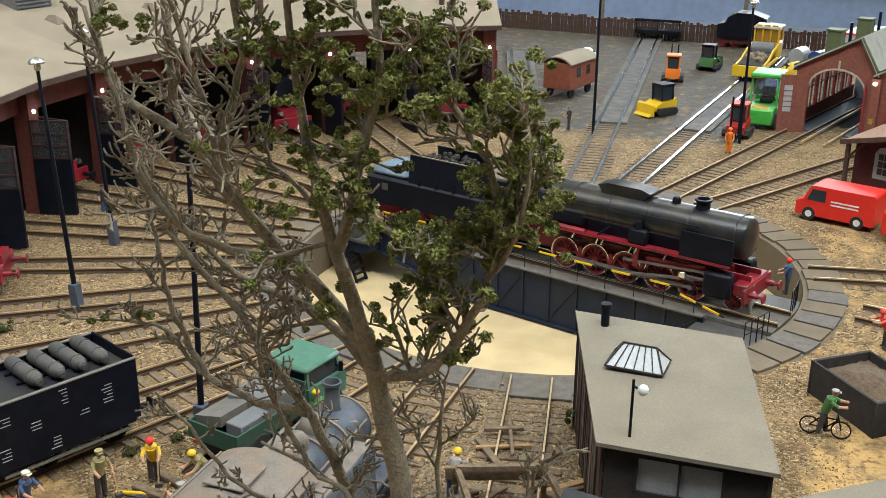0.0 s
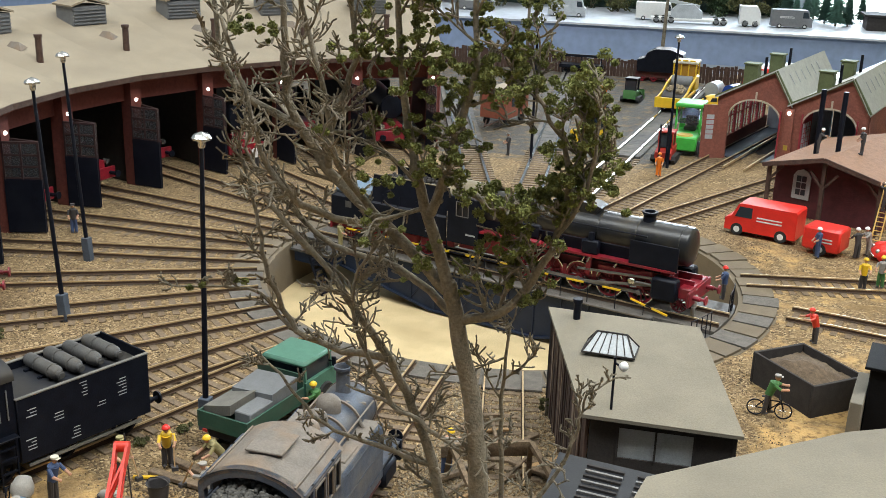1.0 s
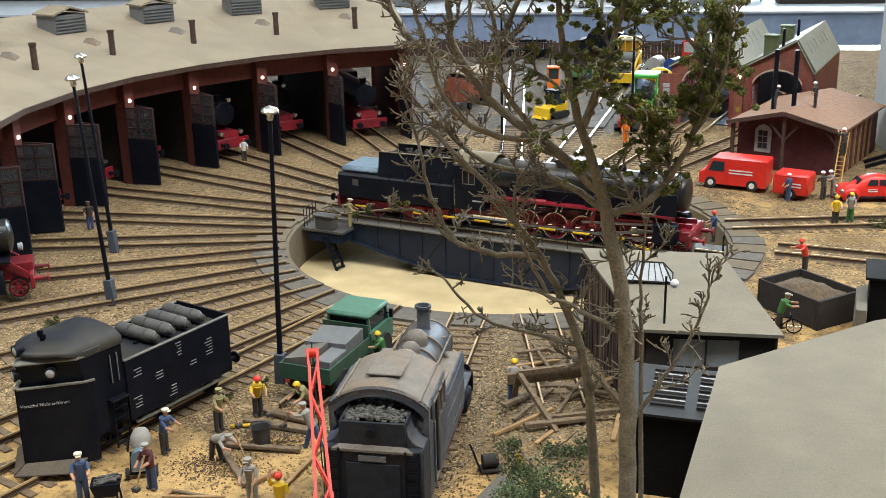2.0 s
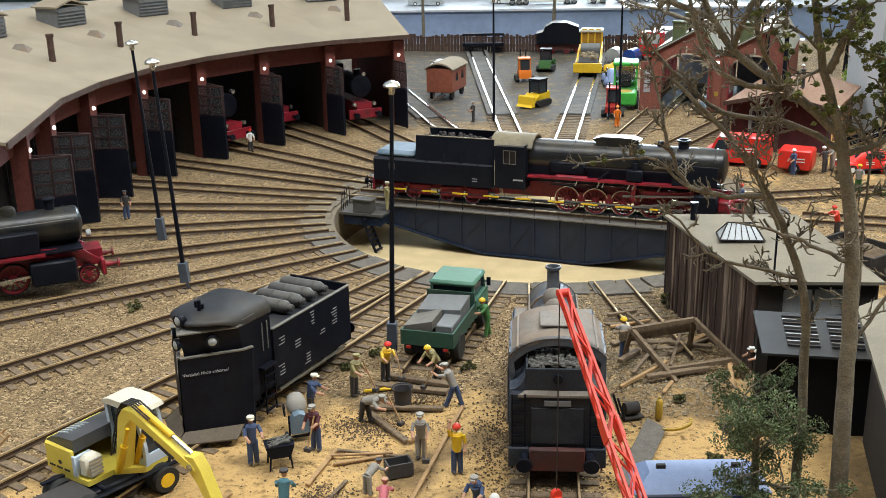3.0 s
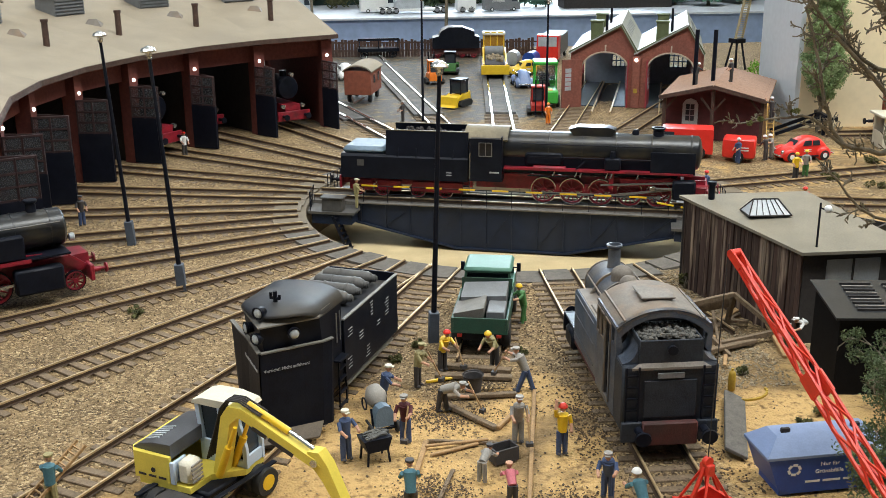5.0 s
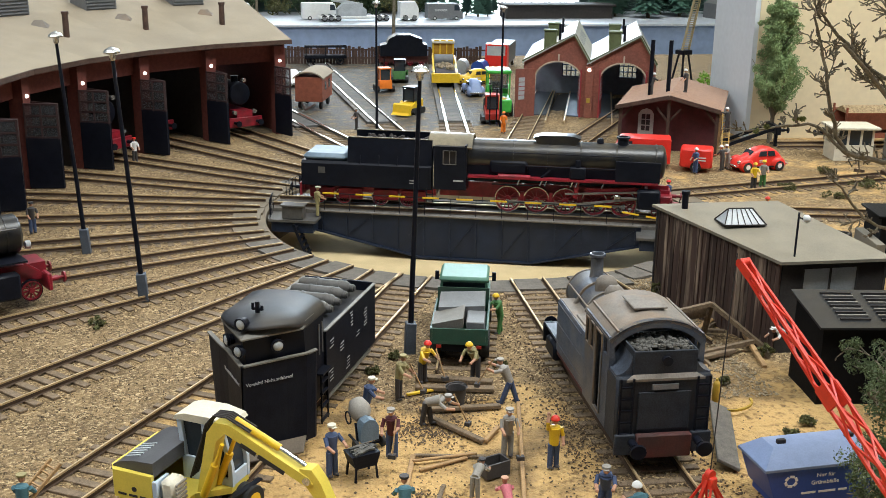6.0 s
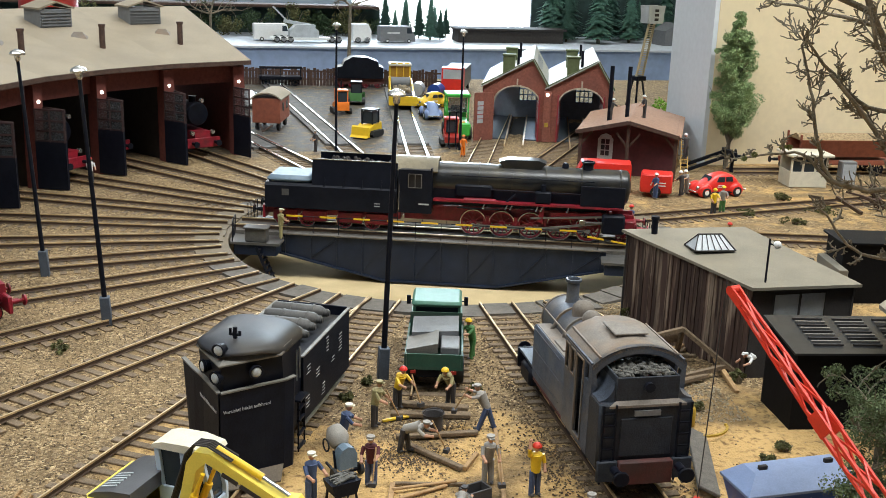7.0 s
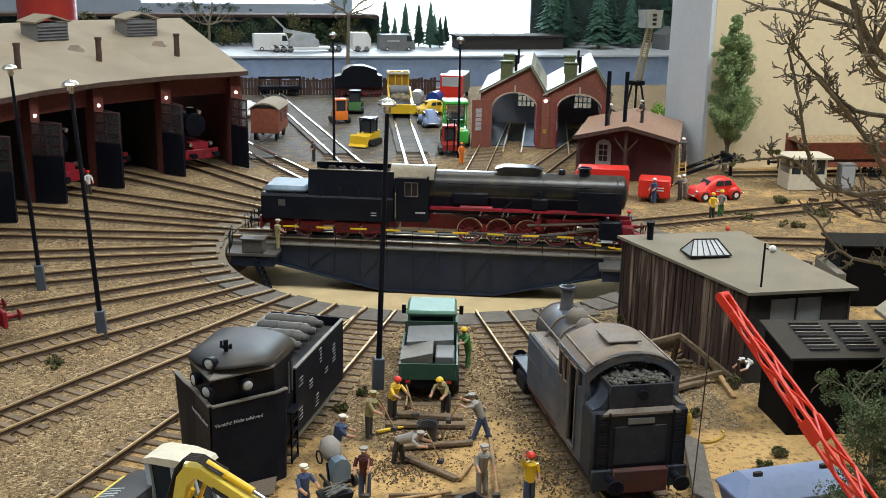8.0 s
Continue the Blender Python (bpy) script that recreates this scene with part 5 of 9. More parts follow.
def lettering(name, text, size, m, parent, material, label=""):
    """Raised lettering, turned into a mesh."""
    cu = bpy.data.curves.new(name, "FONT")
    cu.body, cu.size, cu.extrude, cu.align_x, cu.resolution_u = text, size * MM, 0.00008, "CENTER", 3
    tmp = bpy.data.objects.new(name, cu)
    me = bpy.data.meshes.new_from_object(tmp)
    bpy.data.objects.remove(tmp)
    me.materials.clear()
    me.materials.append(material)
    ob = new(name, me)
    ob.parent = parent
    ob.matrix_basis = m
    return tagged(ob, label)


def snow_plough():
    a = 245.3
    x, y = polar(a, 296)
    r = root("snow_plough", x, y, 2.7, a, "matt black rail snow plough with cab, headlights and wedge blade", "snow plough")

    def loft(rings, closed_ends=True):
        bm = B()
        vs = [[bm.verts.new(c) for c in ring] for ring in rings]
        n = len(vs[0])
        for p, q in zip(vs, vs[1:]):
            for k in range(n):
                bm.faces.new((p[k], p[(k + 1) % n], q[(k + 1) % n], q[k]))
        if closed_ends:
            bm.faces.new(vs[0])
            bm.faces.new(vs[-1])
        return bm

    # x runs outwards, towards the blade
    cab = new("cab")
    cab.parent = r
    plan = []
    for k in range(25):
        w = -1 + k / 12
        plan.append((35 - 15.5 * abs(w) ** 1.35, 14.6 * math.sin(w * math.pi / 2)))
    plan = [(2.5, -14.6)] + plan + [(2.5, 14.6)]
    bm = B()
    box(bm, 3, 19, -14, 14, 9, 40)
    part("cab_body", bm, BLACK_WORN, cab, smooth=False)
    rings = []
    for q, up in ((1.0, 0.0), (1.0, 0.16), (0.985, 0.34), (0.94, 0.52), (0.84, 0.7), (0.68, 0.84), (0.45, 0.94), (0.2, 0.985), (0.02, 1.0)):
        ring = []
        for x, y in plan:
            eave = 39.4 + 3.4 * max(0.0, min(1.0, (x - 19) / 9))
            ring.append((x if x < 3 else 6 + (x - 6) * (0.35 + 0.65 * q), y * q, eave + (45.6 - eave) * up))
        rings.append(ring)
    part("cab_roof", loft(rings), SATIN_BLACK, cab, "satin black domed roof with overhanging brow")
    # window band and nose share the wedge plan of the blade
    def wedge_ring(tip, side, half, z, back=12):
        return [(back, -half, z), (side, -half, z), (tip, 0, z), (side, half, z), (back, half, z)]

    part("window_band", loft([wedge_ring(32, 19.5, 13.2, 40.8), wedge_ring(31, 18.5, 13.2, 43)]), DARK, cab, smooth=False)
    for s in (-1, 1):
        bm = B()
        quad_slab(bm, [(29.8, s * 2.8, 41.6), (21.4, s * 11.6, 41.6), (21.0, s * 11.6, 42.6), (29.2, s * 2.8, 42.9)], 0.4)
        part("window", bm, GLASS_DARK, cab, smooth=False)
    part("window_ledge", loft([wedge_ring(38, 22.5, 14.6, 40.0), wedge_ring(38, 22.5, 14.6, 40.5), wedge_ring(33.5, 19.5, 14.2, 42)]), LEDGE_GREY, cab, "dusty grey window ledge", smooth=False)
    part("nose", loft([wedge_ring(35, 20, 14.2, 8), wedge_ring(35, 20, 14.2, 31), wedge_ring(37, 21.6, 14.4, 39.9)]), BLACK_WORN, r, smooth=False)
    # wedge blade: two plates meeting at an upright prow, outer edges flared
    for s in (-1, 1):
        lo = [(39, 0.3), (28, 10.5), (24, 15.6), (21, 17.4 if s > 0 else 18.4)]
        hi = [(38.4, 0.3), (27, 10.5), (22.5, 15.8), (19, 17.6) if s > 0 else (16.5, 22.5)]
        tops = (31.3, 31.3, 31.6, 31.8 if s > 0 else 32.6)
        rings = []
        for (px, py), (qx, qy), z in zip(lo, hi, tops):
            rings.append([(px, s * py, 1.2), (qx, s * qy, z), (qx - 1.1, s * qy, z), (px - 1.1, s * py, 1.2)])
        b = part("blade", loft(rings), BLACK_WORN, r, "black wedge blade plate", smooth=False)
        bm = B()
        for (i, z), (j, w) in zip(list(zip(hi, tops)), list(zip(hi, tops))[1:]):
            bar(bm, (i[0] - 0.5, s * i[1], z + 0.2), (j[0] - 0.5, s * j[1], w + 0.2), 1.5, 0.5)
        part("blade_edge", bm, LEDGE_GREY, b, "worn grey top edge", smooth=False)
        bm = B()
        quad_slab(bm, [(38.9, s * 0.3, 3.2), (24.3, s * 15.6, 3.2), (30.5, s * 17, 0.4), (44, s * 0.3, 0.4)], 0.5)
        part("skid_plate", bm, SKID, r, "rusty brown skid plate", smooth=False)
        turn = math.degrees(math.atan2(10.2, -11.2)) if s > 0 else math.degrees(math.atan2(10.2, 11.2))
        lettering("warning_text", "Vorsicht! Nicht anfahren!", 1.6, pose(32.1 * MM, s * 6.7 * MM, 24.6 * MM, 88, 0, turn), r, STENCIL, "small white warning lettering")
    for xx, yy, z, face in ((29.5, -8.6, 36.6, -42), (29.5, 8.6, 36.6, 42), (36.2, -1.6, 36.0, -20), (34.5, -1.2, 44.6, -10)):
        h = new("headlight")
        h.parent = r
        h.matrix_basis = pose(xx * MM, yy * MM, z * MM, 0, 0, face)
        bm = B()
        lathe(bm, [(0.2, -2), (1.7, -2), (2.0, 0), (2.25, 0.2), (2.25, 1.1), (1.9, 1.15), (1.7, 0.8)], 0, 0, 18, axis="x")
        part("lamp_housing", bm, BLACK, h)
        bm = B()
        lathe(bm, [(1.75, 0.7), (1.4, 1.1), (0.8, 1.3), (0.05, 1.35)], 0, 0, 18, axis="x")
        part("lens", bm, PANE_MILKY, h, "pale clear lens")
    bm = B()
    cyl(bm, (25, 0, 44), (25, 0, 49.2), 0.8, n=8)
    cyl(bm, (25, -1.6, 46.6), (25, 1.6, 46.6), 0.55, n=8)
    for w, z in ((-1.6, 48.6), (1.6, 48)):
        ball(bm, 25, w, 46.6, 0.55, n=7, m=5)
        cyl(bm, (25, w, 46.6), (25, w, z), 0.5, n=8)
    part("whistle", bm, BLACK, r)
    g = new("gondola")
    g.parent = r
    for nm, q in (("side", (-50, 3, -15, -14.2, 8, 32)), ("side", (-50, 3, 14.2, 15, 8, 32)), ("end", (-50, -49.2, -14.1, 14.1, 8, 33)), ("end", (2.2, 3, -14.1, 14.1, 8, 31.6)), ("bed", (-49.1, 2.1, -14.1, 14.1, 8, 29.4))):
        bm = B()
        box(bm, *q, 0.2)
        part(nm, bm, BLACK_WORN if nm != "bed" else SATIN_BLACK, g)
    for s in (-1, 1):
        bm = B()
        box(bm, -50.2, 3.2, s * 14.6 - 0.7, s * 14.6 + 0.7, 32, 32.6, 0.15)
        part("top_rail", bm, LEDGE_GREY, g)
    for k, q in enumerate((-42, -34, -26, -18)):
        bm = B()
        lathe(bm, [(0.5, -13.6), (1.9, -13), (2.6, -11.6), (2.6, 5.8), (1.9, 7.2), (1.5, 7.5), (1.5, 9), (1.1, 9.1), (1.1, 9.6)], 0, 0, 16)
        for w in (-6, 3):
            lathe(bm, [(2.65, w), (2.85, w), (2.85, w + 0.8), (2.65, w + 0.8)], 0, 0, 16)
        for vv in bm.verts:
            vv.co = Vector((q + vv.co.x, vv.co.z, 32.4 + vv.co.y))
        part("gas_cylinder", bm, DECK_STEEL, g, "dusty grey gas cylinder with valve cap")
    bm = B()
    for w in (-9, 0):
        box(bm, -46, -14, w - 0.6, w + 0.6, 29.4, 30.2)
    part("cylinder_rack", bm, BLACK_WORN, g, smooth=False)
    # stencilled side lettering as plain bars
    rnd = random.Random(2)
    for s in (-1, 1):
        for x0, z0, rows in ((-24, 30, 5), (-40, 26, 6), (-14, 22, 3), (-4, 27, 3), (-3, 16, 4), (-20, 14, 4), (-31, 20, 2)):
            bm = B()
            for k in range(rows):
                box(bm, x0, x0 + rnd.uniform(1.5, 4), s * 15.08 - 0.06, s * 15.08 + 0.06, z0 - k * 1.25, z0 - k * 1.25 + 0.3)
            part("side_marking", bm, STENCIL, g, "small white stencil marking", smooth=False)
        bm = B()
        box(bm, -46, 0, s * 14 - 0.5, s * 14 + 0.5, 5.6, 6.6)
        part("footboard", bm, LEDGE_GREY, g, smooth=False)
    bm = B()
    box(bm, -50, 20, -8, 8, 5, 8.9)
    part("frame", bm, BLACK, r)
    buffers(r, -50, -1, 10)
    for s in (-1, 1):
        for q in (-42, -16, 8):
            bm = B()
            wheel(bm, q, 5.5, 5.5, s * 8.8)
            part("wheel", bm, BLACK, r)
        bm = B()
        box(bm, 4, 12, s * 15.6 - 1.6, s * 15.6 + 1.6, 19.4, 20.2, 0.15)
        for z in (2, 7, 12, 16):
            box(bm, 5, 11, s * 16 - 0.5, s * 16 + 0.5, z, z + 0.6)
        for d in (5, 11):
            bar(bm, (d, s * 16, 1), (d, s * 16, 20), 0.5, 0.5)
        part("step_ladder", bm, BLACK, r, smooth=False)
        bm = B()
        for xx in (6, 9):
            cyl(bm, (xx, s * 14.8, 26), (xx, s * 14.8, 37), 0.25, n=6)
        part("grab_rail", bm, GREY, cab)


snow_plough()


def left_loco():
    a = 208.5
    x, y = polar(a, 300)
    r = root("steam_locomotive", x, y, 2.7, a + 180, "black steam locomotive with red chassis waiting on a yard track", "locomotive")
    bm = B()
    lathe(bm, [(8.6, -90), (9.0, -90), (9.0, 24), (7.6, 25.2), (3, 26.4), (0.5, 26.5)], 0, 0, 24, axis="x", z=30.4)
    part("boiler", bm, BOILER, r)
    bm = B()
    lathe(bm, [(3.0, -2), (2.4, 0), (2.3, 4), (3.2, 5), (3.2, 5.8), (2.2, 5.9)], 12, 0, 14, z=39)
    part("chimney", bm, BLACK, r)
    for q in (-8, -30, -52):
        bm = B()
        lathe(bm, [(4, -2), (4, 3), (3.4, 4.4), (1.6, 5.2), (0.1, 5.4)], q, 0, 14, z=38)
        part("dome", bm, BOILER, r)
    for q in (-40, -18, 2, 18):
        bm = B()
        lathe(bm, [(9.0, q), (9.35, q), (9.35, q + 0.8), (9.0, q + 0.8)], 0, 0, 24, axis="x", z=30.4)
        part("boiler_band", bm, BOILER, r)
    bm = B()
    lathe(bm, [(0.2, -1.2), (1.8, -1.2), (2.1, 0.8), (1.7, 1.1), (0.1, 1.2)], 29, 0, 14, axis="x", z=24)
    part("headlight", bm, PANE_MILKY, r, "pale round headlight")
    bm = B()
    cyl(bm, (6, 9.6, 33), (20, 9.6, 29), 0.6, n=8)
    part("steam_pipe", bm, DUSTY_TAN, r)
    bm = B()
    box(bm, -90, 34, -7, 7, 9, 17)
    box(bm, 32, 34, -15, 15, 5, 13, 0.4)
    part("frame", bm, RED, r, "red frame")
    bm = B()
    box(bm, -90, 24, -15, 15, 20.2, 21)
    part("running_board", bm, BLACK, r, smooth=False)
    for s in (-1, 1):
        bm = B()
        box(bm, -90, 6, s * 15.2 - 0.3, s * 15.2 + 0.3, 19.2, 21)
        part("valance", bm, RED, r, smooth=False)
    buffers(r, 34, 1, 9, RED)
    for s in (-1, 1):
        bm = B()
        box(bm, -2, 20, s * 13 - 3, s * 13 + 3, 4, 16, 1)
        part("cylinder", bm, BLACK, r)
        bm = B()
        box(bm, -90, 4, s * 12.6 - 2.6, s * 12.6 + 2.6, 21.2, 32, 0.6)
        part("side_tank", bm, BLACK, r, "black side water tank")
        bm = B()
        cyl(bm, (-60, s * 9.9, 35), (22, s * 9.9, 35), 0.3, n=6)
        part("handrail", bm, SHEET_LIGHT, r)
        bm = B()
        bar(bm, (4, s * 10, 21), (22, s * 10, 20), 1.2, 0.9)
        bar(bm, (22, s * 10, 20), (32, s * 10, 12), 1.2, 0.9)
        part("step_plate", bm, RED, r, smooth=False)
        for q in (-70, -50, -30, -10, 26):
            rr = 8 if q < 0 else 5
            spoked_wheel("wheel", q, rr, rr, s * 8.8, RED, r, 10, BLACK)
        bm = B()
        bar(bm, (-70, s * 11, 7), (-10, s * 11, 7), 0.8, 1.6)
        bar(bm, (-30, s * 12, 7), (10, s * 12, 10), 0.8, 1.4)
        part("rod", bm, CHROME, r)
    bm = B()
    box(bm, -120, -90, -15, 15, 12, 40, 1)
    part("cab", bm, BLACK, r)


left_loco()


def shed_loco(a, rad):
    x, y = polar(a, rad)
    r = root("shed_locomotive", x, y, 2.7, a + 180, "black steam locomotive with red buffer beam inside the roundhouse", "locomotive", "locomotives in the roundhouse")
    bm = B()
    lathe(bm, [(9, -70), (9.6, -70), (9.6, 10), (8.6, 11.2), (3, 12.4), (0.4, 12.5)], 0, 0, 20, axis="x", z=31)
    part("boiler", bm, BLACK, r)
    bm = B()
    lathe(bm, [(3, 0), (2.8, 5), (3.4, 6)], 2, 0, 12, z=39)
    part("chimney", bm, BLACK, r)
    bm = B()
    box(bm, -70, 18, -7, 7, 5, 18)
    box(bm, 18, 20, -15, 15, 5, 13, 0.4)
    part("buffer_beam", bm, RED, r, "red buffer beam")
    buffers(r, 20, 1, 9, BLACK)
    for yy, z in ((-9, 17), (9, 17), (0, 43)):
        bm = B()
        cyl(bm, (16, yy, z), (19, yy, z), 1.7, 1.7, 10)
        part("headlight", bm, CHROME, r)
    bm = B()
    box(bm, -110, -70, -15, 15, 8, 40, 1)
    part("cab", bm, BLACK, r)


for a, rad in ((118.5, 318), (130.5, 345), (142.5, 316), (154.5, 340), (166.5, 322), (178.5, 318)):
    shed_loco(a, rad)


def truck():
    a = 256.5
    x, y = polar(a, 212)
    r = root("rail_truck", x, y, 2.7, a, "green road-rail lorry with pale cab and tipped grey tool boxes", "truck")
    # x runs outwards, towards the tail
    bm = B()
    box(bm, -30, 30, -7, 7, 4, 8)
    part("chassis", bm, BLACK, r)
    cab = new("cab")
    cab.parent = r
    bm = B()
    prism(bm, [(-29, 6), (-7, 6), (-7, 14.5), (-28, 14.5), (-29, 13.5)], -11, 11, "y")
    part("cab_body", bm, TEAL_LIGHT, cab, "pale green cab", smooth=False)
    for xx, yy in ((-26.5, -10), (-26.5, 10), (-8, -10), (-8, 10)):
        bm = B()
        bar(bm, (xx, yy, 14), (xx + (1.5 if xx < -20 else 0), yy * 0.94, 21), 1.1, 1.1)
        part("cab_post", bm, TEAL_LIGHT, cab, smooth=False)
    bm = B()
    box(bm, -27, -6.6, -10.6, 10.6, 20.4, 23, 1.1)
    part("cab_roof", bm, TEAL_LIGHT, cab, "rounded pale green cab roof")
    bm = B()
    box(bm, -25.6, -8.4, -9.4, 9.4, 14.4, 20.6)
    part("glazing", bm, GLASS_DARK, cab)
    for s in (-1, 1):
        bm = B()
        bar(bm, (-24, s * 10, 18), (-24, s * 12.6, 18), 0.5, 0.5)
        box(bm, -24.6, -23.6, s * 12.6 - 0.9, s * 12.6 + 0.9, 16, 20, 0.2)
        part("mirror", bm, BLACK, cab)
    for q, nm in (((-5, 31, -11.5, 11.5, 7.5, 8.8), "bed_floor"), ((-5, 31, -11.5, -10.7, 8.8, 14), "side_board"), ((-5, 31, 10.7, 11.5, 8.8, 14), "side_board"), ((30.2, 31, -10.6, 10.6, 8.8, 14), "tail_board"), ((-5.6, -5, -11, 11, 8.8, 19), "head_board")):
        bm = B()
        box(bm, *q)
        part(nm, bm, TEAL, r, smooth=False)
    bm = B()
    quad_slab(bm, [(-3, -9.5, 17.6), (13, -9.5, 16.4), (13, 9.5, 17.6), (-3, 9.5, 18.6)], 7)
    part("tool_box", bm, GREY, r, "grey tool box", smooth=False)
    bm = B()
    quad_slab(bm, [(12, -11, 14.2), (28, -11, 14.6), (28, 1.5, 17.5), (12, 1.5, 17.5)], 4)
    part("tool_box", bm, LEDGE_GREY, r, "tipped grey lid", smooth=False)
    bm = B()
    box(bm, 13, 27, 2.5, 10, 9, 15.6, 0.4)
    part("crate", bm, GREY, r, "pale grey crate")
    for s in (-1, 1):
        bm = B()
        box(bm, 31, 31.4, s * 8 - 1, s * 8 + 1, 6, 7.2)
        part("tail_light", bm, RED_DARK, r)
    for q in (-20, 20):
        for s in (-1, 1):
            bm = B()
            lathe(bm, [(2, -2), (5.5, -2), (6, -1), (6, 1), (5.5, 2), (2, 2)], 0, 0, 16)
            for vv in bm.verts:
                vv.co = Vector((vv.co.x + q, s * 10 + vv.co.z, vv.co.y + 4.2))
            part("wheel", bm, TYRE, r)


truck()
# ---- yard and buildings beyond the turntable ----


def small_shed():
    """Two-road brick engine shed with two lopsided gables; local x to the right, y to the rear."""
    r = root("engine_shed", 301, 1316, 0, -18, "two-road red brick engine shed with lopsided twin gables and pale roofs", "engine shed")
    W, D, E, P = 59.0, 150.0, 50.0, 74.0
    for k in range(2):
        x0, x1 = k * W, (k + 1) * W
        m, peak = x0 + 0.52 * W, x0 + 0.75 * W
        # gable wall with an arched opening
        op = 21.0
        arch = [(m + op * math.cos(t), 35 + 15.5 * math.sin(t)) for t in [math.pi * j / 14 for j in range(15)]]
        bm = B()
        prism(bm, [(x0, 0), (m - op, 0)] + arch[::-1] + [(m + op, 0), (x1, 0), (x1, E), (peak, P), (x0, E)], 0, 2.5, "y")
        part("gable", bm, BRICK_LIGHT, r, smooth=False)
        bm = B()
        for a, b in zip(arch, arch[1:]):
            bar(bm, (a[0], -0.3, a[1]), (b[0], -0.3, b[1]), 0.8, 1.3)
        bar(bm, (m, -0.3, 50.5), (m, -0.3, 57), 1.4, 0.8)
        part("arch_trim", bm, STONE_TRIM, r, "pale stone arch trim", smooth=False)
        for a, b in (((x0 - 2, E), (peak, P + 1.2)), ((peak, P + 1.2), (x1 + 1, E))):
            bm = B()
            bar(bm, (a[0], -1.2, a[1]), (b[0], -1.2, b[1]), 2.4, 2.4)
            part("verge_board", bm, OLIVE, r, "olive verge board", smooth=False)
        # long shallow slope, then the short steep one with its glazed slots
        bm = B()
        quad_slab(bm, [(x0 - 2.5, -2.6, E - 0.4), (peak, -2.6, P + 2), (peak, D, P + 2), (x0 - 2.5, D, E - 0.4)], 1.2)
        part("roof", bm, ROOF_SLATE, r, "pale shallow roof slope", smooth=False)
        bm = B()
        quad_slab(bm, [(peak + 0.1, -2.6, P + 2), (x1 + 1.2, -2.6, E - 0.6), (x1 + 1.2, D, E - 0.6), (peak + 0.1, D, P + 2)], 1.2)
        f = part("roof", bm, ROOF_PALE, r, "pale steep roof slope with glazed slots", smooth=False)
        fall = (P - E + 2.6) / (x1 + 1.2 - peak)
        for j in range(6):
            y = 26 + j * 17
            bm = B()
            bar(bm, (peak + 3.5, y, P + 2.4 - 3.5 * fall), (peak + 8.5, y + 1.5, P + 2.4 - 8.5 * fall), 1.8, 0.5)
            part("roof_light", bm, PANE_MILKY, f, "narrow glazed slot", smooth=False)
        for y in (12, 84):
            xh = x0 + 0.37 * W
            zh = E + (P - E) * 0.49
            bm = B()
            box(bm, xh - 5.5, xh + 5.5, y - 5, y + 5, zh - 2, zh + 15, 0.4)
            h = part("smoke_hood", bm, OLIVE, r, "olive green smoke hood")
            bm = B()
            box(bm, xh - 6.3, xh + 6.3, y - 5.8, y + 5.8, zh + 15, zh + 16.4, 0.3)
            part("hood_cap", bm, OLIVE, h)
            bm = B()
            cyl(bm, (xh + 8.5, y + 6, zh - 2), (xh + 8.5, y + 6, zh + 21), 1.3, 1.2, 8)
            part("flue", bm, BLACK_WORN, r, "thin black flue")
        # door leaves: one swung out beside the wall, the others folded inwards
        for side in (-1, 1):
            d = new("door")
            d.parent = r
            e = (m + side * op, -1.2)
            outside = k == 0 and side < 0
            o = (e[0] - 17, e[1] - 11) if outside else (m + side * (op - 2), 22)
            bm = B()
            bar(bm, (*e, 22), (*o, 22), 1.2, 44)
            part("leaf", bm, BRICK_LIGHT if outside else DOOR_RED, d, "rust-brown boarded leaf" if outside else "", smooth=False)
            for u in (0.3,) if outside else (0.28, 0.7):
                c = (e[0] + (o[0] - e[0]) * (1 - u if outside else u), e[1] + (o[1] - e[1]) * (1 - u if outside else u))
                dx, dy = (o[0] - e[0]) * 0.15, (o[1] - e[1]) * 0.15
                bm = B()
                bar(bm, (c[0] - dx, c[1] - dy, 26), (c[0] + dx, c[1] + dy, 26), 2.0, 20)
                part("pane", bm, PANE_MILKY, d, "milky small-paned glass", smooth=False)
                bm = B()
                for z in (20, 24, 28, 32):
                    bar(bm, (c[0] - dx, c[1] - dy, z), (c[0] + dx, c[1] + dy, z), 2.4, 0.6)
                bar(bm, (*c, 16), (*c, 36), 2.4, 0.7)
                part("glazing_bar", bm, DOOR_RED, d, smooth=False)
        # rear wall with a small-paned window
        bm = B()
        for u0, u1, w0, w1 in ((x0 + 2, x1 - 2, 0, 18), (x0 + 2, x1 - 2, 42, 49), (x0 + 2, m - 1, 18, 42), (m + 17, x1 - 2, 18, 42)):
            box(bm, u0, u1, D - 3, D, w0, w1)
        part("rear_wall", bm, WALL_BLUEGREY, r, smooth=False)
        win = new("window")
        win.parent = r
        bm = B()
        box(bm, m - 1, m + 17, D - 2, D - 1.4, 18, 42)
        o = part("pane", bm, GLASS, win, smooth=False)
        o.visible_shadow = False
        bm = B()
        for u in range(5):
            box(bm, m - 1 + u * 4.5 - 0.5, m - 1 + u * 4.5 + 0.5, D - 3.8, D - 3.1, 18, 42)
            box(bm, m - 1, m + 17, D - 3.8, D - 3.1, 18 + u * 6 - 0.5, 18 + u * 6 + 0.5)
        part("glazing_bar", bm, JEANS, win, "dark blue glazing bars", smooth=False)
        bm = B()
        for u0, u1 in ((x0 + 2, m - 7), (m + 7, x1 - 2)):
            box(bm, u0, u1, 3, D - 4, -1, 0.8)
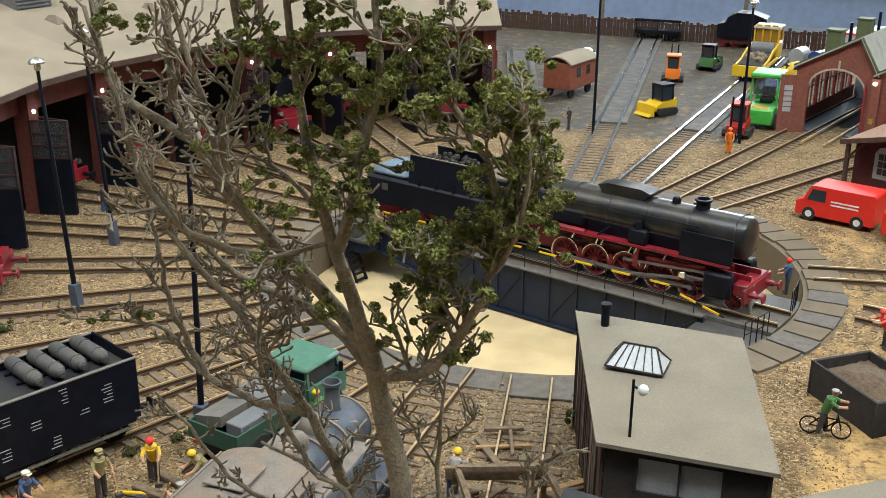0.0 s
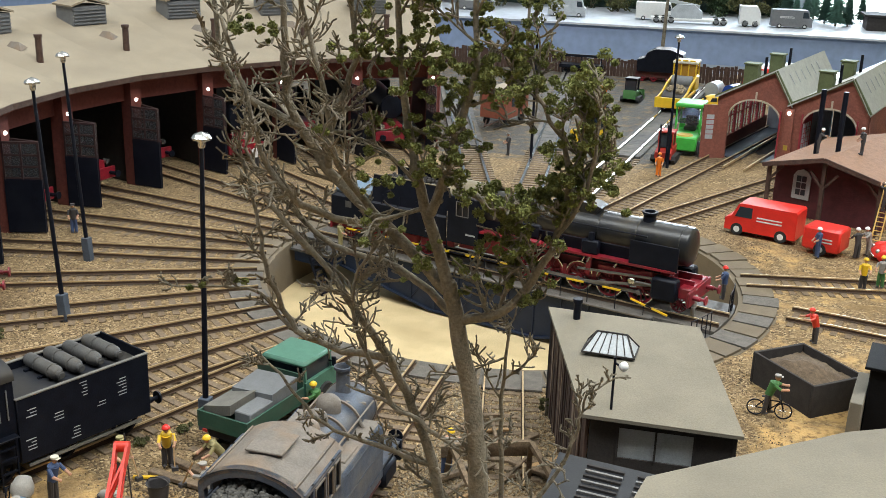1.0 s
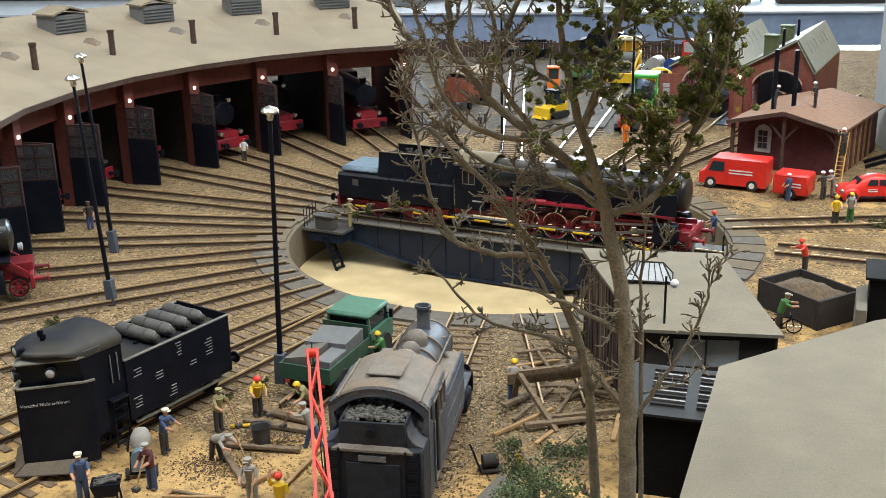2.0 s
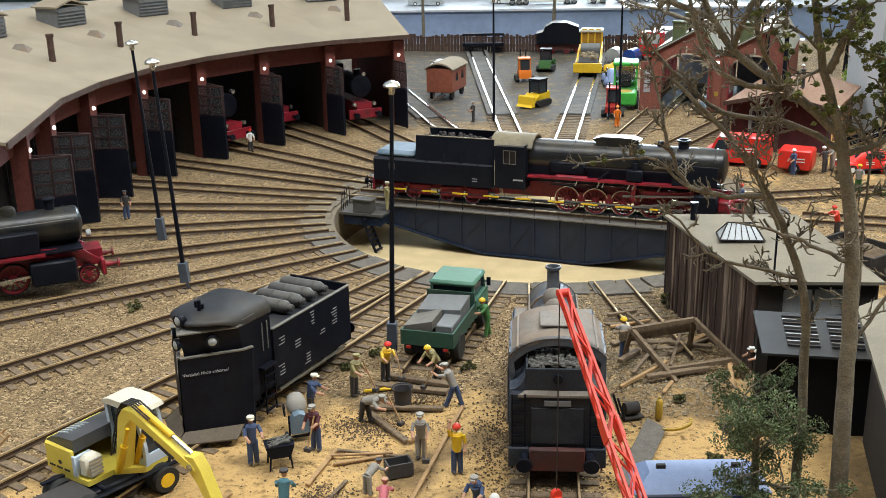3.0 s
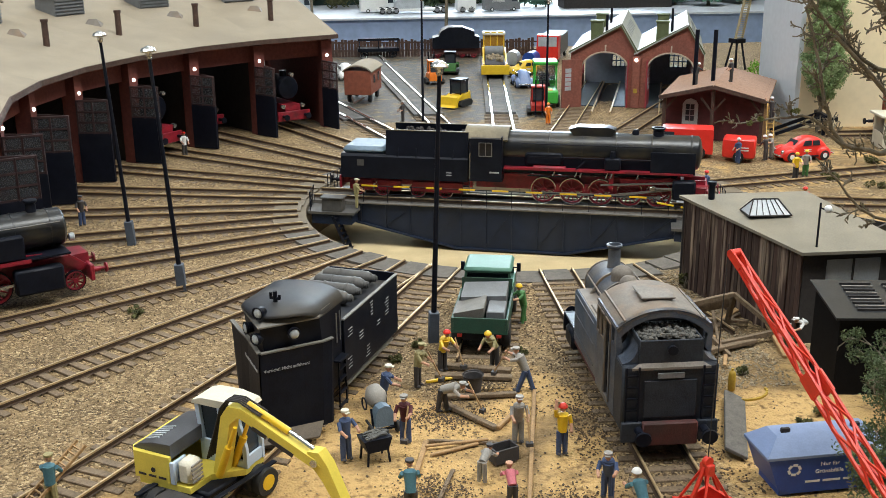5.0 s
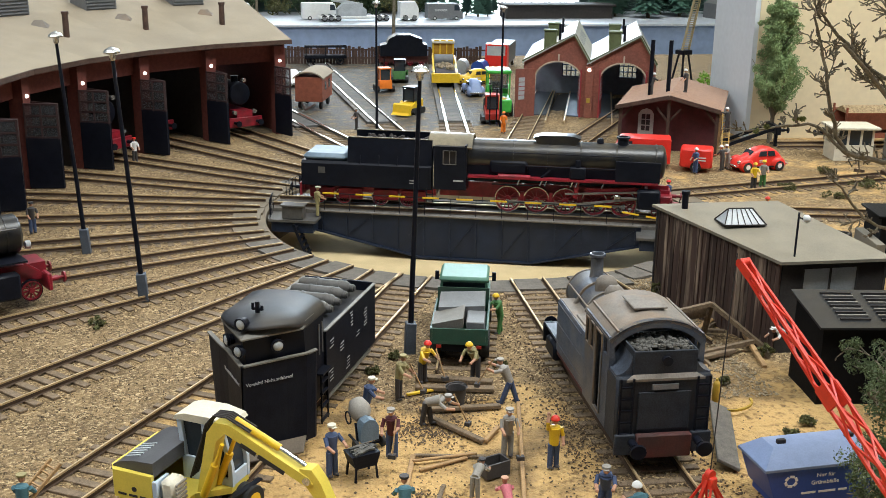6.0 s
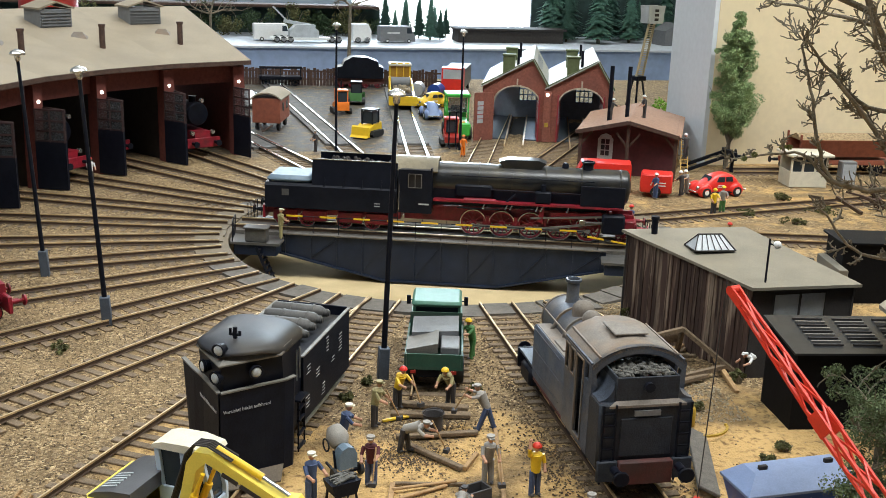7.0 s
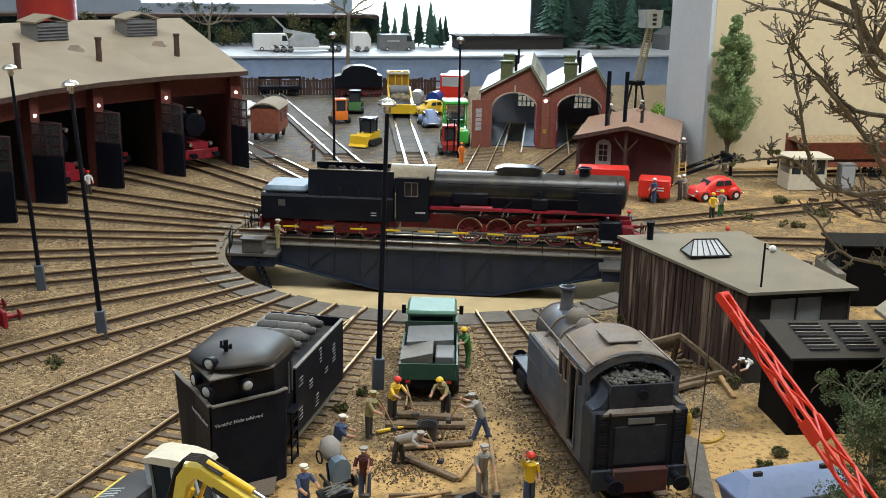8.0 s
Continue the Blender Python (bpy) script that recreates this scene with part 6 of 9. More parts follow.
        part("shed_floor", bm, PLINTH, r, "blue-grey shed floor beside the pit", smooth=False)
        bm = B()
        box(bm, m - 6.9, m + 6.9, 3, D - 4, -1, -0.2)
        part("pit_bottom", bm, DARK, r, smooth=False)
        for t in (-1, 1):
            bm = B()
            box(bm, m + t * 8.25 - 0.6, m + t * 8.25 + 0.6, -40, D - 6, 0.9, 2.7)
            part("rail", bm, [STEEL], r, smooth=False)
    for x, stuff in ((W, WALL_BLUEGREY), (2 * W, BRICK_LIGHT)):
        bm = B()
        box(bm, x - 0.8, x + 0.8, 3, D, 0, 49)
        part("side_wall", bm, stuff, r, smooth=False)
    # glazed side with red posts
    bm = B()
    box(bm, -0.8, 0.8, 3, D, 0, 12)
    part("side_wall", bm, BRICK_LIGHT, r, smooth=False)
    bm = B()
    box(bm, -0.8, 0.8, 3, D, 46, 49)
    part("wall_plate", bm, DOOR_RED, r, smooth=False)
    for k in range(7):
        bm = B()
        box(bm, -1, 1.4, 4 + k * 22, 7 + k * 22, 12, 46)
        part("post", bm, DOOR_RED, r, smooth=False)
        if k < 6:
            bm = B()
            box(bm, -0.2, 0.2, 7.2 + k * 22, 25.8 + k * 22, 12, 46)
            o = part("pane", bm, GLASS, r, smooth=False)
            o.visible_shadow = False
            bm = B()
            box(bm, -0.5, 0.6, 7 + k * 22, 26 + k * 22, 28, 29)
            box(bm, -0.5, 0.6, 16 + k * 22, 17 + k * 22, 12, 46)
            part("glazing_cross", bm, DOOR_RED, r, smooth=False)
    bm = B()
    box(bm, W - 3.6, W + 3.6, -2.6, 0, 0, 47, 0.3)
    pier = part("pier", bm, BRICK_LIGHT, r, smooth=False)
    bm = B()
    ball(bm, W, -4, 44, 1.6)
    part("wall_lamp", bm, LAMP_ON, r, "small lit wall lamp")
    bm = B()
    box(bm, W - 1.6, W + 1.6, -3.0, -2.65, 14, 18)
    part("notice_plate", bm, MUSTARD, pier, "small yellow plate", smooth=False)


small_shed()


def brown_hut():
    """Open-fronted brown hut with firemen's ladder; corners taken from its roof."""
    r = root("goods_hut", 374, 1141, 0, -26, "dark red-brown wooden hut with a shallow brown roof and open porch", "hut")
    # local x along the front to the right, y to the rear
    W, D, E, P = 39.0, 106.0, 36.0, 45.0
    for s in (-1, 1):
        bm = B()
        quad_slab(bm, [(s * (W + 2), -9, E - 1), (0, -9, P), (0, D, P), (s * (W + 2), D, E - 1)], 1.6)
        part("roof", bm, ROOF_BROWN, r, "shallow brown roof", smooth=False)
        bm = B()
        bar(bm, (s * (W + 2), -9.5, E - 1.6), (0, -9.5, P - 0.8), 1.0, 3)
        part("bargeboard", bm, WOOD_FENCE, r, smooth=False)
        bm = B()
        box(bm, s * (W - 3) - 1, s * (W - 3) + 1, 6, D - 3, 0, E)
        part("side_wall", bm, MAROON, r, smooth=False)
        for k in range(6):
            bm = B()
            bar(bm, (s * (W - 1.5), 10 + k * 14, 0), (s * (W - 1.5), 10 + k * 14, E - 1), 1.6, 1.6)
            part("stud", bm, WOOD, r, smooth=False)
    for x in (-37, 0, 37):
        bm = B()
        bar(bm, (x, -6, 0), (x, -6, E + (8 if x == 0 else 0)), 2.4, 2.4)
        for s in (-1, 1):
            if abs(x + s * 9) < 40:
                bar(bm, (x, -6, E - 12), (x + s * 9, -6, E - 1), 1.4, 1.4)
        part("post", bm, WOOD_FENCE, r, smooth=False)
    bm = B()
    box(bm, -W + 2, W - 2, 5, 6.5, 0, E)
    prism(bm, [(-W + 2, E), (W - 2, E), (0, P - 2)], 5, 6.5, "y")
    part("front_wall", bm, MAROON, r, "dark red boarded front", smooth=False)
    win = new("window")
    win.parent = r
    bm = B()
    prism(bm, [(-24, 12), (-12, 12), (-12, 28), (-14, 31), (-18, 32.5), (-22, 31), (-24, 28)], 4, 4.9, "y")
    part("surround", bm, PANE_MILKY, win, "pale arched surround", smooth=False)
    for k in range(2):
        for j in range(3):
            bm = B()
            box(bm, -21.4 + k * 3.6, -18.4 + k * 3.6, 3.4, 3.9, 15 + j * 4.6, 18.8 + j * 4.6)
            part("pane", bm, GLASS_DARK, win, smooth=False)
    for x, y in ((-18, 22), (-4, 24)):
        bm = B()
        cyl(bm, (x, y, 40), (x, y, 84), 1.7, 1.7, 10)
        part("flue", bm, BLACK_WORN, r, "tall dark flue")


brown_hut()


def wheel_part(r, x, y, z, rad, w=2.4, rim=WHITE):
    bm = B()
    lathe(bm, [(rad * 0.55, -w / 2), (rad * 0.95, -w / 2), (rad, -w / 4), (rad, w / 4), (rad * 0.95, w / 2), (rad * 0.55, w / 2)], 0, 0, 16)
    for v in bm.verts:
        v.co = Vector((v.co.x + x, v.co.z + y, v.co.y + z))
    o = part("wheel", bm, TYRE, r)
    bm = B()
    cyl(bm, (x, y - w * 0.54, z), (x, y + w * 0.54, z), rad * 0.56, rad * 0.5, n=12)
    part("rim", bm, rim, o, "wheel rim")


def car(x, y, turn, paint, label, length=43.0, width=18.0, height=17.0):
    """A small rounded saloon with separate wings; local x forward."""
    r = root("car", x, y, 0, turn, label, "car")
    L, H, W = length / 2, height, width / 2
    bm = B()
    rows = []
    n, m = 22, 17
    for k in range(n + 1):
        u = -1 + 2 * k / n
        hood = 0.62 * max(0.0, 1 - abs(u) ** 2.6) ** 0.5
        dome = max(0.0, 1 - ((u + 0.14) / 0.72) ** 2)
        top = 3 + (H - 3) * max(hood, 0.32 + 0.68 * dome ** 0.62 if dome > 0 else 0.0)
        wide = W * (0.62 + 0.2 * max(0.0, 1 - u * u) ** 0.5)
        ring_ = []
        for j in range(m):
            t = math.pi * j / (m - 1)
            z = math.sin(t) ** 0.75
            tuck = 1 - 0.26 * max(0.0, z - 0.45)
            ring_.append(bm.verts.new((u * L * 0.97, wide * math.copysign(abs(math.cos(t)) ** 0.55, math.cos(t)) * tuck, 3 + (top - 3) * z)))
        rows.append(ring_)
    for p, q in zip(rows, rows[1:]):
        for j in range(m - 1):
            bm.faces.new((p[j], p[j + 1], q[j + 1], q[j]))
        bm.faces.new((p[m - 1], p[0], q[0], q[m - 1]))
    bm.faces.new(rows[0])
    bm.faces.new(rows[-1])
    part("body", bm, paint, r)
    for s in (-1, 1):
        bm = B()
        box(bm, -L * 0.62, L * 0.62, s * W * 0.84 - 1.2, s * W * 0.84 + 1.2, 2.6, 3.6, 0.3)
        part("running_board", bm, BLACK, r)
        for x0, x1 in ((-L * 0.52, -L * 0.2), (-L * 0.16, L * 0.16)):
            bm = B()
            lean = 1.6
            prism(bm, [(x0 + (0.5 if x0 > -L * 0.3 else 1.0), H * 0.63), (x1, H * 0.63), (x1 - (lean if x1 > 0 else 0), H * 0.84), (x0 + (2.2 if x0 < -L * 0.3 else 0.5), H * 0.84)], s * W * 0.76 - 0.7, s * W * 0.76 + 0.3, "y")
            part("side_window", bm, GLASS_DARK, r, smooth=False)
        for q in (-L * 0.6, L * 0.62):
            bm = B()
            ball(bm, q, s * W * 0.74, 4.6, 6.2, 3.4, 5.2, n=14, m=9)
            part("wing", bm, paint, r)
            wheel_part(r, q, s * (W - 0.3), 3.6, 3.6, 2.4, WHITE)
        bm = B()
        ball(bm, L * 0.88, s * W * 0.66, 6.8, 1.5, n=10, m=7)
        part("headlight", bm, CHROME, r)
        for k in range(2):
            bm = B()
            box(bm, -3, 3, s * W * 0.825 - 0.1, s * W * 0.825 + 0.1, 6.4 + k * 1.3, 6.9 + k * 1.3)
            part("door_marking", bm, WHITE, r, "white marking on the door", smooth=False)
        bm = B()
        box(bm, s * L * 1.0 - 0.5, s * L * 1.0 + 0.5, -W * 0.8, W * 0.8, 3.6, 4.8, 0.3)
        part("bumper", bm, CHROME, r)
    bm = B()
    prism(bm, [(L * 0.3, H * 0.84), (L * 0.43, H * 0.66), (L * 0.46, H * 0.67), (L * 0.33, H * 0.86)], -W * 0.52, W * 0.52, "y")
    part("windscreen", bm, GLASS_DARK, r, smooth=False)
    return r


car(418, 1074, 187, RED_BRIGHT, "rounded bright red small car with white hubcaps on gravel")
car(279, 1446, 90, BLUE_PALE, "pale blue rounded car parked in the yard")
car(296, 1520, 200, YELLOW, "yellow rounded car parked in the yard")
car(96, 1530, 100, WHITE, "cream car behind the roundhouse")


def box_vehicle(name, x, y, turn, paint, label, cat, L, W, H, cab=True, bed=None):
    r = root(name, x, y, 0, turn, label, cat)
    if cab:
        bm = B()
        prism(bm, [(-L / 2, 3), (L / 2, 3), (L / 2, H * 0.5), (L / 2 - 4, H * 0.58), (L / 2 - 8, H * 0.97), (L / 2 - 10, H), (-L / 2 + 1, H), (-L / 2, H * 0.95)], -W / 2, W / 2, "y")
        part("body", bm, paint, r)
        for s in (-1, 1):
            bm = B()
            prism(bm, [(L / 2 - 17, H * 0.58), (L / 2 - 6.2, H * 0.58), (L / 2 - 9, H * 0.9), (L / 2 - 17, H * 0.9)], s * (W / 2 + 0.1) - 0.15, s * (W / 2 + 0.1) + 0.15, "y")
            part("side_window", bm, GLASS_DARK, r, smooth=False)
        bm = B()
        prism(bm, [(L / 2 - 4.6, H * 0.6), (L / 2 - 7.6, H * 0.93), (L / 2 - 7.9, H * 0.93), (L / 2 - 4.9, H * 0.6)], -W * 0.42, W * 0.42, "y")
        part("windscreen", bm, GLASS_DARK, r, smooth=False)
    else:
        bm = B()
        box(bm, -L / 2, L / 2, -W / 2, W / 2, 3, H, 1.2)
        part("body", bm, paint, r)
    for s in (-1, 1):
        for q in (-L * 0.3, L * 0.32) if cab else (0,):
            wheel_part(r, q, s * (W / 2 - 1), 4, 4)
        bm = B()
        for k in range(2):
            box(bm, -L * 0.3, L * 0.05, s * (W / 2 + 0.12) - 0.1, s * (W / 2 + 0.12) + 0.1, H * 0.62 - k * 2, H * 0.62 - k * 2 + 0.8)
        part("marking", bm, WHITE, r, "white side marking", smooth=False)
    return r


box_vehicle("fire_van", 336, 1099, 160, RED_BRIGHT, "bright red fire service van with white hubcaps", "van", 45, 20, 21)
box_vehicle("fire_trailer", 371, 1075, 155, RED_BRIGHT, "bright red box trailer behind the fire van", "trailer", 23, 18, 17, cab=False)


def caravan_wagon():
    r = root("works_caravan", 111, 1384, 0, 75, "brown wooden works caravan with curved cream roof", "caravan")
    bm = B()
    box(bm, -24, 24, -13, 13, 8, 31, 0.4)
    part("body", bm, RUST_BODY, r, "rust-brown boarded body")
    bm = B()
    arc = [(14.5 * math.sin(t) / math.sin(radians(50)), 30.5 + 6 * (math.cos(t) - 0.643) / 0.357) for t in [radians(-50 + 10 * k) for k in range(11)]]
    prism(bm, arc + [(u * 0.98, v - 1.2) for u, v in arc[::-1]], -25.5, 25.5, "x")
    part("roof", bm, ROOF_FELT, r)
    for q in (-16, 16):
        for s in (-1, 1):
            wheel_part(r, q, s * 10, 4.5, 4.5, rim=BLACK)
    bm = B()
    for s in (-1, 1):
        bar(bm, (-24, s * 6, 6), (-40, 0, 3), 1.2, 1.2)
    part("drawbar", bm, WOOD_FENCE, r, smooth=False)
    for q in (-12, 6):
        bm = B()
        box(bm, q, q + 7, -13.3, -13.05, 18, 26)
        part("window", bm, GLASS_DARK, r, smooth=False)


caravan_wagon()


def loader(x, y, turn, paint, label, forks=False, scale=1.0):
    r = root("forklift" if forks else "crawler_loader", x, y, 0, turn, label, "forklift" if forks else "loader")
    bm = B()
    prism(bm, [(-12, 4), (12, 4), (12, 9), (6, 11), (-5, 11), (-11, 13), (-12, 10)], -6.5, 6.5, "y")
    part("body", bm, paint, r)
    bm = B()
    for px, py in ((-8, -5.5), (-8, 5.5), (4, -5.5), (4, 5.5)):
        bar(bm, (px, py, 11), (px + 0.6, py, 24), 1, 1)
    box(bm, -9, 5, -6.5, 6.5, 23.5, 25, 0.3)
    part("cab_frame", bm, paint if forks else BLACK, r, smooth=False)
    bm = B()
    box(bm, -7.5, 3.5, -5.2, 5.2, 12, 23)
    part("glazing", bm, GLASS_DARK, r, smooth=False)
    for s in (-1, 1):
        bm = B()
        pts = [(-11, 3), (-9, 0.3), (9, 0.3), (11, 3), (9, 6), (-9, 6)]
        prism(bm, pts, s * 8 - 1.8, s * 8 + 1.8, "y")
        part("crawler_track" if not forks else "wheel_pair", bm, TYRE, r)
    bm = B()
    if forks:
        for s in (-1, 1):
            bar(bm, (13, s * 3, 2), (13, s * 3, 32), 1.2, 1.2)
            bar(bm, (13, s * 3, 2), (24, s * 3, 1.5), 1.4, 0.7)
        part("mast", bm, BLACK, r, smooth=False)
    else:
        for s in (-1, 1):
            bar(bm, (4, s * 7, 11), (16, s * 7, 5), 1.4, 2)
        prism(bm, [(15, 1), (21, 1), (18, 3), (17, 10), (15, 11)], -9, 9, "y")
        part("bucket", bm, paint, r)
    return r


loader(198, 1336, 232, YELLOW, "small yellow crawler loader with black cab")
loader(189, 1476, 95, ORANGE, "orange forklift in the yard", True)
loader(264, 1284, 262, RED_DARK, "red forklift standing before the green machine", True)
loader(215, 1545, 80, SHIRT_GREEN, "dark green tractor near the fence")


def rail_machine():
    """Yellow track machine on the second far road: cab behind, low load deck in front."""
    a = 82.5
    x, y = polar(a, 552)
    r = root("track_machine", x, y, 2.7, a + 180, "yellow railway track machine with glazed cab and loaded deck", "track machine")
    r.scale = (0.9, 0.95, 0.92)
    bm = B()
    box(bm, -62, 45, -13, 13, 5, 10, 0.6)
    part("chassis", bm, BLACK, r)
    bm = B()
    box(bm, -60, -34, -13, 13, 10, 27, 1.0)
    part("cab_body", bm, YELLOW, r)
    for px in (-59, -34.8):
        for py in (-12, -4, 4, 12):
            bm = B()
            bar(bm, (px, py, 27), (px, py, 41), 1.3, 1.3)
            part("cab_post", bm, YELLOW, r, smooth=False)
    bm = B()
    box(bm, -57.6, -36, -10.8, 10.8, 27, 40.8)
    part("glazing", bm, AMBER_PANE, r, "amber-tinted cab glazing", smooth=False)
    bm = B()
    box(bm, -61, -33, -13.6, 13.6, 41, 44, 0.8)
    part("cab_roof", bm, CREAM, r, "cream cab roof")
    for q in (-8, 0, 8):
        bm = B()
        box(bm, -36 + abs(q) * 0.2, -33, q - 3, q + 3, 44, 45.6, 0.3)
        part("roof_lamp", bm, YELLOW, r)
    for s in (-1, 1):
        bm = B()
        prism(bm, [(-34, 10), (44, 10), (44, 16), (20, 18), (-4, 24), (-34, 27), (-34, 24), (-6, 21), (18, 15.5), (30, 13), (-34, 13)], s * 13 - 0.9, s * 13 + 0.9, "y")
        part("side_frame", bm, YELLOW, r, smooth=False)
    bm = B()
    cyl(bm, (-22, -11, 22), (-22, 11, 22), 7.5, 7.5, 22)
    part("cable_drum", bm, GREY, r, "grey cable drum")
    bm = B()
    prism(bm, [(-12, 10), (40, 10), (38, 15), (24, 19), (-8, 20)], -11, 11, "y")
    part("hopper", bm, DARK_CLOTH, r)
    rnd = random.Random(91)
    bm = B()
    for k in range(26):
        ball(bm, rnd.uniform(-8, 32), rnd.uniform(-9, 9), rnd.uniform(18, 20.5), rnd.uniform(1.6, 3.2), n=6, m=5)
    tagged(part("load", bm, RUBBLE, r, "heap of grey stone on the deck", smooth=False), kind="stuff")
    bm = B()
    box(bm, 44, 47, -16, 16, 4, 15, 0.4)
    part("front_beam", bm, YELLOW, r)
    for s in (-1, 1):
        for q in (-48, -20, 15, 36):
            bm = B()
            wheel(bm, q, 5, 5, s * 8.8)
            part("wheel", bm, BLACK, r)


rail_machine()


def green_machine():
    r = root("shunting_tractor", 279, 1326, 0, 262, "bright green shunting tractor with open cab", "tractor")
    bm = B()
    box(bm, -24, 20, -11, 11, 4, 16, 1.2)
    part("body", bm, GREEN, r)
    for px, py in ((-20, -10), (-20, 10), (2, -10), (2, 10)):
        bm = B()
        bar(bm, (px, py, 15), (px, py, 38), 1.4, 1.4)
        part("cab_pillar", bm, GREEN, r, smooth=False)
    bm = B()
    box(bm, -22, 5, -11.5, 11.5, 37.5, 41, 1.0)
    part("cab_roof", bm, GREEN, r)
    bm = B()
    box(bm, -15, -8, -5, 5, 16, 20, 0.8)
    box(bm, -16, -14, -5, 5, 19, 28, 0.8)
    part("driver_seat", bm, DARK_CLOTH, r)
    bm = B()
    box(bm, -21, -20, -10, 10, 15, 24)
    part("cab_panel", bm, GREEN, r, smooth=False)
    for s in (-1, 1):
        bm = B()
        bar(bm, (-20, s * 10, 26), (2, s * 10, 22), 1.0, 1.0)
        part("side_bar", bm, GREEN, r, smooth=False)
    bm = B()
    box(bm, 2.2, 2.8, -8.6, 8.6, 24, 37)
    part("windscreen", bm, GLASS_SOOT, r, smooth=False)
    bm = B()
    cyl(bm, (12, 0, 16), (12, 0, 17), 7, 6, 14)
    part("winch", bm, MUSTARD, r)
    for q in (-16, 12):
        for s in (-1, 1):
            wheel_part(r, q, s * 11, 6, 6, 3, BLACK)


green_machine()


def lorry():
    r = root("red_lorry", 350, 1640, 0, 250, "red forward-cab lorry with dark load near the fence", "lorry")
    bm = B()
    prism(bm, [(12, 5), (32, 5), (32, 18), (30, 33), (12, 33)], -13, 13, "y")
    part("cab", bm, RED_BRIGHT, r)
    bm = B()
    box(bm, 31.2, 32, -11, 11, 20, 31)
    part("windscreen", bm, PANE_MILKY, r, smooth=False)
    bm = B()
    box(bm, -60, 10, -13, 13, 7, 30, 0.6)
    part("load_body", bm, GREY, r)
    for q in (-45, 20):
        for s in (-1, 1):
            wheel_part(r, q, s * 11, 5.5, 5.5, 3)


lorry()


def drum_tank(x, y, z, turn, paint, label):
    bm = B()
    cyl(bm, (-10, 0, 8), (10, 0, 8), 8, 8, 18)
    box(bm, -9, -6, -6, 6, 0, 3)
    box(bm, 6, 9, -6, 6, 0, 3)
    place(part("tank", bm, paint), x, y, z, turn, label, "tank")


drum_tank(318, 1600, 0, 60, BLUE, "blue cylindrical tank on feet near the fence")
drum_tank(298, 1612, 0, 70, PANE_MILKY, "cream cylindrical tank near the fence")


def fence_loco():
    r = root("stored_tender", 237, 1690, 0, -4, "black locomotive tender with red frame stored by the fence", "tender")
    r.scale = (0.66, 1.0, 1.0)
    bm = B()
    prism(bm, [(-42, 12), (46, 12), (46, 26), (38, 27), (36, 33), (14, 38), (-12, 38), (-26, 33), (-30, 27), (-42, 25)], -14, 14, "y")
    part("tank", bm, BLACK, r)
    bm = B()
    box(bm, -44, 48, -10, 10, 5, 12)
    part("frame", bm, RED_FADED, r, "dull red frame")
    for q in (-32, -12, 14, 36):
        for s in (-1, 1):
            bm = B()
            wheel(bm, q, 5.5, 5.5, s * 8.8)
            part("wheel", bm, RED, r)
    r2 = root("flat_wagon", 142, 1706, 0, 0, "low black flat wagon at the end of the far track", "wagon")
    bm = B()
    box(bm, -26, 26, -13, 13, 8, 12, 0.4)
    part("bed", bm, BLACK, r2)
    for q in (-24, 0, 24):
        bm = B()
        bar(bm, (q, -13, 12), (q, -13, 24), 1.2, 1.2)
        part("stake", bm, BLACK, r2, smooth=False)
    bm = B()
    bar(bm, (-26, -13, 23), (26, -13, 23), 2, 3)
    part("rail_bar", bm, BLACK, r2, smooth=False)
    for q in (-18, 18):
        for s in (-1, 1):
            bm = B()
            wheel(bm, q, 5, 5, s * 8.8)
            part("wheel", bm, BLACK, r2)


fence_loco()


def fire_ladder():
    """Aerial ladder with rescue cage rising behind the hut."""
    r = root("aerial_ladder", 540, 1525, 0, 20, "aerial fire ladder with grey rescue cage on a dark turret", "ladder")
    bm = B()
    for s in (-1, 1):
        for q in (-8, 8):
            bar(bm, (q, s * 8, 0), (q * 0.4, s * 4, 31), 1.6, 1.6)
    box(bm, -7, 7, -7, 7, 30, 35, 0.6)
    part("turret", bm, BLACK_WORN, r, smooth=False)
    bm = B()
    p, q = Vector((2, 0, 34)), Vector((11, -4, 95))
    side = Vector((0.9, 0.3, 0)).normalized() * 7.5
    for s in (-1, 1):
        bar(bm, p + side * s, q + side * s * 0.85, 1.5, 2.6)
    for k in range(26):
        c = p.lerp(q, k / 25)
        bar(bm, c - side, c + side, 0.9, 0.9)
    part("ladder", bm, LADDER_BEIGE, r, "beige rung ladder", smooth=False)
    bm = B()
    prism(bm, [(-13, 20), (13, 20), (10, 0), (-10, 0)], -7, -6, "y")
    prism(bm, [(-13, 20), (13, 20), (10, 0), (-10, 0)], 6, 7, "y")
    box(bm, -10, 10, -6, 6, 0, 1)
    for s in (-1, 1):
        bar(bm, (s * 11.5, -6, 10), (s * 11.5, 6, 10), 1.4, 19)
    for v in bm.verts:
        v.co += Vector((11, -4, 95))
    part("rescue_cage", bm, PANE_MILKY, r, "pale grey rescue cage", smooth=False)
    bm = B()
    for k in range(3):
        box(bm, 8, 14, -11.3, -11.1, 98 + k * 5, 101 + k * 5)
    part("cage_opening", bm, DARK, r, smooth=False)


fire_ladder()


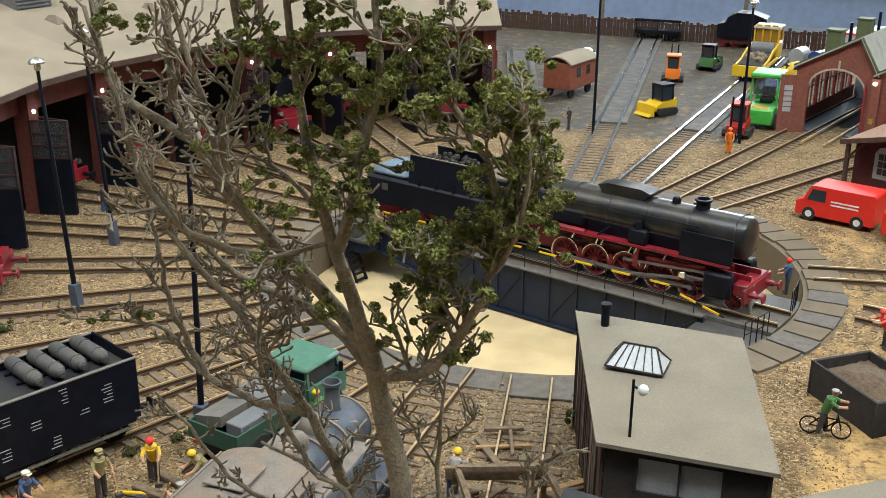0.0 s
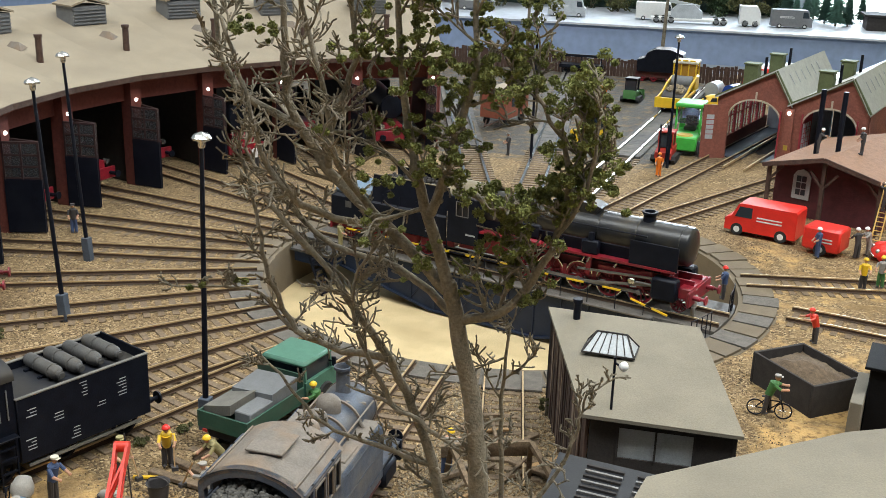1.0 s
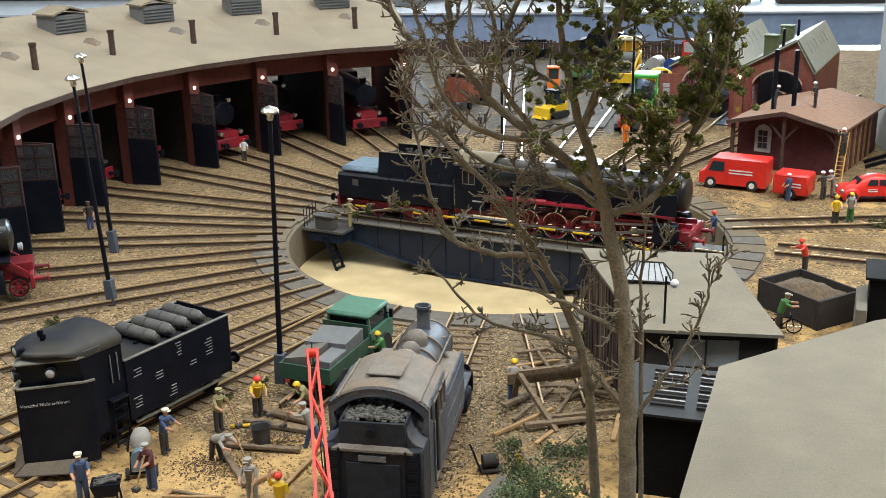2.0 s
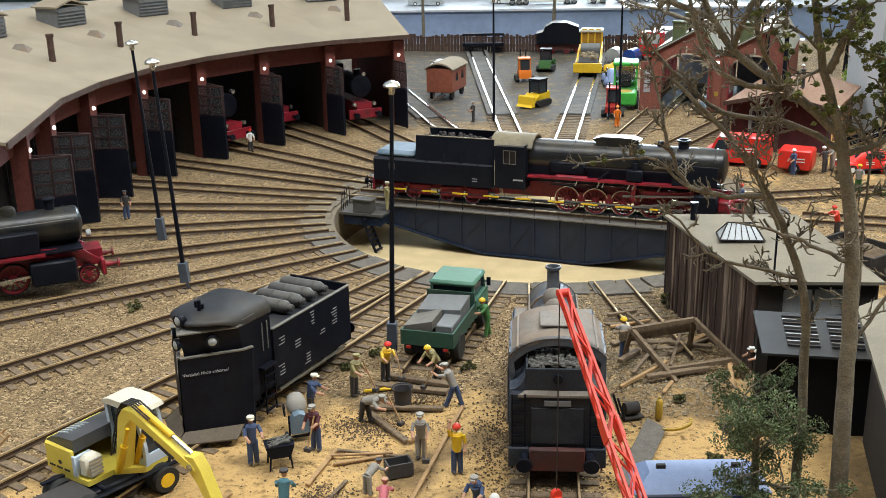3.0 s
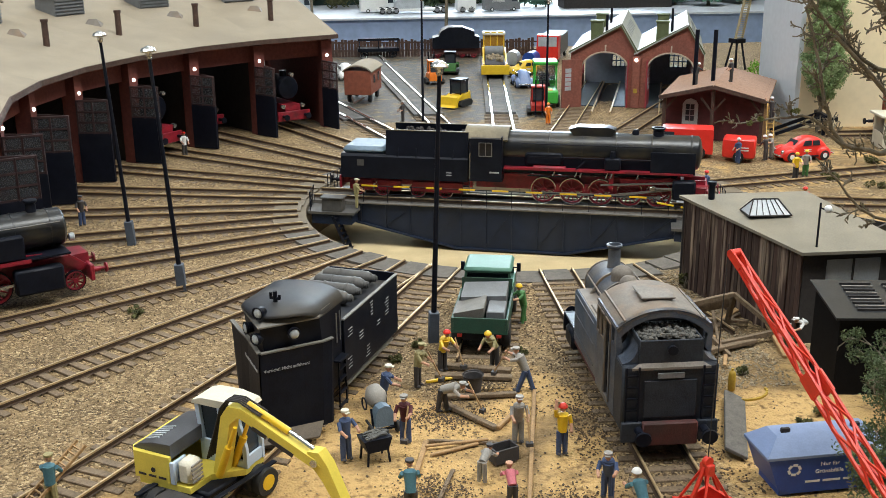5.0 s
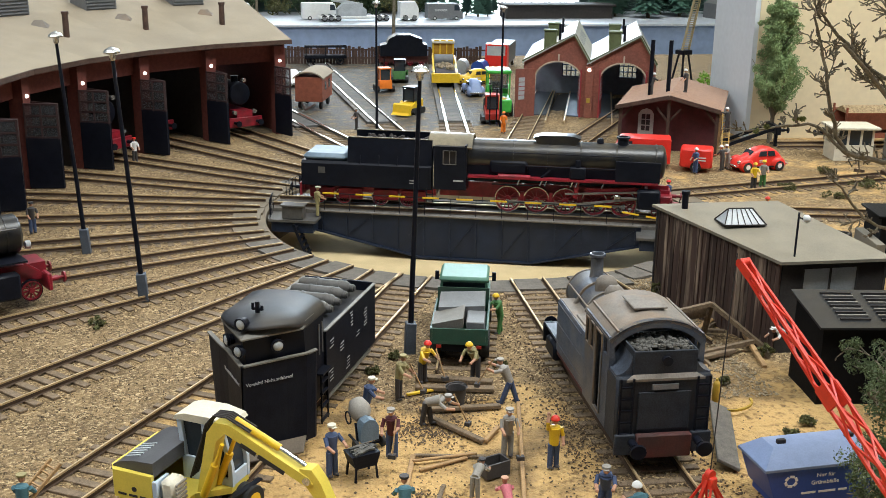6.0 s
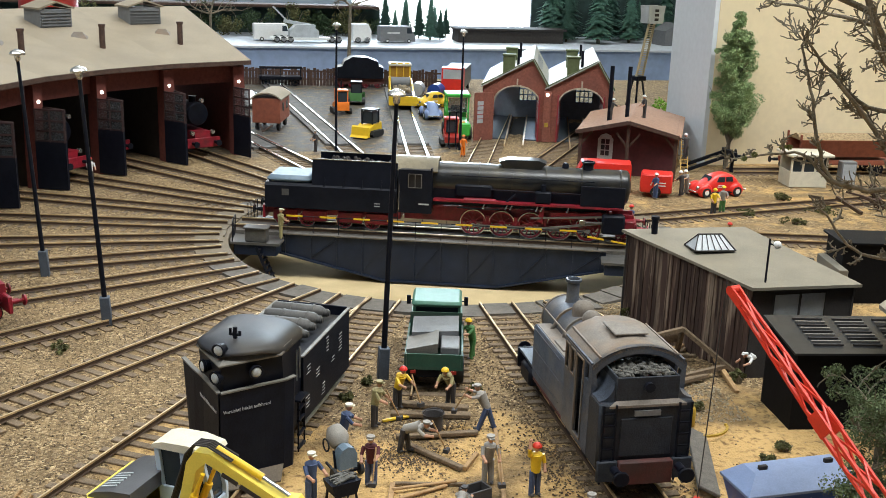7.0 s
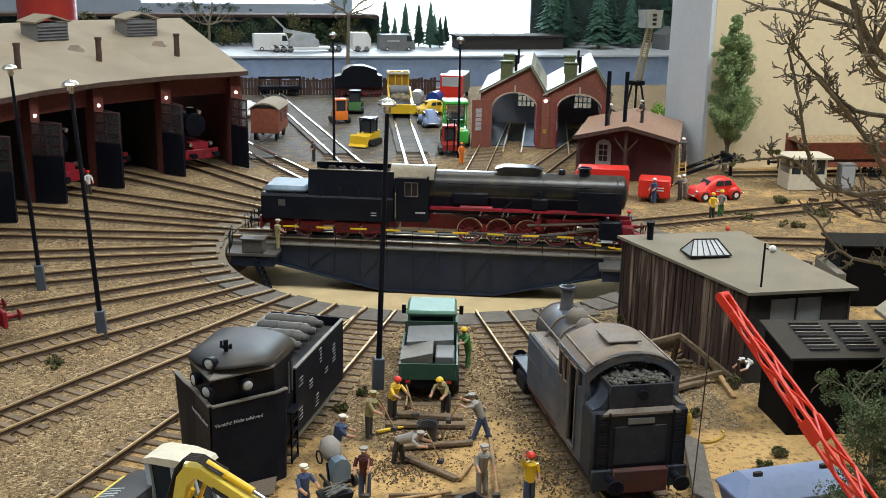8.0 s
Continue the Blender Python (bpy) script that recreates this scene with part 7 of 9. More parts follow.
def wooden_ladder(p, q, w, label, cat="ladder", material=WOOD, n=14):
    r = root("ladder", p[0], p[1], p[2], 0, label, cat)
    p, q = Vector((0, 0, 0)), Vector(q) - Vector(p)
    side = Vector((q.y, -q.x, 0)).normalized() * w / 2 if q.xy.length > 0.1 else Vector((w / 2, 0, 0))
    for s in (-1, 1):
        bm = B()
        bar(bm, p + side * s, q + side * s, 0.7, 0.9)
        part("stile", bm, material, r, smooth=False)
    for k in range(1, n):
        bm = B()
        c = p.lerp(q, k / n)
        bar(bm, c - side, c + side, 0.5, 0.5)
        part("rung", bm, material, r, smooth=False)


wooden_ladder((401, 1092, 0), (408, 1112, 36), 5, "yellow wooden ladder leaning on the hut roof", material=LADDER_WOOD)


def poplar():
    r = root("poplar_tree", 473, 1166, 0, 0, "slender grey-green poplar before the beige wall", "tree")
    rnd = random.Random(12)
    bm = B()
    cyl(bm, (0, 0, -1), (1, 0, 40), 1.9, 1.4, 10)
    cyl(bm, (1, 0, 40), (0, 0, 118), 1.4, 0.3, 8)
    part("trunk", bm, BARK, r)
    tips = []
    for k in range(60):
        z0 = rnd.uniform(18, 98)
        t = rnd.uniform(0, 2 * math.pi)
        ln = rnd.uniform(13, 25) * (1.0 - 0.6 * z0 / 120)
        tip = Vector((math.cos(t) * ln * 0.98, math.sin(t) * ln * 0.98, z0 + ln * 1.5))
        tips.append((Vector((0.5, 0, z0)), tip))
    bm = B()
    for a, b in tips:
        cyl(bm, a, b, 0.55, 0.15, 5)
    tagged(part("brushwood", bm, BARK, r), kind="stuff")
    spire = []
    for _ in range(80):
        z = rnd.uniform(82, 127)
        w = (130 - z) * 0.13 + 0.6
        spire.append((Vector((rnd.gauss(0, w), rnd.gauss(0, w), z)), rnd.uniform(2.2, 3.8)))
    leaf_cloud("crown", r, LEAF_POPLAR, spire + [(a.lerp(b, rnd.uniform(0.3, 1.05)), rnd.uniform(3.5, 6.5)) for a, b in tips for _ in range(4)] + [(Vector((rnd.gauss(0, 2.2), rnd.gauss(0, 2.2), rnd.uniform(30, 100))), rnd.uniform(2.6, 4.2)) for _ in range(30)], 190, 0.85, 21)


def leaf_cloud(name, parent, material, clumps, per, size, seed, label=""):
    """Clumps of many small ragged flakes."""
    rnd = np.random.RandomState(seed)
    c = np.array([tuple(p) for p, _ in clumps])
    rad = np.array([q for _, q in clumps])
    n = len(c) * per
    d = rnd.normal(size=(n, 3))
    d /= np.linalg.norm(d, axis=1)[:, None]
    pos = np.repeat(c, per, 0) + d * (np.repeat(rad, per) * rnd.uniform(0.25, 1, n) ** 0.6)[:, None] * np.array([1, 1, 0.85])
    u = rnd.normal(size=(n, 3))
    u /= np.linalg.norm(u, axis=1)[:, None]
    w = np.cross(u, rnd.normal(size=(n, 3)))
    w /= np.linalg.norm(w, axis=1)[:, None]
    s = size * rnd.uniform(0.5, 1.2, n)[:, None]
    v = np.stack([pos - u * s, pos + w * s * 0.55, pos + u * s, pos - w * s * 0.55], 1).reshape(-1, 3) * MM
    f = np.arange(4 * n).reshape(-1, 4)
    me = bpy.data.meshes.new(name)
    me.from_pydata(v.tolist(), [], f.tolist())
    me.materials.append(material)
    ob = new(name, me)
    ob.parent = parent
    return tagged(ob, label, kind="stuff")


poplar()


def bush(x, y, z, w, h, material, label, seed=1, n=26):
    rnd = random.Random(seed)
    r = root("bush", x, y, z, 0, label, "bush")
    bm = B()
    for k in range(7):
        t = rnd.uniform(0, 6.28)
        cyl(bm, (0, 0, -1), (math.cos(t) * w * 0.5, math.sin(t) * w * 0.5, h * 0.7), 0.6, 0.2, 5)
    tagged(part("brushwood", bm, BARK, r), kind="stuff")
    cl = [(Vector((rnd.gauss(0, w * 0.36), rnd.gauss(0, w * 0.36), rnd.uniform(0.2, 0.9) * h)), rnd.uniform(0.18, 0.32) * w) for _ in range(n)]
    leaf_cloud("foliage", r, material, cl, 70, max(0.7, w * 0.06), seed + 50)


bush(505, 1330, 0, 34, 30, LEAF_BRIGHT, "bright fresh green bush behind the hut", 3)
for k, (x, y, w, h) in enumerate(((249, 675, 5, 2.5), (238, 668, 4, 2), (233, 712, 4, 2.5), (262, 735, 4, 6), (243, 812, 4, 9), (99, 742, 4, 2), (110, 757, 4, 1.5), (40, 700, 3, 1.2), (150, 742, 4, 1.6), (-14, 812, 5, 1.5))):
    bush(x, y, 0, w, h, LEAF, "small dark green weed on the ground", 80 + k, 10)
bush(410, 1012, 0, 7, 3, LEAF, "low green tuft beside the rails", 4, 12)
bush(432, 985, 0, 9, 3, LEAF, "low green tuft beside the rails", 5, 12)
bush(462, 1052, 0, 9, 4, LEAF, "low green tuft beside the rails", 6, 12)
bush(470, 1010, 0, 12, 4, LEAF, "low green tuft beside the rails", 7, 12)


def booth():
    r = root("signal_booth", 506, 1102, 0, -8, "small cream booth with windows and flat roof", "booth")
    bm = B()
    for q in ((-15, 15, -11, -9.8, 0, 12), (-15, 15, 9.8, 11, 0, 26), (-15, -13.8, -9.7, 9.7, 0, 12), (13.8, 15, -9.7, 9.7, 0, 12)):
        box(bm, *q)
    part("wall", bm, CREAM, r, smooth=False)
    for px, py in ((-14, -10.4), (-5, -10.4), (5, -10.4), (14, -10.4), (-14, 10), (14, 10)):
        bm = B()
        bar(bm, (px, py, 12), (px, py, 24), 1.5, 1.2)
        part("mullion", bm, CREAM, r, smooth=False)
    bm = B()
    box(bm, -13.5, 13.5, -10, -9.7, 12, 24)
    part("pane", bm, GLASS_DARK, r, smooth=False)
    bm = B()
    box(bm, -18, 18, -14, 14, 24, 26, 0.4)
    part("roof", bm, CREAM, r)
    # hopper wagon on the siding behind
    h = root("hopper_wagon", 560, 1140, 0, -5, "rusty red hopper wagon on the siding", "wagon")
    bm = B()
    quad = [(-45, -14), (45, -14), (45, 14), (-45, 14)]
    prism(bm, [(-14, 30), (-10, 16), (10, 16), (14, 30), (13, 30), (9, 17), (-9, 17), (-13, 30)], -40, 40, "x")
    part("hopper", bm, RUST_BODY, h)
    bm = B()
    prism(bm, [(-12, 29), (12, 29), (0, 34)], -39, 39, "x")
    tagged(part("load", bm, STONE, h), "pale ore load")
    bm = B()
    box(bm, -48, 48, -10, 10, 9, 13)
    for q in (-40, 40):
        bar(bm, (q, -12, 12), (q, -12, 34), 1.4, 1.4)
        bar(bm, (q, 12, 12), (q, 12, 34), 1.4, 1.4)
    part("frame", bm, RUST_BODY, h, smooth=False)
    buffers(h, -48, -1, 10)
    for q in (-30, 30):
        for s in (-1, 1):
            bm = B()
            wheel(bm, q, 5.5, 5.5, s * 8.8)
            part("wheel", bm, BLACK, h)
    g = root("grey_cabinet", 535, 1088, 0, -8, "grey metal lineside cabinet", "cabinet")
    bm = B()
    box(bm, -6, 6, -4, 4, 0, 21, 0.5)
    part("body", bm, GREY, g)
    bm = B()
    box(bm, -5, 5, -4.4, -4, 2, 19)
    part("door", bm, PANE_MILKY, g, smooth=False)
    # buffer stop under the poplar
    t = root("buffer_stop", 472, 1160, 0, -8, "black steel buffer stop with raking struts", "buffer stop")
    for s in (-1, 1):
        bm = B()
        bar(bm, (-38, s * 8, 1), (0, s * 8, 15), 2, 2.6)
        part("strut", bm, BLACK, t, smooth=False)
        bm = B()
        bar(bm, (0, s * 8, 0), (0, s * 8, 17), 2.4, 2.4)
        part("post", bm, BLACK, t, smooth=False)
    bm = B()
    box(bm, -2, 2, -14, 14, 10, 17, 0.4)
    part("beam", bm, BLACK, t)
    buffers(t, 2, 1, 13.5)


booth()
track(470, 1152, -5, 0, 420, "joined")


def scrap():
    """Rusty bogies and beams lying by the right-hand rails."""
    rnd = random.Random(17)
    for k in range(16):
        x, y = rnd.uniform(478, 590), rnd.uniform(1000, 1062)
        bm = B()
        ln = rnd.uniform(8, 26)
        t = rnd.uniform(0, math.pi)
        c, s = math.cos(t) * ln / 2, math.sin(t) * ln / 2
        bar(bm, (-c, -s, 1), (c, s, rnd.uniform(1, 9)), rnd.uniform(1, 2.4), rnd.uniform(1, 2.4))
        if k % 3 == 0:
            wheel(bm, 0, 4, 4, 0)
        place(part("scrap_iron", bm, RUST if k % 2 else WOOD_FENCE), x, y, 0.3, rnd.uniform(0, 180), "rusty scrap iron lying on the gravel", "scrap", "scrap heap")


scrap()


def coal_bin():
    r = root("coal_bin", 347, 866, 0, 38.4, "dark board bin heaped with grey ash", "bunker")
    r.scale = (0.74, 1.0, 0.93)
    for q in ((-19, 19, -19, -17.5, -1, 15), (-19, 19, 17.5, 19, -1, 15), (-19, -17.5, -17.4, 17.4, -1, 15), (17.5, 19, -17.4, 17.4, -1, 15)):
        bm = B()
        box(bm, *q, 0.2)
        part("side", bm, DARK, r)
    bm = B()
    n = 16
    g = [[bm.verts.new((-17.3 + 34.6 * i / n, -17.3 + 34.6 * j / n, 11 + 5 * math.sin(math.pi * i / n) * math.sin(math.pi * j / n) + 1.4 * noise.noise((i * 0.6, j * 0.6, 2)))) for i in range(n + 1)] for j in range(n + 1)]
    for j in range(n):
        for i in range(n):
            bm.faces.new((g[j][i], g[j][i + 1], g[j + 1][i + 1], g[j + 1][i]))
    tagged(part("ash", bm, STONE_DARK, r, "heaped grey ash"), kind="stuff")


coal_bin()


def black_shed():
    r = root("black_shed", 372, 826, 0, -12, "plain black painted shed beside the hut", "shed")
    bm = B()
    box(bm, -7, 220, 0, 24, -1, 31, 0.4)
    part("wall", bm, PITCH, r)
    bm = B()
    box(bm, -9, 222, -1.5, 26, 31, 32.2, 0.2)
    part("roof", bm, PITCH, r)
    bm = B()
    box(bm, -12, -7.2, -10, 22, -1, 20, 0.3)
    part("concrete_side", bm, ROOF_GREY, r, "grey concrete side wall")


black_shed()


# ---- the second layout across the aisle, seen small and far ----


def low_loader():
    r = root("low_loader", 270, 2430, -10, 4, "white crane truck and low-loader on the far layout", "truck")
    bm = B()
    box(bm, -95, 40, -14, 14, 5, 10, 1)
    part("trailer_bed", bm, WHITE, r)
    bm = B()
    prism(bm, [(60, 4), (96, 4), (96, 24), (90, 36), (60, 36)], -14, 14, "y")
    part("tractor_cab", bm, WHITE, r)
    bm = B()
    prism(bm, [(-60, 10), (-5, 10), (-5, 22), (-20, 34), (-48, 34), (-60, 22)], -13, 13, "y")
    part("crane_house", bm, PANE_MILKY, r)
    bm = B()
    bar(bm, (-10, 0, 30), (-70, 0, 40), 5, 6)
    bar(bm, (-62, 0, 38), (-90, 0, 66), 3, 3)
    part("crane_jib", bm, PANE_MILKY, r, smooth=False)
    for q in (-85, -72, -59, 20, 33, 70, 88):
        for s in (-1, 1):
            wheel_part(r, q, s * 12, 6, 6, 4, GREY)


low_loader()
for x, y, p, lab in ((420, 2450, GREY, "grey van on the far layout"), (180, 2460, WHITE, "white lorry on the far layout"), (20, 2440, PANE_MILKY, "pale van on the far layout"), (-160, 2470, GREY, "grey lorry on the far layout"), (-330, 2440, WHITE, "white van on the far layout")):
    v = box_vehicle("far_van", x, y, 5, p, lab, "van", 70, 26, 32)
    v.location.z = -0.010


def conifer(x, y, h, seed, material=FIR):
    """A pointed fir of ragged whorls."""
    rnd = random.Random(seed)
    r = root("fir_tree", x, y, -10, 0, "dark blue-green fir on the far layout", "tree", "firs on the far layout")
    bm = B()
    cyl(bm, (0, 0, 0), (0, 0, h * 0.96), h * 0.025, 0.4, 6)
    part("trunk", bm, BARK, r)
    v, f = [], []
    n = 25
    for k in range(n):
        z = h * (0.08 + 0.9 * k / n)
        rad = h * 0.25 * (1 - k / n) ** 0.9 + 0.8
        m = 20
        for j in range(m):
            t = 2 * math.pi * (j + rnd.random()) / m
            q = rad * rnd.uniform(0.6, 1.15)
            w = 0.2 * q + 0.6
            c, s = math.cos(t), math.sin(t)
            i = len(v)
            v += [(0, 0, z + 0.06 * h), (c * q * 0.55 - s * w, s * q * 0.55 + c * w, z + 0.012 * h), (c * q, s * q, z - 0.02 * h), (c * q * 0.55 + s * w, s * q * 0.55 - c * w, z + 0.012 * h)]
            f.append((i, i + 1, i + 2, i + 3))
    me = bpy.data.meshes.new("crown")
    me.from_pydata([(a * MM, b * MM, c * MM) for a, b, c in v], [], f)
    me.materials.append(material)
    o = new("crown", me)
    o.parent = r
    tagged(o, kind="stuff")


rnd = random.Random(44)
for k in range(9):
    conifer(420 + k * 17 + rnd.uniform(-7, 7), 2570 + rnd.uniform(-60, 60), rnd.uniform(60, 100), 100 + k, FIR_PALE if k % 2 else FIR)
for k in range(26):
    conifer(775 + k * 26 + rnd.uniform(-12, 12), 2560 + rnd.uniform(-80, 80), rnd.uniform(80, 190), 200 + k, FIR_PALE if k % 3 == 0 else FIR)
for k in range(16):
    bush(-520 + k * 62 + rnd.uniform(-15, 15), 2600 + rnd.uniform(-40, 40), -10, rnd.uniform(40, 70), rnd.uniform(30, 70), LEAF_DARK if k % 2 else LEAF, "green scenery bush on the far layout", 300 + k, 16)


def far_buildings():
    bm = B()
    box(bm, -110, 110, -30, 30, 0, 24, 1)
    box(bm, -116, 116, -34, 34, 24, 28, 0.6)
    place(part("dark_platform_roof", bm, DARK), 660, 2500, -10, 0, "long dark platform roof on the far layout", "shelter")
    bm = B()
    box(bm, -1400, 410, 2600, 2664, 44, 50, 1)
    tagged(part("timber_shelf", bm, WOOD_FENCE), "brown timber shelf above the painted scenery", "shelf")
    bm = B()
    prism(bm, [(-30, 0), (30, 0), (30, 30), (0, 46), (-30, 30)], -24, 24, "y")
    place(part("far_house", bm, GREY), 1010, 2480, -10, 10, "small grey house on the far layout", "house")
    bm = B()
    cyl(bm, (0, 0, -10), (0, 0, 260), 38, 38, 28)
    place(part("red_silo", bm, RED_DARK), -150, 1900, 0, 0, "tall round red silo behind the roundhouse", "silo")


far_buildings()
# ---- foreground ----


def platform_roof():
    r = root("loading_shelter", 0, 0, 0, 0, "low shelter with a large plain grey felt roof", "shelter")
    bm = B()
    quad_slab(bm, [(288, 688, 49), (262, 560, 49), (420, 560, 52), (420, 765, 52), (345, 733, 49)], 1.5)
    part("roof", bm, ROOF_GREY, r, "plain grey felt roof", smooth=False)
    bm = B()
    quad_slab(bm, [(293, 682, 47), (270, 566, 47), (414, 566, 47), (414, 745, 47), (345, 722, 47)], 48)
    part("wall", bm, DARK, r, smooth=False)


platform_roof()


def vent_box():
    r = root("vented_box", 0, 0, 0, 0, "low black shed with louvred sheet metal roof", "shed")
    A, Bq, C, D = Vector((260, 719, 35.5)), Vector((257, 689, 31)), Vector((312, 681, 31)), Vector((318, 709, 35.5))
    bm = B()
    quad_slab(bm, [A, Bq, C, D], 0.9)
    part("roof", bm, SHEET_BLACK, r, "satin black sheet roof", smooth=False)
    bm = B()
    quad_slab(bm, [(262, 717, 34), (259.5, 691, 30), (310, 683.5, 30), (316, 707, 34)], 35)
    part("body", bm, PITCH, r, smooth=False)
    for g in range(3):
        for k in range(9):
            u0, u1 = 0.17 + g * 0.27, 0.17 + g * 0.27 + 0.2
            v = 0.12 + k * 0.085
            p = A.lerp(D, u0).lerp(Bq.lerp(C, u0), v) + Vector((0, 0, 0.35))
            q = A.lerp(D, u1).lerp(Bq.lerp(C, u1), v) + Vector((0, 0, 0.35))
            bm = B()
            bar(bm, p, q, 0.9, 0.7)
            part("louvre", bm, SHEET_LIGHT if k % 2 else DARK, r, smooth=False)


vent_box()


def crane():
    """Red lattice boom leaning in from the lower right, with hook rope and grab."""
    r = root("lattice_crane", 0, 0, 0, 0, "bright red plastic lattice crane boom with grab", "crane")
    tip, low = Vector((181, 599, 86)), Vector((214, 497, 10))
    d = (low - tip).normalized()
    u = d.cross(Vector((0, 0, 1))).normalized()
    w = u.cross(d).normalized()
    L = (low - tip).length

    def corner(s, h, v):
        hw = 0.95 + 1.05 * min(1, s / 50)
        return tip + d * s + u * (h * hw) + w * (v * hw * 0.8)

    for h in (-1, 1):
        for v in (-1, 1):
            for s, e in ((2, 40), (40, L)):
                bm = B()
                bar(bm, corner(s, h, v), corner(e, h, v), 0.72, 0.72)
                part("chord", bm, ORANGE_RED, r, smooth=False)
    n = 16
    for k in range(n):
        a, b = 2 + (L - 2) * k / n, 2 + (L - 2) * (k + 1) / n
        sgn = 1 if k % 2 else -1
        for v in (-1, 1):
            bm = B()
            bar(bm, corner(a, sgn, v), corner(b, -sgn, v), 0.5, 0.5)
            part("lacing_bar", bm, ORANGE_RED, r, smooth=False)
        for h in (-1, 1):
            bm = B()
            bar(bm, corner(a, h, sgn), corner(b, h, -sgn), 0.5, 0.5)
            part("lacing_bar", bm, ORANGE_RED, r, smooth=False)
    bm = B()
    for s, e in ((36, 42),):
        for h in (-1, 1):
            bar(bm, corner(s, h * 1.1, 0), corner(e, h * 1.1, 0), 0.7, 4.0)
    part("joint_plate", bm, ORANGE_RED, r, smooth=False)
    bm = B()
    c = tip
    bar(bm, c - u * 1.3 - d * 2.4, c - u * 1.1 + d * 3, 0.6, 2.4)
    bar(bm, c + u * 1.3 - d * 2.4, c + u * 1.1 + d * 3, 0.6, 2.4)
    cyl(bm, c - u * 1.6 - d * 1.8, c + u * 1.6 - d * 1.8, 1.2, 1.2, 14)
    part("head_sheave", bm, ORANGE_RED, r)
    bm = B()
    hook = Vector((180, 607, 23))
    cyl(bm, tip - d * 5, hook, 0.18, n=5)
    part("rope", bm, DARK, r)
    g = new("grab")
    g.parent = r
    g.matrix_basis = pose(180 * MM, 607 * MM, 0, 0, 0, 25) @ Matrix.Scale(0.8, 4)
    for s in (-1, 1):
        for q, e, z, w1 in ((0, 0, 26, 1.2), (2, 6, 24, 0.8), (-2, -6, 24, 0.8)):
            bm = B()
            bar(bm, (s * 1.2, q, z), (s * 6.5, e, z - 11), w1, w1)
            part("link", bm, ORANGE_RED, g)
    bm = B()
    box(bm, -1.6, 1.6, -2.5, 2.5, 23, 27.5, 0.4)
    cyl(bm, (0, -1, 28), (0, 1, 28), 2.0, 2.0, 12)
    part("crosshead", bm, ORANGE_RED, g)
    for s in (-1, 1):
        bm = B()
        prism(bm, [(s * 0.3, 3), (s * 5, 2), (s * 9, 6), (s * 9, 13), (s * 7.6, 13), (s * 7.4, 7), (s * 4.4, 3.6), (s * 0.3, 4.6)], -7.5, 7.5, "y")
        for yy in (-7.5, 6.7):
            prism(bm, [(s * 0.3, 3.2), (s * 5, 2.2), (s * 8.8, 6), (s * 8.8, 12.8), (s * 0.3, 11)], yy, yy + 0.8, "y")
        part("jaw", bm, ORANGE_RED, g)


crane()


def skip():
    r = root("waste_skip", 225, 631, 0, 3, "blue plastic waste skip with pale sloping lid and white lettering", "skip")
    r.scale = (0.97, 0.9, 0.88)
    bm = B()
    prism(bm, [(-21, 15), (21, 15), (17, 3), (13, 1), (-13, 1), (-17, 3)], -9, 9, "y")
    part("body", bm, BLUE, r)
    bm = B()
    lo, hi = [(-21.5, -9.6), (21.5, -9.6), (21.5, 9.6), (-21.5, 9.6)], [(-16, -3), (16, -3), (16, 5), (-16, 5)]
    a = [bm.verts.new((x, y, 14.6)) for x, y in lo]
    b = [bm.verts.new((x, y, 15.6)) for x, y in lo]
    c = [bm.verts.new((x, y, 20.5)) for x, y in hi]
    for u, w in ((a, b), (b, c)):
        for k in range(4):
            bm.faces.new((u[k], u[(k + 1) % 4], w[(k + 1) % 4], w[k]))
    bm.faces.new(c)
    bm.faces.new(a)
    lid = part("lid", bm, BLUE_PALE, r, "pale blue lid")
    for x in (-12, 12):
        bm = B()
        box(bm, x - 1.5, x + 1.5, -1, 0.5, 20.3, 22, 0.2)
        part("lid_lug", bm, DARK, lid)
        bm = B()
        for k in range(6):
            t = k * math.pi / 3
            bar(bm, (x + 2.0 * math.cos(t), -9.12, 10.2 + 2.0 * math.sin(t)), (x + 2.0 * math.cos(t + 0.8), -9.12, 10.2 + 2.0 * math.sin(t + 0.8)), 0.2, 0.9)
        part("recycling_mark", bm, WHITE, r, "white recycling mark", smooth=False)
    lettering("skip_text", "Nur für", 2.1, pose(0, -9.1 * MM, 11.0 * MM, 90, 0, 0), r, WHITE, "white lettering")
    lettering("skip_text", "Grünabfälle", 2.1, pose(0, -9.1 * MM, 8.2 * MM, 90, 0, 0), r, WHITE, "white lettering")
    for x0, x1 in ((-8, -3), (-2, 4), (5, 8)):
        bm = B()
        box(bm, x0, x1, -9.14, -9.04, 4.8, 5.6)
        part("small_print", bm, WHITE, r, "small white print as bars", smooth=False)
    for s in (-1, 1):
        bm = B()
        box(bm, s * 14 - 2, s * 14 + 2, -8, 8, -0.5, 3, 0.3)
        part("foot", bm, BLUE, r)


skip()


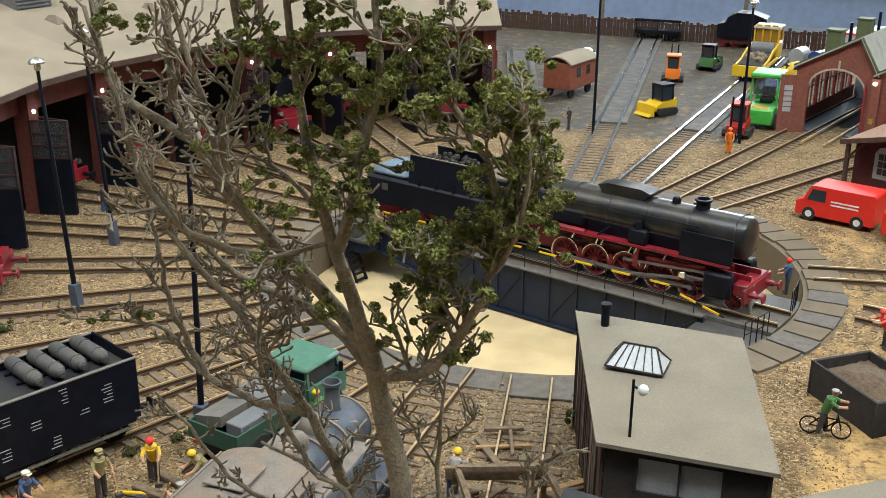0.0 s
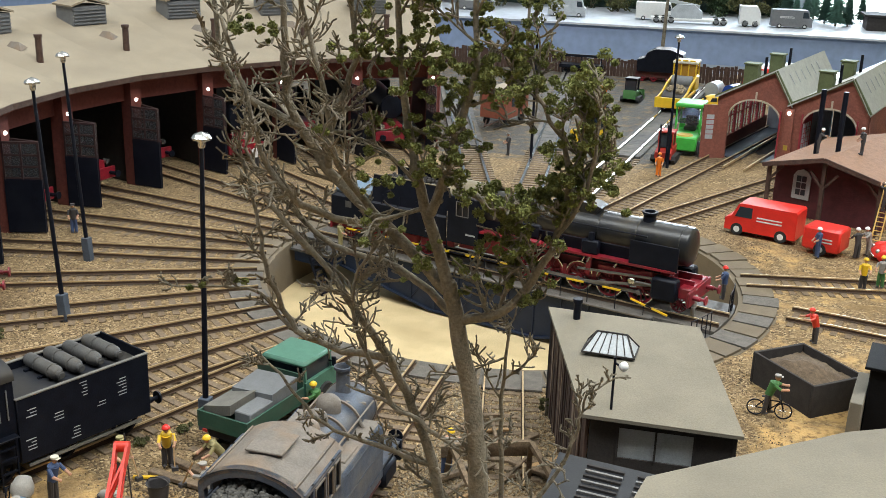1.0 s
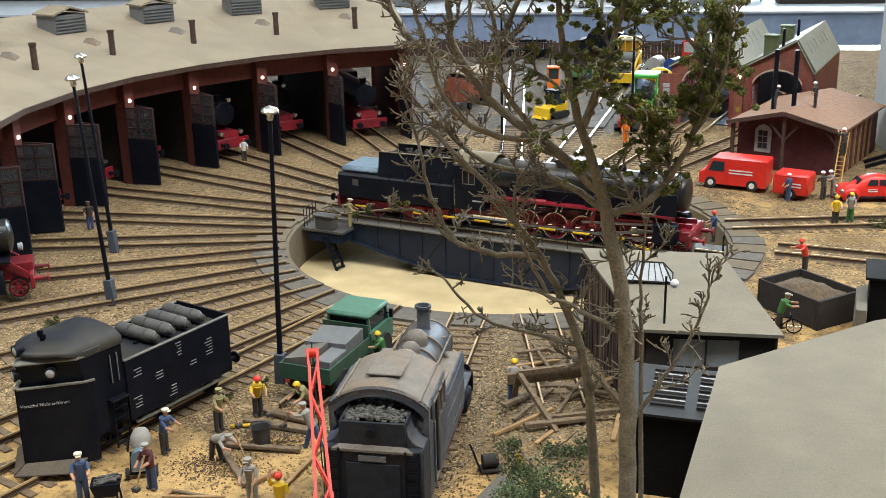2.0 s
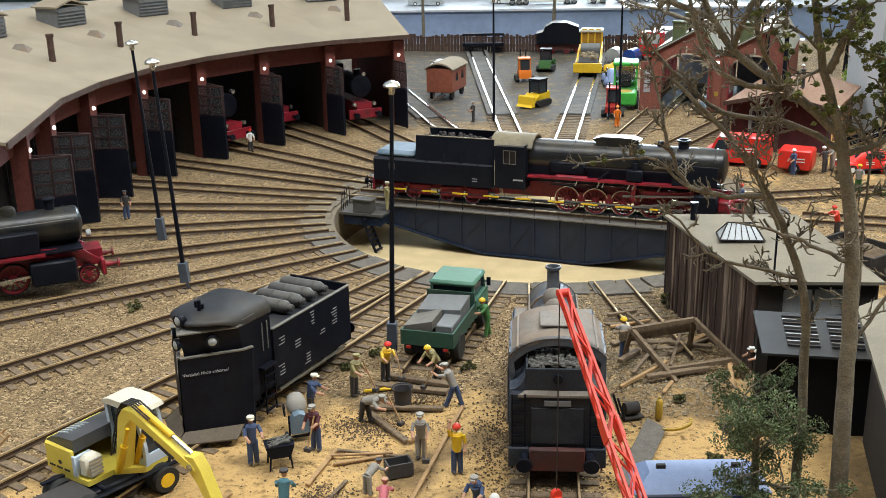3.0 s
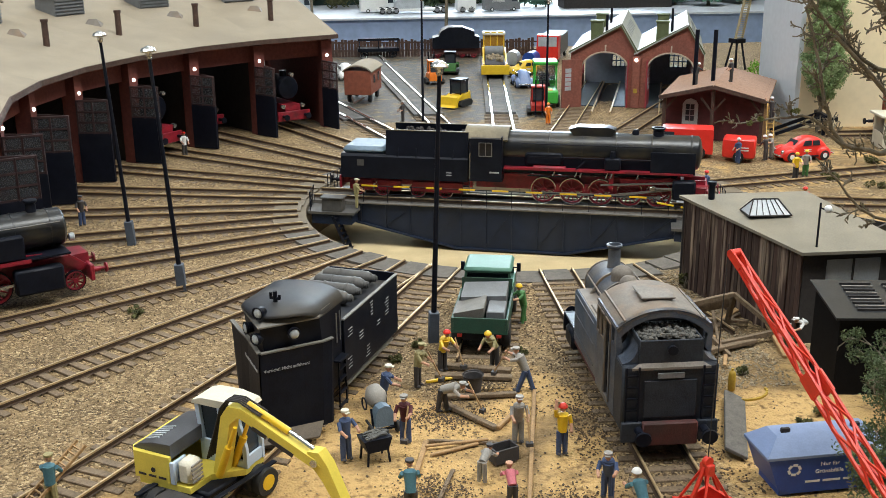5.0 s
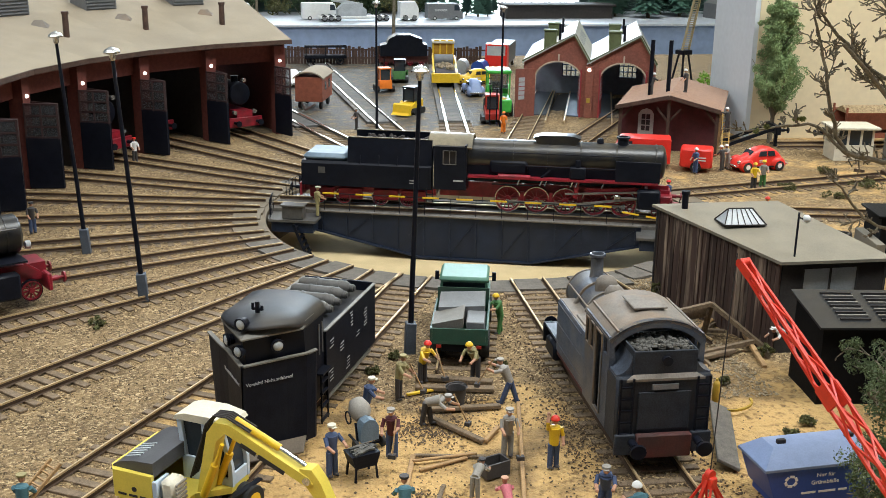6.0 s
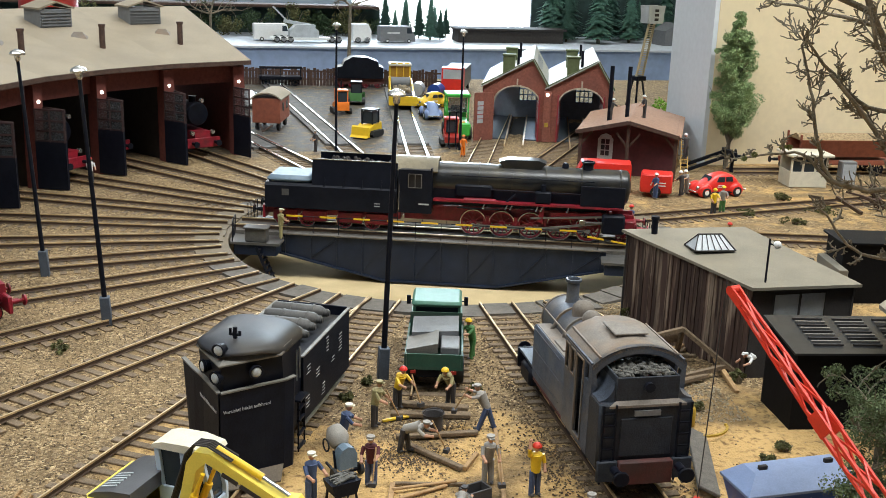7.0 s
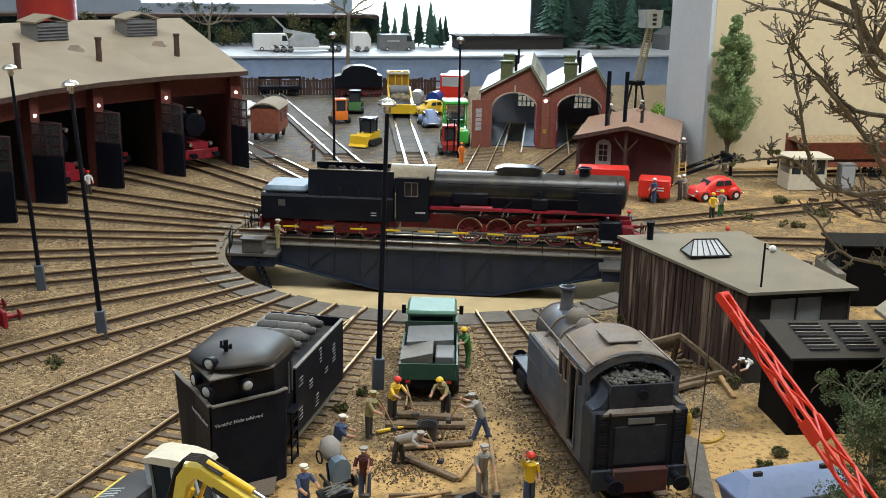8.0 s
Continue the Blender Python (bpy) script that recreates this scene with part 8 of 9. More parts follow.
def excavator():
    r = root("wheeled_excavator", 35, 640, 0, 0, "yellow wheeled excavator with pale cab, cranked boom and dozer blade", "excavator")
    r.scale = (0.94, 0.94, 0.88)
    # undercarriage runs along its own direction
    un = new("undercarriage")
    un.parent = r
    un.matrix_basis = pose(0, 0, 0, 0, 0, 52)
    bm = B()
    box(bm, -22, 22, -5, 5, 4, 8, 0.6)
    box(bm, -7, 7, -7, 7, 7, 9.4, 0.8)
    part("chassis", bm, BLACK, un)
    for q in (-14, 14):
        bm = B()
        cyl(bm, (q, -11, 5.2), (q, 11, 5.2), 1.4, n=8)
        part("axle", bm, BLACK, un)
        for s in (-1, 1):
            for e in (0, 3.6):
                wheel_part(un, q, s * (8.4 + e), 5.2, 5.2, 3.2, YELLOW)
    bm = B()
    prism(bm, [(-31, 0.6), (-29, 0.6), (-28.2, 4), (-29, 8), (-30.4, 9), (-29.8, 4)], -13, 13, "y")
    for s in (-1, 1):
        bar(bm, (-29, s * 6, 4), (-20, s * 5, 6), 1.8, 1.8)
    part("dozer_blade", bm, BLACK, un)
    bm = B()
    box(bm, -26, -10, -7, 7, 8, 9.4, 0.4)
    part("deck_plate", bm, DARK_CLOTH, un)
    bm = B()
    box(bm, -20, 20, -12.5, -10.5, 9.6, 10.4, 0.2)
    box(bm, -20, 20, 10.5, 12.5, 9.6, 10.4, 0.2)
    part("mudguard", bm, BLACK, un)
    # upper works: local x forward along the boom
    up = new("upper_works")
    up.parent = r
    up.matrix_basis = pose(-2.2 * MM, 6 * MM, 0, 0, 0, -31)
    bm = B()
    prism(bm, [(-17, -11), (-14, -14), (6, -14), (6.5, -4), (15, 3.5), (15, 13.5), (-14, 13.5), (-18, 10)], 9.4, 11.6, "z")
    part("platform", bm, LEMON, up)
    bm = B()
    prism(bm, [(-18, -11.5), (-15.5, -14.3), (-1.5, -14.3), (-1.5, -13), (-14.5, -12.6), (-16.5, -10.5), (-16.5, 10.5), (-14.5, 12.6), (-1.5, 13), (-1.5, 14.2), (-15.5, 14.2), (-18, 11.5)], 11.6, 21.4, "z")
    part("counterweight", bm, LEMON, up, "yellow rounded counterweight and side panel")
    bm = B()
    cyl(bm, (-8, -14.45, 15.6), (-8, -14.3, 15.6), 0.9, n=10)
    for k in range(3):
        box(bm, -14 + k * 4, -11 + k * 4, -14.45, -14.3, 12.8, 13.6)
    part("side_marking", bm, DARK, up, "dark side marking", smooth=False)
    bm = B()
    prism(bm, [(-17.6, 20), (-16.6, 22), (-14, 23.6), (-9, 24.8), (-2, 25.2), (-2, 20)], -12.6, 12.6, "y")
    hood = part("engine_cover", bm, HOOD, up, "dark grey ribbed engine cover")
    for k in range(6):
        bm = B()
        bar(bm, (-14.4, -9 + k * 1.7, 23.5), (-9, -9 + k * 1.7, 24.9), 0.7, 0.5)
        part("cooling_rib", bm, PANE_MILKY, hood, "pale cooling rib", smooth=False)
    bm = B()
    box(bm, -1.4, -0.2, -14.4, -7, 11.6, 19.5, 0.3)
    box(bm, -1.4, 0.6, -14.5, -13.4, 11.6, 20, 0.3)
    part("tank_bracket", bm, SKY_PLASTIC, up, "pale blue bracket")
    bm = B()
    box(bm, 0.4, 6, -13.4, -6.6, 11.6, 20.5, 1.4)
    tk = part("side_tank", bm, CREAM, up, "cream tank with ribs")
    for k in range(5):
        bm = B()
        box(bm, 5.8, 6.3, -12.6, -7.4, 12.6 + k * 1.5, 13.3 + k * 1.5)
        part("tank_rib", bm, SHIRT_GREY, tk, smooth=False)
    cab = new("cab")
    cab.parent = up
    for px, py, qx in ((-2, 4.4, -3.5), (-2, 13.2, -3.5), (14.6, 4.4, 11.5), (14.6, 13.2, 11.5), (6.5, 4.4, 5.5)):
        bm = B()
        bar(bm, (px, py, 11.6), (px, py, 19), 1.6, 1.3)
        bar(bm, (px, py, 18.8), (qx, py, 33.4), 1.6, 1.3)
        part("cab_post", bm, SKY_PLASTIC, cab, "pale blue-white cab post", smooth=False)
    bm = B()
    box(bm, -2.6, 15, 3.8, 4.7, 11.6, 14.4, 0.2)
    box(bm, -2.6, 6, 3.8, 4.7, 14, 20, 0.2)
    box(bm, -2.6, 15, 12.9, 13.8, 11.6, 18, 0.2)
    box(bm, 14.2, 15.2, 4.7, 12.9, 11.6, 16, 0.2)
    part("cab_panel", bm, SKY_PLASTIC, cab, "pale blue-white cab panel")
    bm = B()
    prism(bm, [(-2.2, 12), (14, 12), (14, 19), (11, 33), (-3.2, 33), (-2.2, 19)], 5, 12.8, "y")
    part("glazing", bm, GLASS_DARK, cab, smooth=False)
    bm = B()
    prism(bm, [(-5, 33.2), (-4.4, 34.6), (-1, 35.8), (8, 36), (14.5, 34.6), (15.4, 33.2)], 3.2, 14.2, "y")
    part("cab_roof", bm, CREAM, cab, "cream-white cab roof")
    # boom, stick, hoses
    bm = B()
    prism(bm, [(6.5, 11.6), (10, 11.6), (14.2, 31.5), (17.5, 35), (45.5, 21.9), (47, 23.4), (45.5, 25.4), (19, 38.4), (13.8, 38.2), (11, 34)], -2.6, 2.6, "y")
    boom = part("boom", bm, LEMON, up, "yellow cranked boom", smooth=False)
    for q, w in ((25.5, 2.6), (33.2, 4.4)):
        bm = B()
        bar(bm, (q - w, -2.7, 28 - (q - w - 32) * 0.477), (q + w, -2.7, 28 - (q + w - 32) * 0.477), 0.12, 1.5)
        part("boom_mark", bm, DARK, boom, "dark maker's mark as a plain bar", smooth=False)
    bm = B()
    prism(bm, [(42.5, 27.8), (46.5, 28.2), (49.5, 24), (57, 6), (54.8, 4.8), (47.5, 18), (43, 24)], -2.2, 2.2, "y")
    part("stick", bm, LEMON, up, "yellow stick")
    bm = B()
    cyl(bm, (20, 0, 39.4), (35, 0, 32.4), 1.2, n=10)
    part("stick_ram", bm, YELLOW, up)
    bm = B()
    cyl(bm, (35, 0, 32.4), (43.6, 0, 28), 0.7, n=8)
    part("ram_rod", bm, CHROME, up)
    for s in (-1, 1):
        bm = B()
        cyl(bm, (10, s * 4.1, 12), (14.5, s * 4.1, 24), 1.3, n=10)
        cyl(bm, (14.5, s * 4.1, 24), (17.5, s * 4.1, 32), 0.7, n=8)
        part("boom_ram", bm, YELLOW, up)
        bm = B()
        cyl(bm, (45, s * 2.6, 24.2), (45, s * 3.1, 24.2), 1.3, n=12)
        part("pivot_pin", bm, CHROME, up)
    for k in range(5):
        bm = B()
        w = -2 + k
        pts = [(4, w, 16), (8.5, w, 30), (10.5, w, 36.5), (13.5, w, 40.3), (18, w, 40.6), (26, w, 37)]
        for i, j in zip(pts, pts[1:]):
            cyl(bm, i, j, 0.33, n=6)
        part("hose", bm, DARK, up)
    bm = B()
    prism(bm, [(53, 7), (58, 6), (60, 2), (57, 0.3), (49, 0.5), (52, 2.2)], -5, 5, "y")
    part("bucket", bm, YELLOW, up)


excavator()


def figurine(x, y, turn, top, legs, hat, label, bend=0.0, arms=(20, 20), z=0.4, stride=0.0, scale=0.92, hat_kind="helmet", tool=None):
    """A painted plastic layout figurine, one plain mesh."""
    bm = B()
    b = radians(bend)
    for s in (-1, 1):
        cyl(bm, (s * stride * 2.6, s * 1.3, 0), (0, s * 1.0, 9.3), 0.95, 1.25, 8, 0)
        ball(bm, s * stride * 2.6 + 0.7, s * 1.3, 0.5, 1.5, 0.8, 0.6, 4, 6, 4)
    hip = Vector((0, 0, 9.0))
    ax = Vector((math.sin(b), 0, math.cos(b)))
    sh = hip + ax * 6.6
    cyl(bm, hip, hip + ax * 3.4, 1.75, 1.9, 10, 1)
    cyl(bm, hip + ax * 3.2, sh, 1.9, 2.2, 10, 1)
    ball(bm, sh.x, sh.y, sh.z, 1.7, 2.3, 1.0, 1)
    for s, a in zip((-1, 1), arms):
        t = radians(a)
        p = sh + Vector((0, s * 2.5, -0.4))
        el = p + Vector((math.sin(t) * 3.2, s * 0.6, -math.cos(t) * 3.2))
        ha = el + Vector((math.sin(t + 0.5) * 3.0, -s * 0.6, -math.cos(t + 0.5) * 3.0))
        cyl(bm, p, el, 0.8, 0.7, 7, 1)
        cyl(bm, el, ha, 0.65, 0.5, 7, 2)
        ball(bm, ha.x, ha.y, ha.z, 0.7, mi=2, n=6, m=4)
    hd = sh + ax * 2.4 + Vector((0.3, 0, 0.3))
    ball(bm, hd.x, hd.y, hd.z, 1.25, 1.15, 1.5, 2)
    if hat_kind == "helmet":
        lathe(bm, [(1.65, 0), (1.75, 0.25), (1.5, 0.9), (0.9, 1.5), (0.2, 1.7)], hd.x, hd.y, 10, 3, z=hd.z + 0.3)
    else:
        lathe(bm, [(1.5, 0), (1.6, 0.2), (1.5, 0.8), (0.3, 0.9)], hd.x, hd.y, 10, 3, z=hd.z + 0.6)
        box(bm, hd.x + 0.8, hd.x + 2.2, hd.y - 0.9, hd.y + 0.9, hd.z + 0.55, hd.z + 0.8, 0, 3)
    if tool:
        bar(bm, ha + Vector((-2, 0, 4 * tool)), ha + Vector((4, 0, -7 * tool)), 0.5, 0.5, 5)
        box(bm, ha.x + 3, ha.x + 5, ha.y - 1.3, ha.y + 1.3, ha.z - 8 * tool, ha.z - 6.5 * tool, 0, 4)
    for v in bm.verts:
        v.co *= scale
    ob = part("figurine", bm, [legs, top, SKIN, hat, DARK_CLOTH, WOOD])
    return place(ob, x, y, z, turn, label, "figurine", "layout figurines")


W_Y = "painted plastic worker figurine in yellow with red helmet"
figurine(117, 730, 300, YELLOW, DARK_CLOTH, RED_BRIGHT, W_Y, 20, (50, 50), tool=1)
figurine(138, 731, 230, KHAKI, DARK_CLOTH, YELLOW, "painted plastic worker figurine in khaki with yellow helmet, bending", 38, (40, 40))
figurine(146, 707, 160, SHIRT_GREY, JEANS, SHIRT_GREY, "painted plastic worker figurine leaning on a crowbar", 25, (85, 80), stride=1.2, hat_kind="cap", tool=1)
figurine(113, 694, 330, SHIRT_GREY, DARK_CLOTH, SHIRT_GREY, "painted plastic worker figurine in grey shirt bending with a pick", 70, (60, 60), stride=0.6, hat_kind="cap", tool=1)
figurine(106, 716, 330, KHAKI, DARK_CLOTH, KHAKI, "painted plastic worker figurine standing with a shovel", 10, (40, 35), hat_kind="cap", tool=1)
figurine(92, 697, 350, JEANS, DARK_CLOTH, CREAM, "painted plastic worker figurine beside the concrete mixer", 12, (45, 45), hat_kind="cap")
figurine(98, 672, 250, MAROON, JEANS, SHIRT_GREY, "painted plastic worker figurine in blue trousers with a shovel", 8, (30, 55), hat_kind="cap", tool=1)
figurine(77.5, 662, 300, JEANS, JEANS, CREAM, "painted plastic worker figurine in blue overalls with a cap", 0, (40, 50), hat_kind="cap")
figurine(136, 667, 270, SHIRT_GREY, SHIRT_GREY, SHIRT_GREY, "painted plastic figurine in grey coat with arms folded", 10, (35, 35), hat_kind="cap", tool=1)
figurine(149, 657, 280, YELLOW, JEANS, ORANGE_RED, "painted plastic worker figurine in yellow shirt with orange helmet waving", 0, (165, 10))
figurine(158, 777, 200, SHIRT_GREEN, SHIRT_GREEN, YELLOW, "painted plastic worker figurine in green with yellow helmet by the lorry", 15, (60, 60), stride=0.6)
figurine(157, 628, 250, JEANS, JEANS, SHIRT_GREY, "painted plastic worker figurine in blue overalls pushing", 25, (50, 60), hat_kind="cap")
figurine(127, 626, 90, PINK, DARK_CLOTH, SKIN, "painted plastic figurine in a pink shirt stooping", 62, (50, 50), scale=0.78, hat_kind="cap")
figurine(96, 624, 90, SHIRT_TEAL, DARK_CLOTH, DARK_CLOTH, "painted plastic figurine in a teal shirt", 20, (40, 40), hat_kind="cap")
figurine(120, 642, 60, SHIRT_GREY, SHIRT_GREY, DARK_CLOTH, "painted plastic figurine in grey crouching", 72, (50, 50), scale=0.75, hat_kind="cap")
figurine(163, 610, 100, SHIRT_TEAL, JEANS, WHITE, "painted plastic figurine in blue and white", 40, (50, 50))
figurine(-12, 642, 80, SHIRT_TEAL, KHAKI, KHAKI, "painted plastic worker figurine in teal carrying a ladder", 5, (40, 40), hat_kind="cap")
figurine(273, 742, 200, WHITE, DARK_CLOTH, WHITE, "painted plastic figurine in white shirt crouching by the hut", 75, (50, 50), scale=0.85, hat_kind="cap")
figurine(216, 752, 90, SHIRT_GREY, JEANS, YELLOW, "painted plastic worker figurine in grey with yellow helmet", 35, (60, 60))
figurine(262, 1229, 270, ORANGE, ORANGE, ORANGE, "painted plastic figurine in orange overalls in the yard", 0, (15, 15))
figurine(140, 1256, 200, DARK_CLOTH, DARK_CLOTH, SHIRT_GREY, "painted plastic figurine in dark coat between the tracks", 0, (30, 30), hat_kind="cap")
figurine(-32, 1146, 300, WHITE, DARK_CLOTH, RED_BRIGHT, "painted plastic figurine in white with red cap at the roundhouse", 0, (30, 20), hat_kind="cap")
figurine(-69, 962, 300, DARK_CLOTH, JEANS, DARK_CLOTH, "painted plastic figurine in dark coat on the apron", 0, (20, 20), hat_kind="cap")
figurine(366, 1064, 200, JEANS, JEANS, WHITE, "painted plastic fireman figurine in dark blue with white helmet", 0, (20, 30))
figurine(389, 1070, 120, DARK_CLOTH, DARK_CLOTH, WHITE, "painted plastic fireman figurine in black with white helmet", 10, (40, 40))
figurine(396, 1076, 200, SHIRT_GREY, SHIRT_GREY, WHITE, "painted plastic fireman figurine in grey at the ladder foot", 15, (60, 60))
figurine(406, 1104, 100, DARK_CLOTH, DARK_CLOTH, WHITE, "painted plastic fireman figurine climbing the ladder", 10, (100, 100), z=22)
figurine(396, 1165, 180, DARK_CLOTH, DARK_CLOTH, WHITE, "painted plastic fireman figurine standing on the hut roof", 5, (20, 20), z=43)
figurine(368, 1168, 20, DARK_CLOTH, DARK_CLOTH, WHITE, "painted plastic fireman figurine standing on the hut roof", 15, (60, 60), z=40)
figurine(386, 1012, 270, YELLOW, DARK_CLOTH, YELLOW, "painted plastic worker figurine in yellow by the rails", 0, (25, 45))
figurine(396, 1019, 250, SHIRT_GREY, SHIRT_GREEN, YELLOW, "painted plastic worker figurine in grey and green by the rails", 0, (30, 40))
figurine(355, 925, 200, ORANGE_RED, DARK_CLOTH, ORANGE_RED, "painted plastic worker figurine in orange red by the ash bin", 20, (70, 70))
figurine(312, 978, 180, JEANS, DARK_CLOTH, RED_BRIGHT, "painted plastic worker figurine with red helmet at the bridge end", 0, (40, 40), z=-1.5)
figurine(297, 938, 180, SHIRT_GREY, SHIRT_GREY, CREAM, "painted plastic worker figurine in pale grey on the bridge walkway", 0, (30, 30), z=-1.5, hat_kind="cap")
figurine(91.5, 988, 0, KHAKI, KHAKI, CREAM, "painted plastic figurine in khaki at the control box", 0, (40, 40), z=-1.5, hat_kind="cap")


def concrete_mixer():
    r = root("concrete_mixer", 90, 682, 0, -70, "small blue-grey concrete mixer with tilted drum", "concrete mixer")
    r.scale = (0.82, 0.82, 0.82)
    bm = B()
    prism(bm, [(-4, 4), (4, 4), (4, 10), (2.6, 12.6), (0, 13.6), (-2.6, 12.6), (-4, 10)], 0, 5, "x")
    part("motor_case", bm, BLUE_GREY, r)
    bm = B()
    lathe(bm, [(0.5, -4.5), (3.2, -4.2), (4.6, -1.5), (4.6, 1), (3, 4.4), (2.7, 4.6), (2.4, 4.2)], 0, 0, 16)
    m = Euler((0, radians(-48), 0)).to_matrix()
    for v in bm.verts:
        v.co = m @ v.co + Vector((-5, 0, 14))
    part("drum", bm, SHIRT_GREY, r, "cement-grey drum")
    bm = B()
    for s in (-1, 1):
        bar(bm, (4, s * 4.6, 2.4), (-9, s * 3, 1.4), 0.8, 0.8)
        bar(bm, (3, s * 4.6, 2.4), (0, s * 4.2, 11), 0.8, 0.8)
    bar(bm, (4, -5, 2.4), (4, 5, 2.4), 0.9, 0.9)
    part("stand", bm, BLACK_WORN, r, smooth=False)
    for s in (-1, 1):
        wheel_part(r, 4, s * 6, 2.6, 2.6, 1.4, BLACK)
    bm = B()
    n = 14
    for k in range(n):
        t0, t1 = k * 2 * math.pi / n, (k + 1) * 2 * math.pi / n
        bar(bm, (-4 + 2.6 * math.cos(t0), -5.6, 12 + 2.6 * math.sin(t0)), (-4 + 2.6 * math.cos(t1), -5.6, 12 + 2.6 * math.sin(t1)), 0.5, 0.5)
    part("hand_wheel", bm, BLACK_WORN, r, smooth=False)


concrete_mixer()


def barrow():
    r = root("wheelbarrow", 87, 661, 0, 20, "dark metal brazier barrow with sticks on thin legs", "barrow")
    bm = B()
    prism(bm, [(-5, 9), (5, 9), (3.6, 4.6), (-3.6, 4.6)], -3.4, 3.4, "y")
    part("tray", bm, BLACK_WORN, r)
    for px in (-3.4, 3.4):
        for py in (-3, 3):
            bm = B()
            bar(bm, (px, py, 5), (px * 1.15, py * 1.1, 0), 0.6, 0.6)
            part("leg", bm, BLACK_WORN, r, smooth=False)
    rnd = random.Random(3)
    bm = B()
    for k in range(16):
        bar(bm, (rnd.uniform(-5, -1), rnd.uniform(-3, 3), 9.3), (rnd.uniform(1, 5), rnd.uniform(-3, 3), 9.8), 0.6, 0.6)
    tagged(part("coals", bm, COAL, r, smooth=False), kind="stuff")


barrow()


def bucket(x, y):
    r = root("bucket", x, y, 0, 0, "black metal bucket standing on the sand", "bucket")
    bm = B()
    lathe(bm, [(2.9, 0), (3.8, 8), (4.2, 8.2), (3.5, 7.6), (2.7, 1)], 0, 0, 16)
    part("pail", bm, DARK_CLOTH, r)
    bm = B()
    for k in range(8):
        t0, t1 = math.pi * k / 8, math.pi * (k + 1) / 8
        bar(bm, (3.9 * math.cos(t0), 0, 8 + 2 * math.sin(t0)), (3.9 * math.cos(t1), 0, 8 + 2 * math.sin(t1)), 0.35, 0.35)
    part("handle", bm, DARK_CLOTH, r, smooth=False)


bucket(126, 707)


def timbers():
    rnd = random.Random(31)

    def plank(x, y, turn, ln, w=4.0, h=2.0, z=0.2, m=WOOD, tilt=0.0):
        bm = B()
        box(bm, -ln / 2, ln / 2, -w / 2, w / 2, 0, h, 0.25)
        ob = part("timber", bm, m)
        ob.matrix_basis = pose(x * MM, y * MM, z * MM, 0, tilt, turn)
        tagged(ob, "weathered loose timber lying on the sand" if m is not WOOD else "bare new timber lying on the sand", "timber", "loose timbers")

    plank(127, 704, -2, 30, 2.4, 1.5, m=SLEEPER)
    plank(122, 688, -54, 27, 2.4, 1.5, m=SLEEPER)
    plank(134, 682, 56, 12, 1.6, 1.4, m=WOOD)
    plank(117, 669, -10, 24, 1.4, 0.9, m=SLEEPER)
    plank(114, 664, 20, 18, 1.4, 0.9, m=WOOD)
    plank(115, 667, 6, 22, 1.2, 0.8, z=1.0, m=WOOD)
    plank(102, 659, 76, 25, 1.8, 1.0, m=WOOD)
    plank(140.5, 665, 78, 84, 1.5, 1.0, m=WOOD)
    plank(70, 633, 62, 19, 1.6, 1.0, m=WOOD)
    plank(118, 721, 15, 18, 1.4, 1.0, m=YELLOW)
    plank(108, 640, 70, 22, 1.4, 0.9, m=SLEEPER)
    # sleepers laid out for the new road
    for k in range(2):
        x, y = polar(256.5, 256 + k * 8.4)
        plank(x + rnd.uniform(-1, 1), y, 166.5 + rnd.uniform(-6, 6), 30, 3.4, 1.7, m=SLEEPER)
    # timber heap beside the hut
    for k in range(18):
        plank(rnd.uniform(216, 258), rnd.uniform(724, 800), rnd.uniform(0, 180), rnd.uniform(10, 34), rnd.uniform(1.2, 3.2), rnd.uniform(0.8, 1.8), rnd.uniform(0.2, 2.2), WOOD if k % 4 == 0 else SLEEPER, rnd.uniform(-8, 8))
    # steel plates lying flat
    for x, y, t, a, b in ((224, 836, 10, 26, 15),):
        bm = B()
        box(bm, -a / 2, a / 2, -b / 2, b / 2, 0, 0.9, 0.15)
        place(part("steel_plate", bm, PLANK_GREY), x, y, 0.5, t, "dull grey steel plate lying on the ground", "plate")


timbers()


def site_crate():
    r = root("tool_crate", 129, 656, 0.2, 22, "small black open tool crate on the sand", "crate")
    for q in ((-4.5, 4.5, -3, -2.4, 0, 5), (-4.5, 4.5, 2.4, 3, 0, 5), (-4.5, -3.9, -2.3, 2.3, 0, 5), (3.9, 4.5, -2.3, 2.3, 0, 5)):
        bm = B()
        box(bm, *q, 0.12)
        part("side", bm, DARK_CLOTH, r)
    bm = B()
    box(bm, -3.8, 3.8, -2.3, 2.3, 0, 0.6)
    part("bottom", bm, DARK_CLOTH, r, smooth=False)


site_crate()


def ramp_board():
    """Broad grey board leaning against the track bed beside the tank engine."""
    bm = B()
    box(bm, -23, 23, -4, 4, -0.6, 0.6, 0.2)
    ob = part("ramp_board", bm, PLANK_GREY, smooth=False)
    place(ob, 213, 668, 0, 0, "broad grey weathered board leaning beside the track", "board")
    ob.matrix_basis = pose(213 * MM, 668 * MM, 2.2 * MM, 22, 0, 70)


ramp_board()


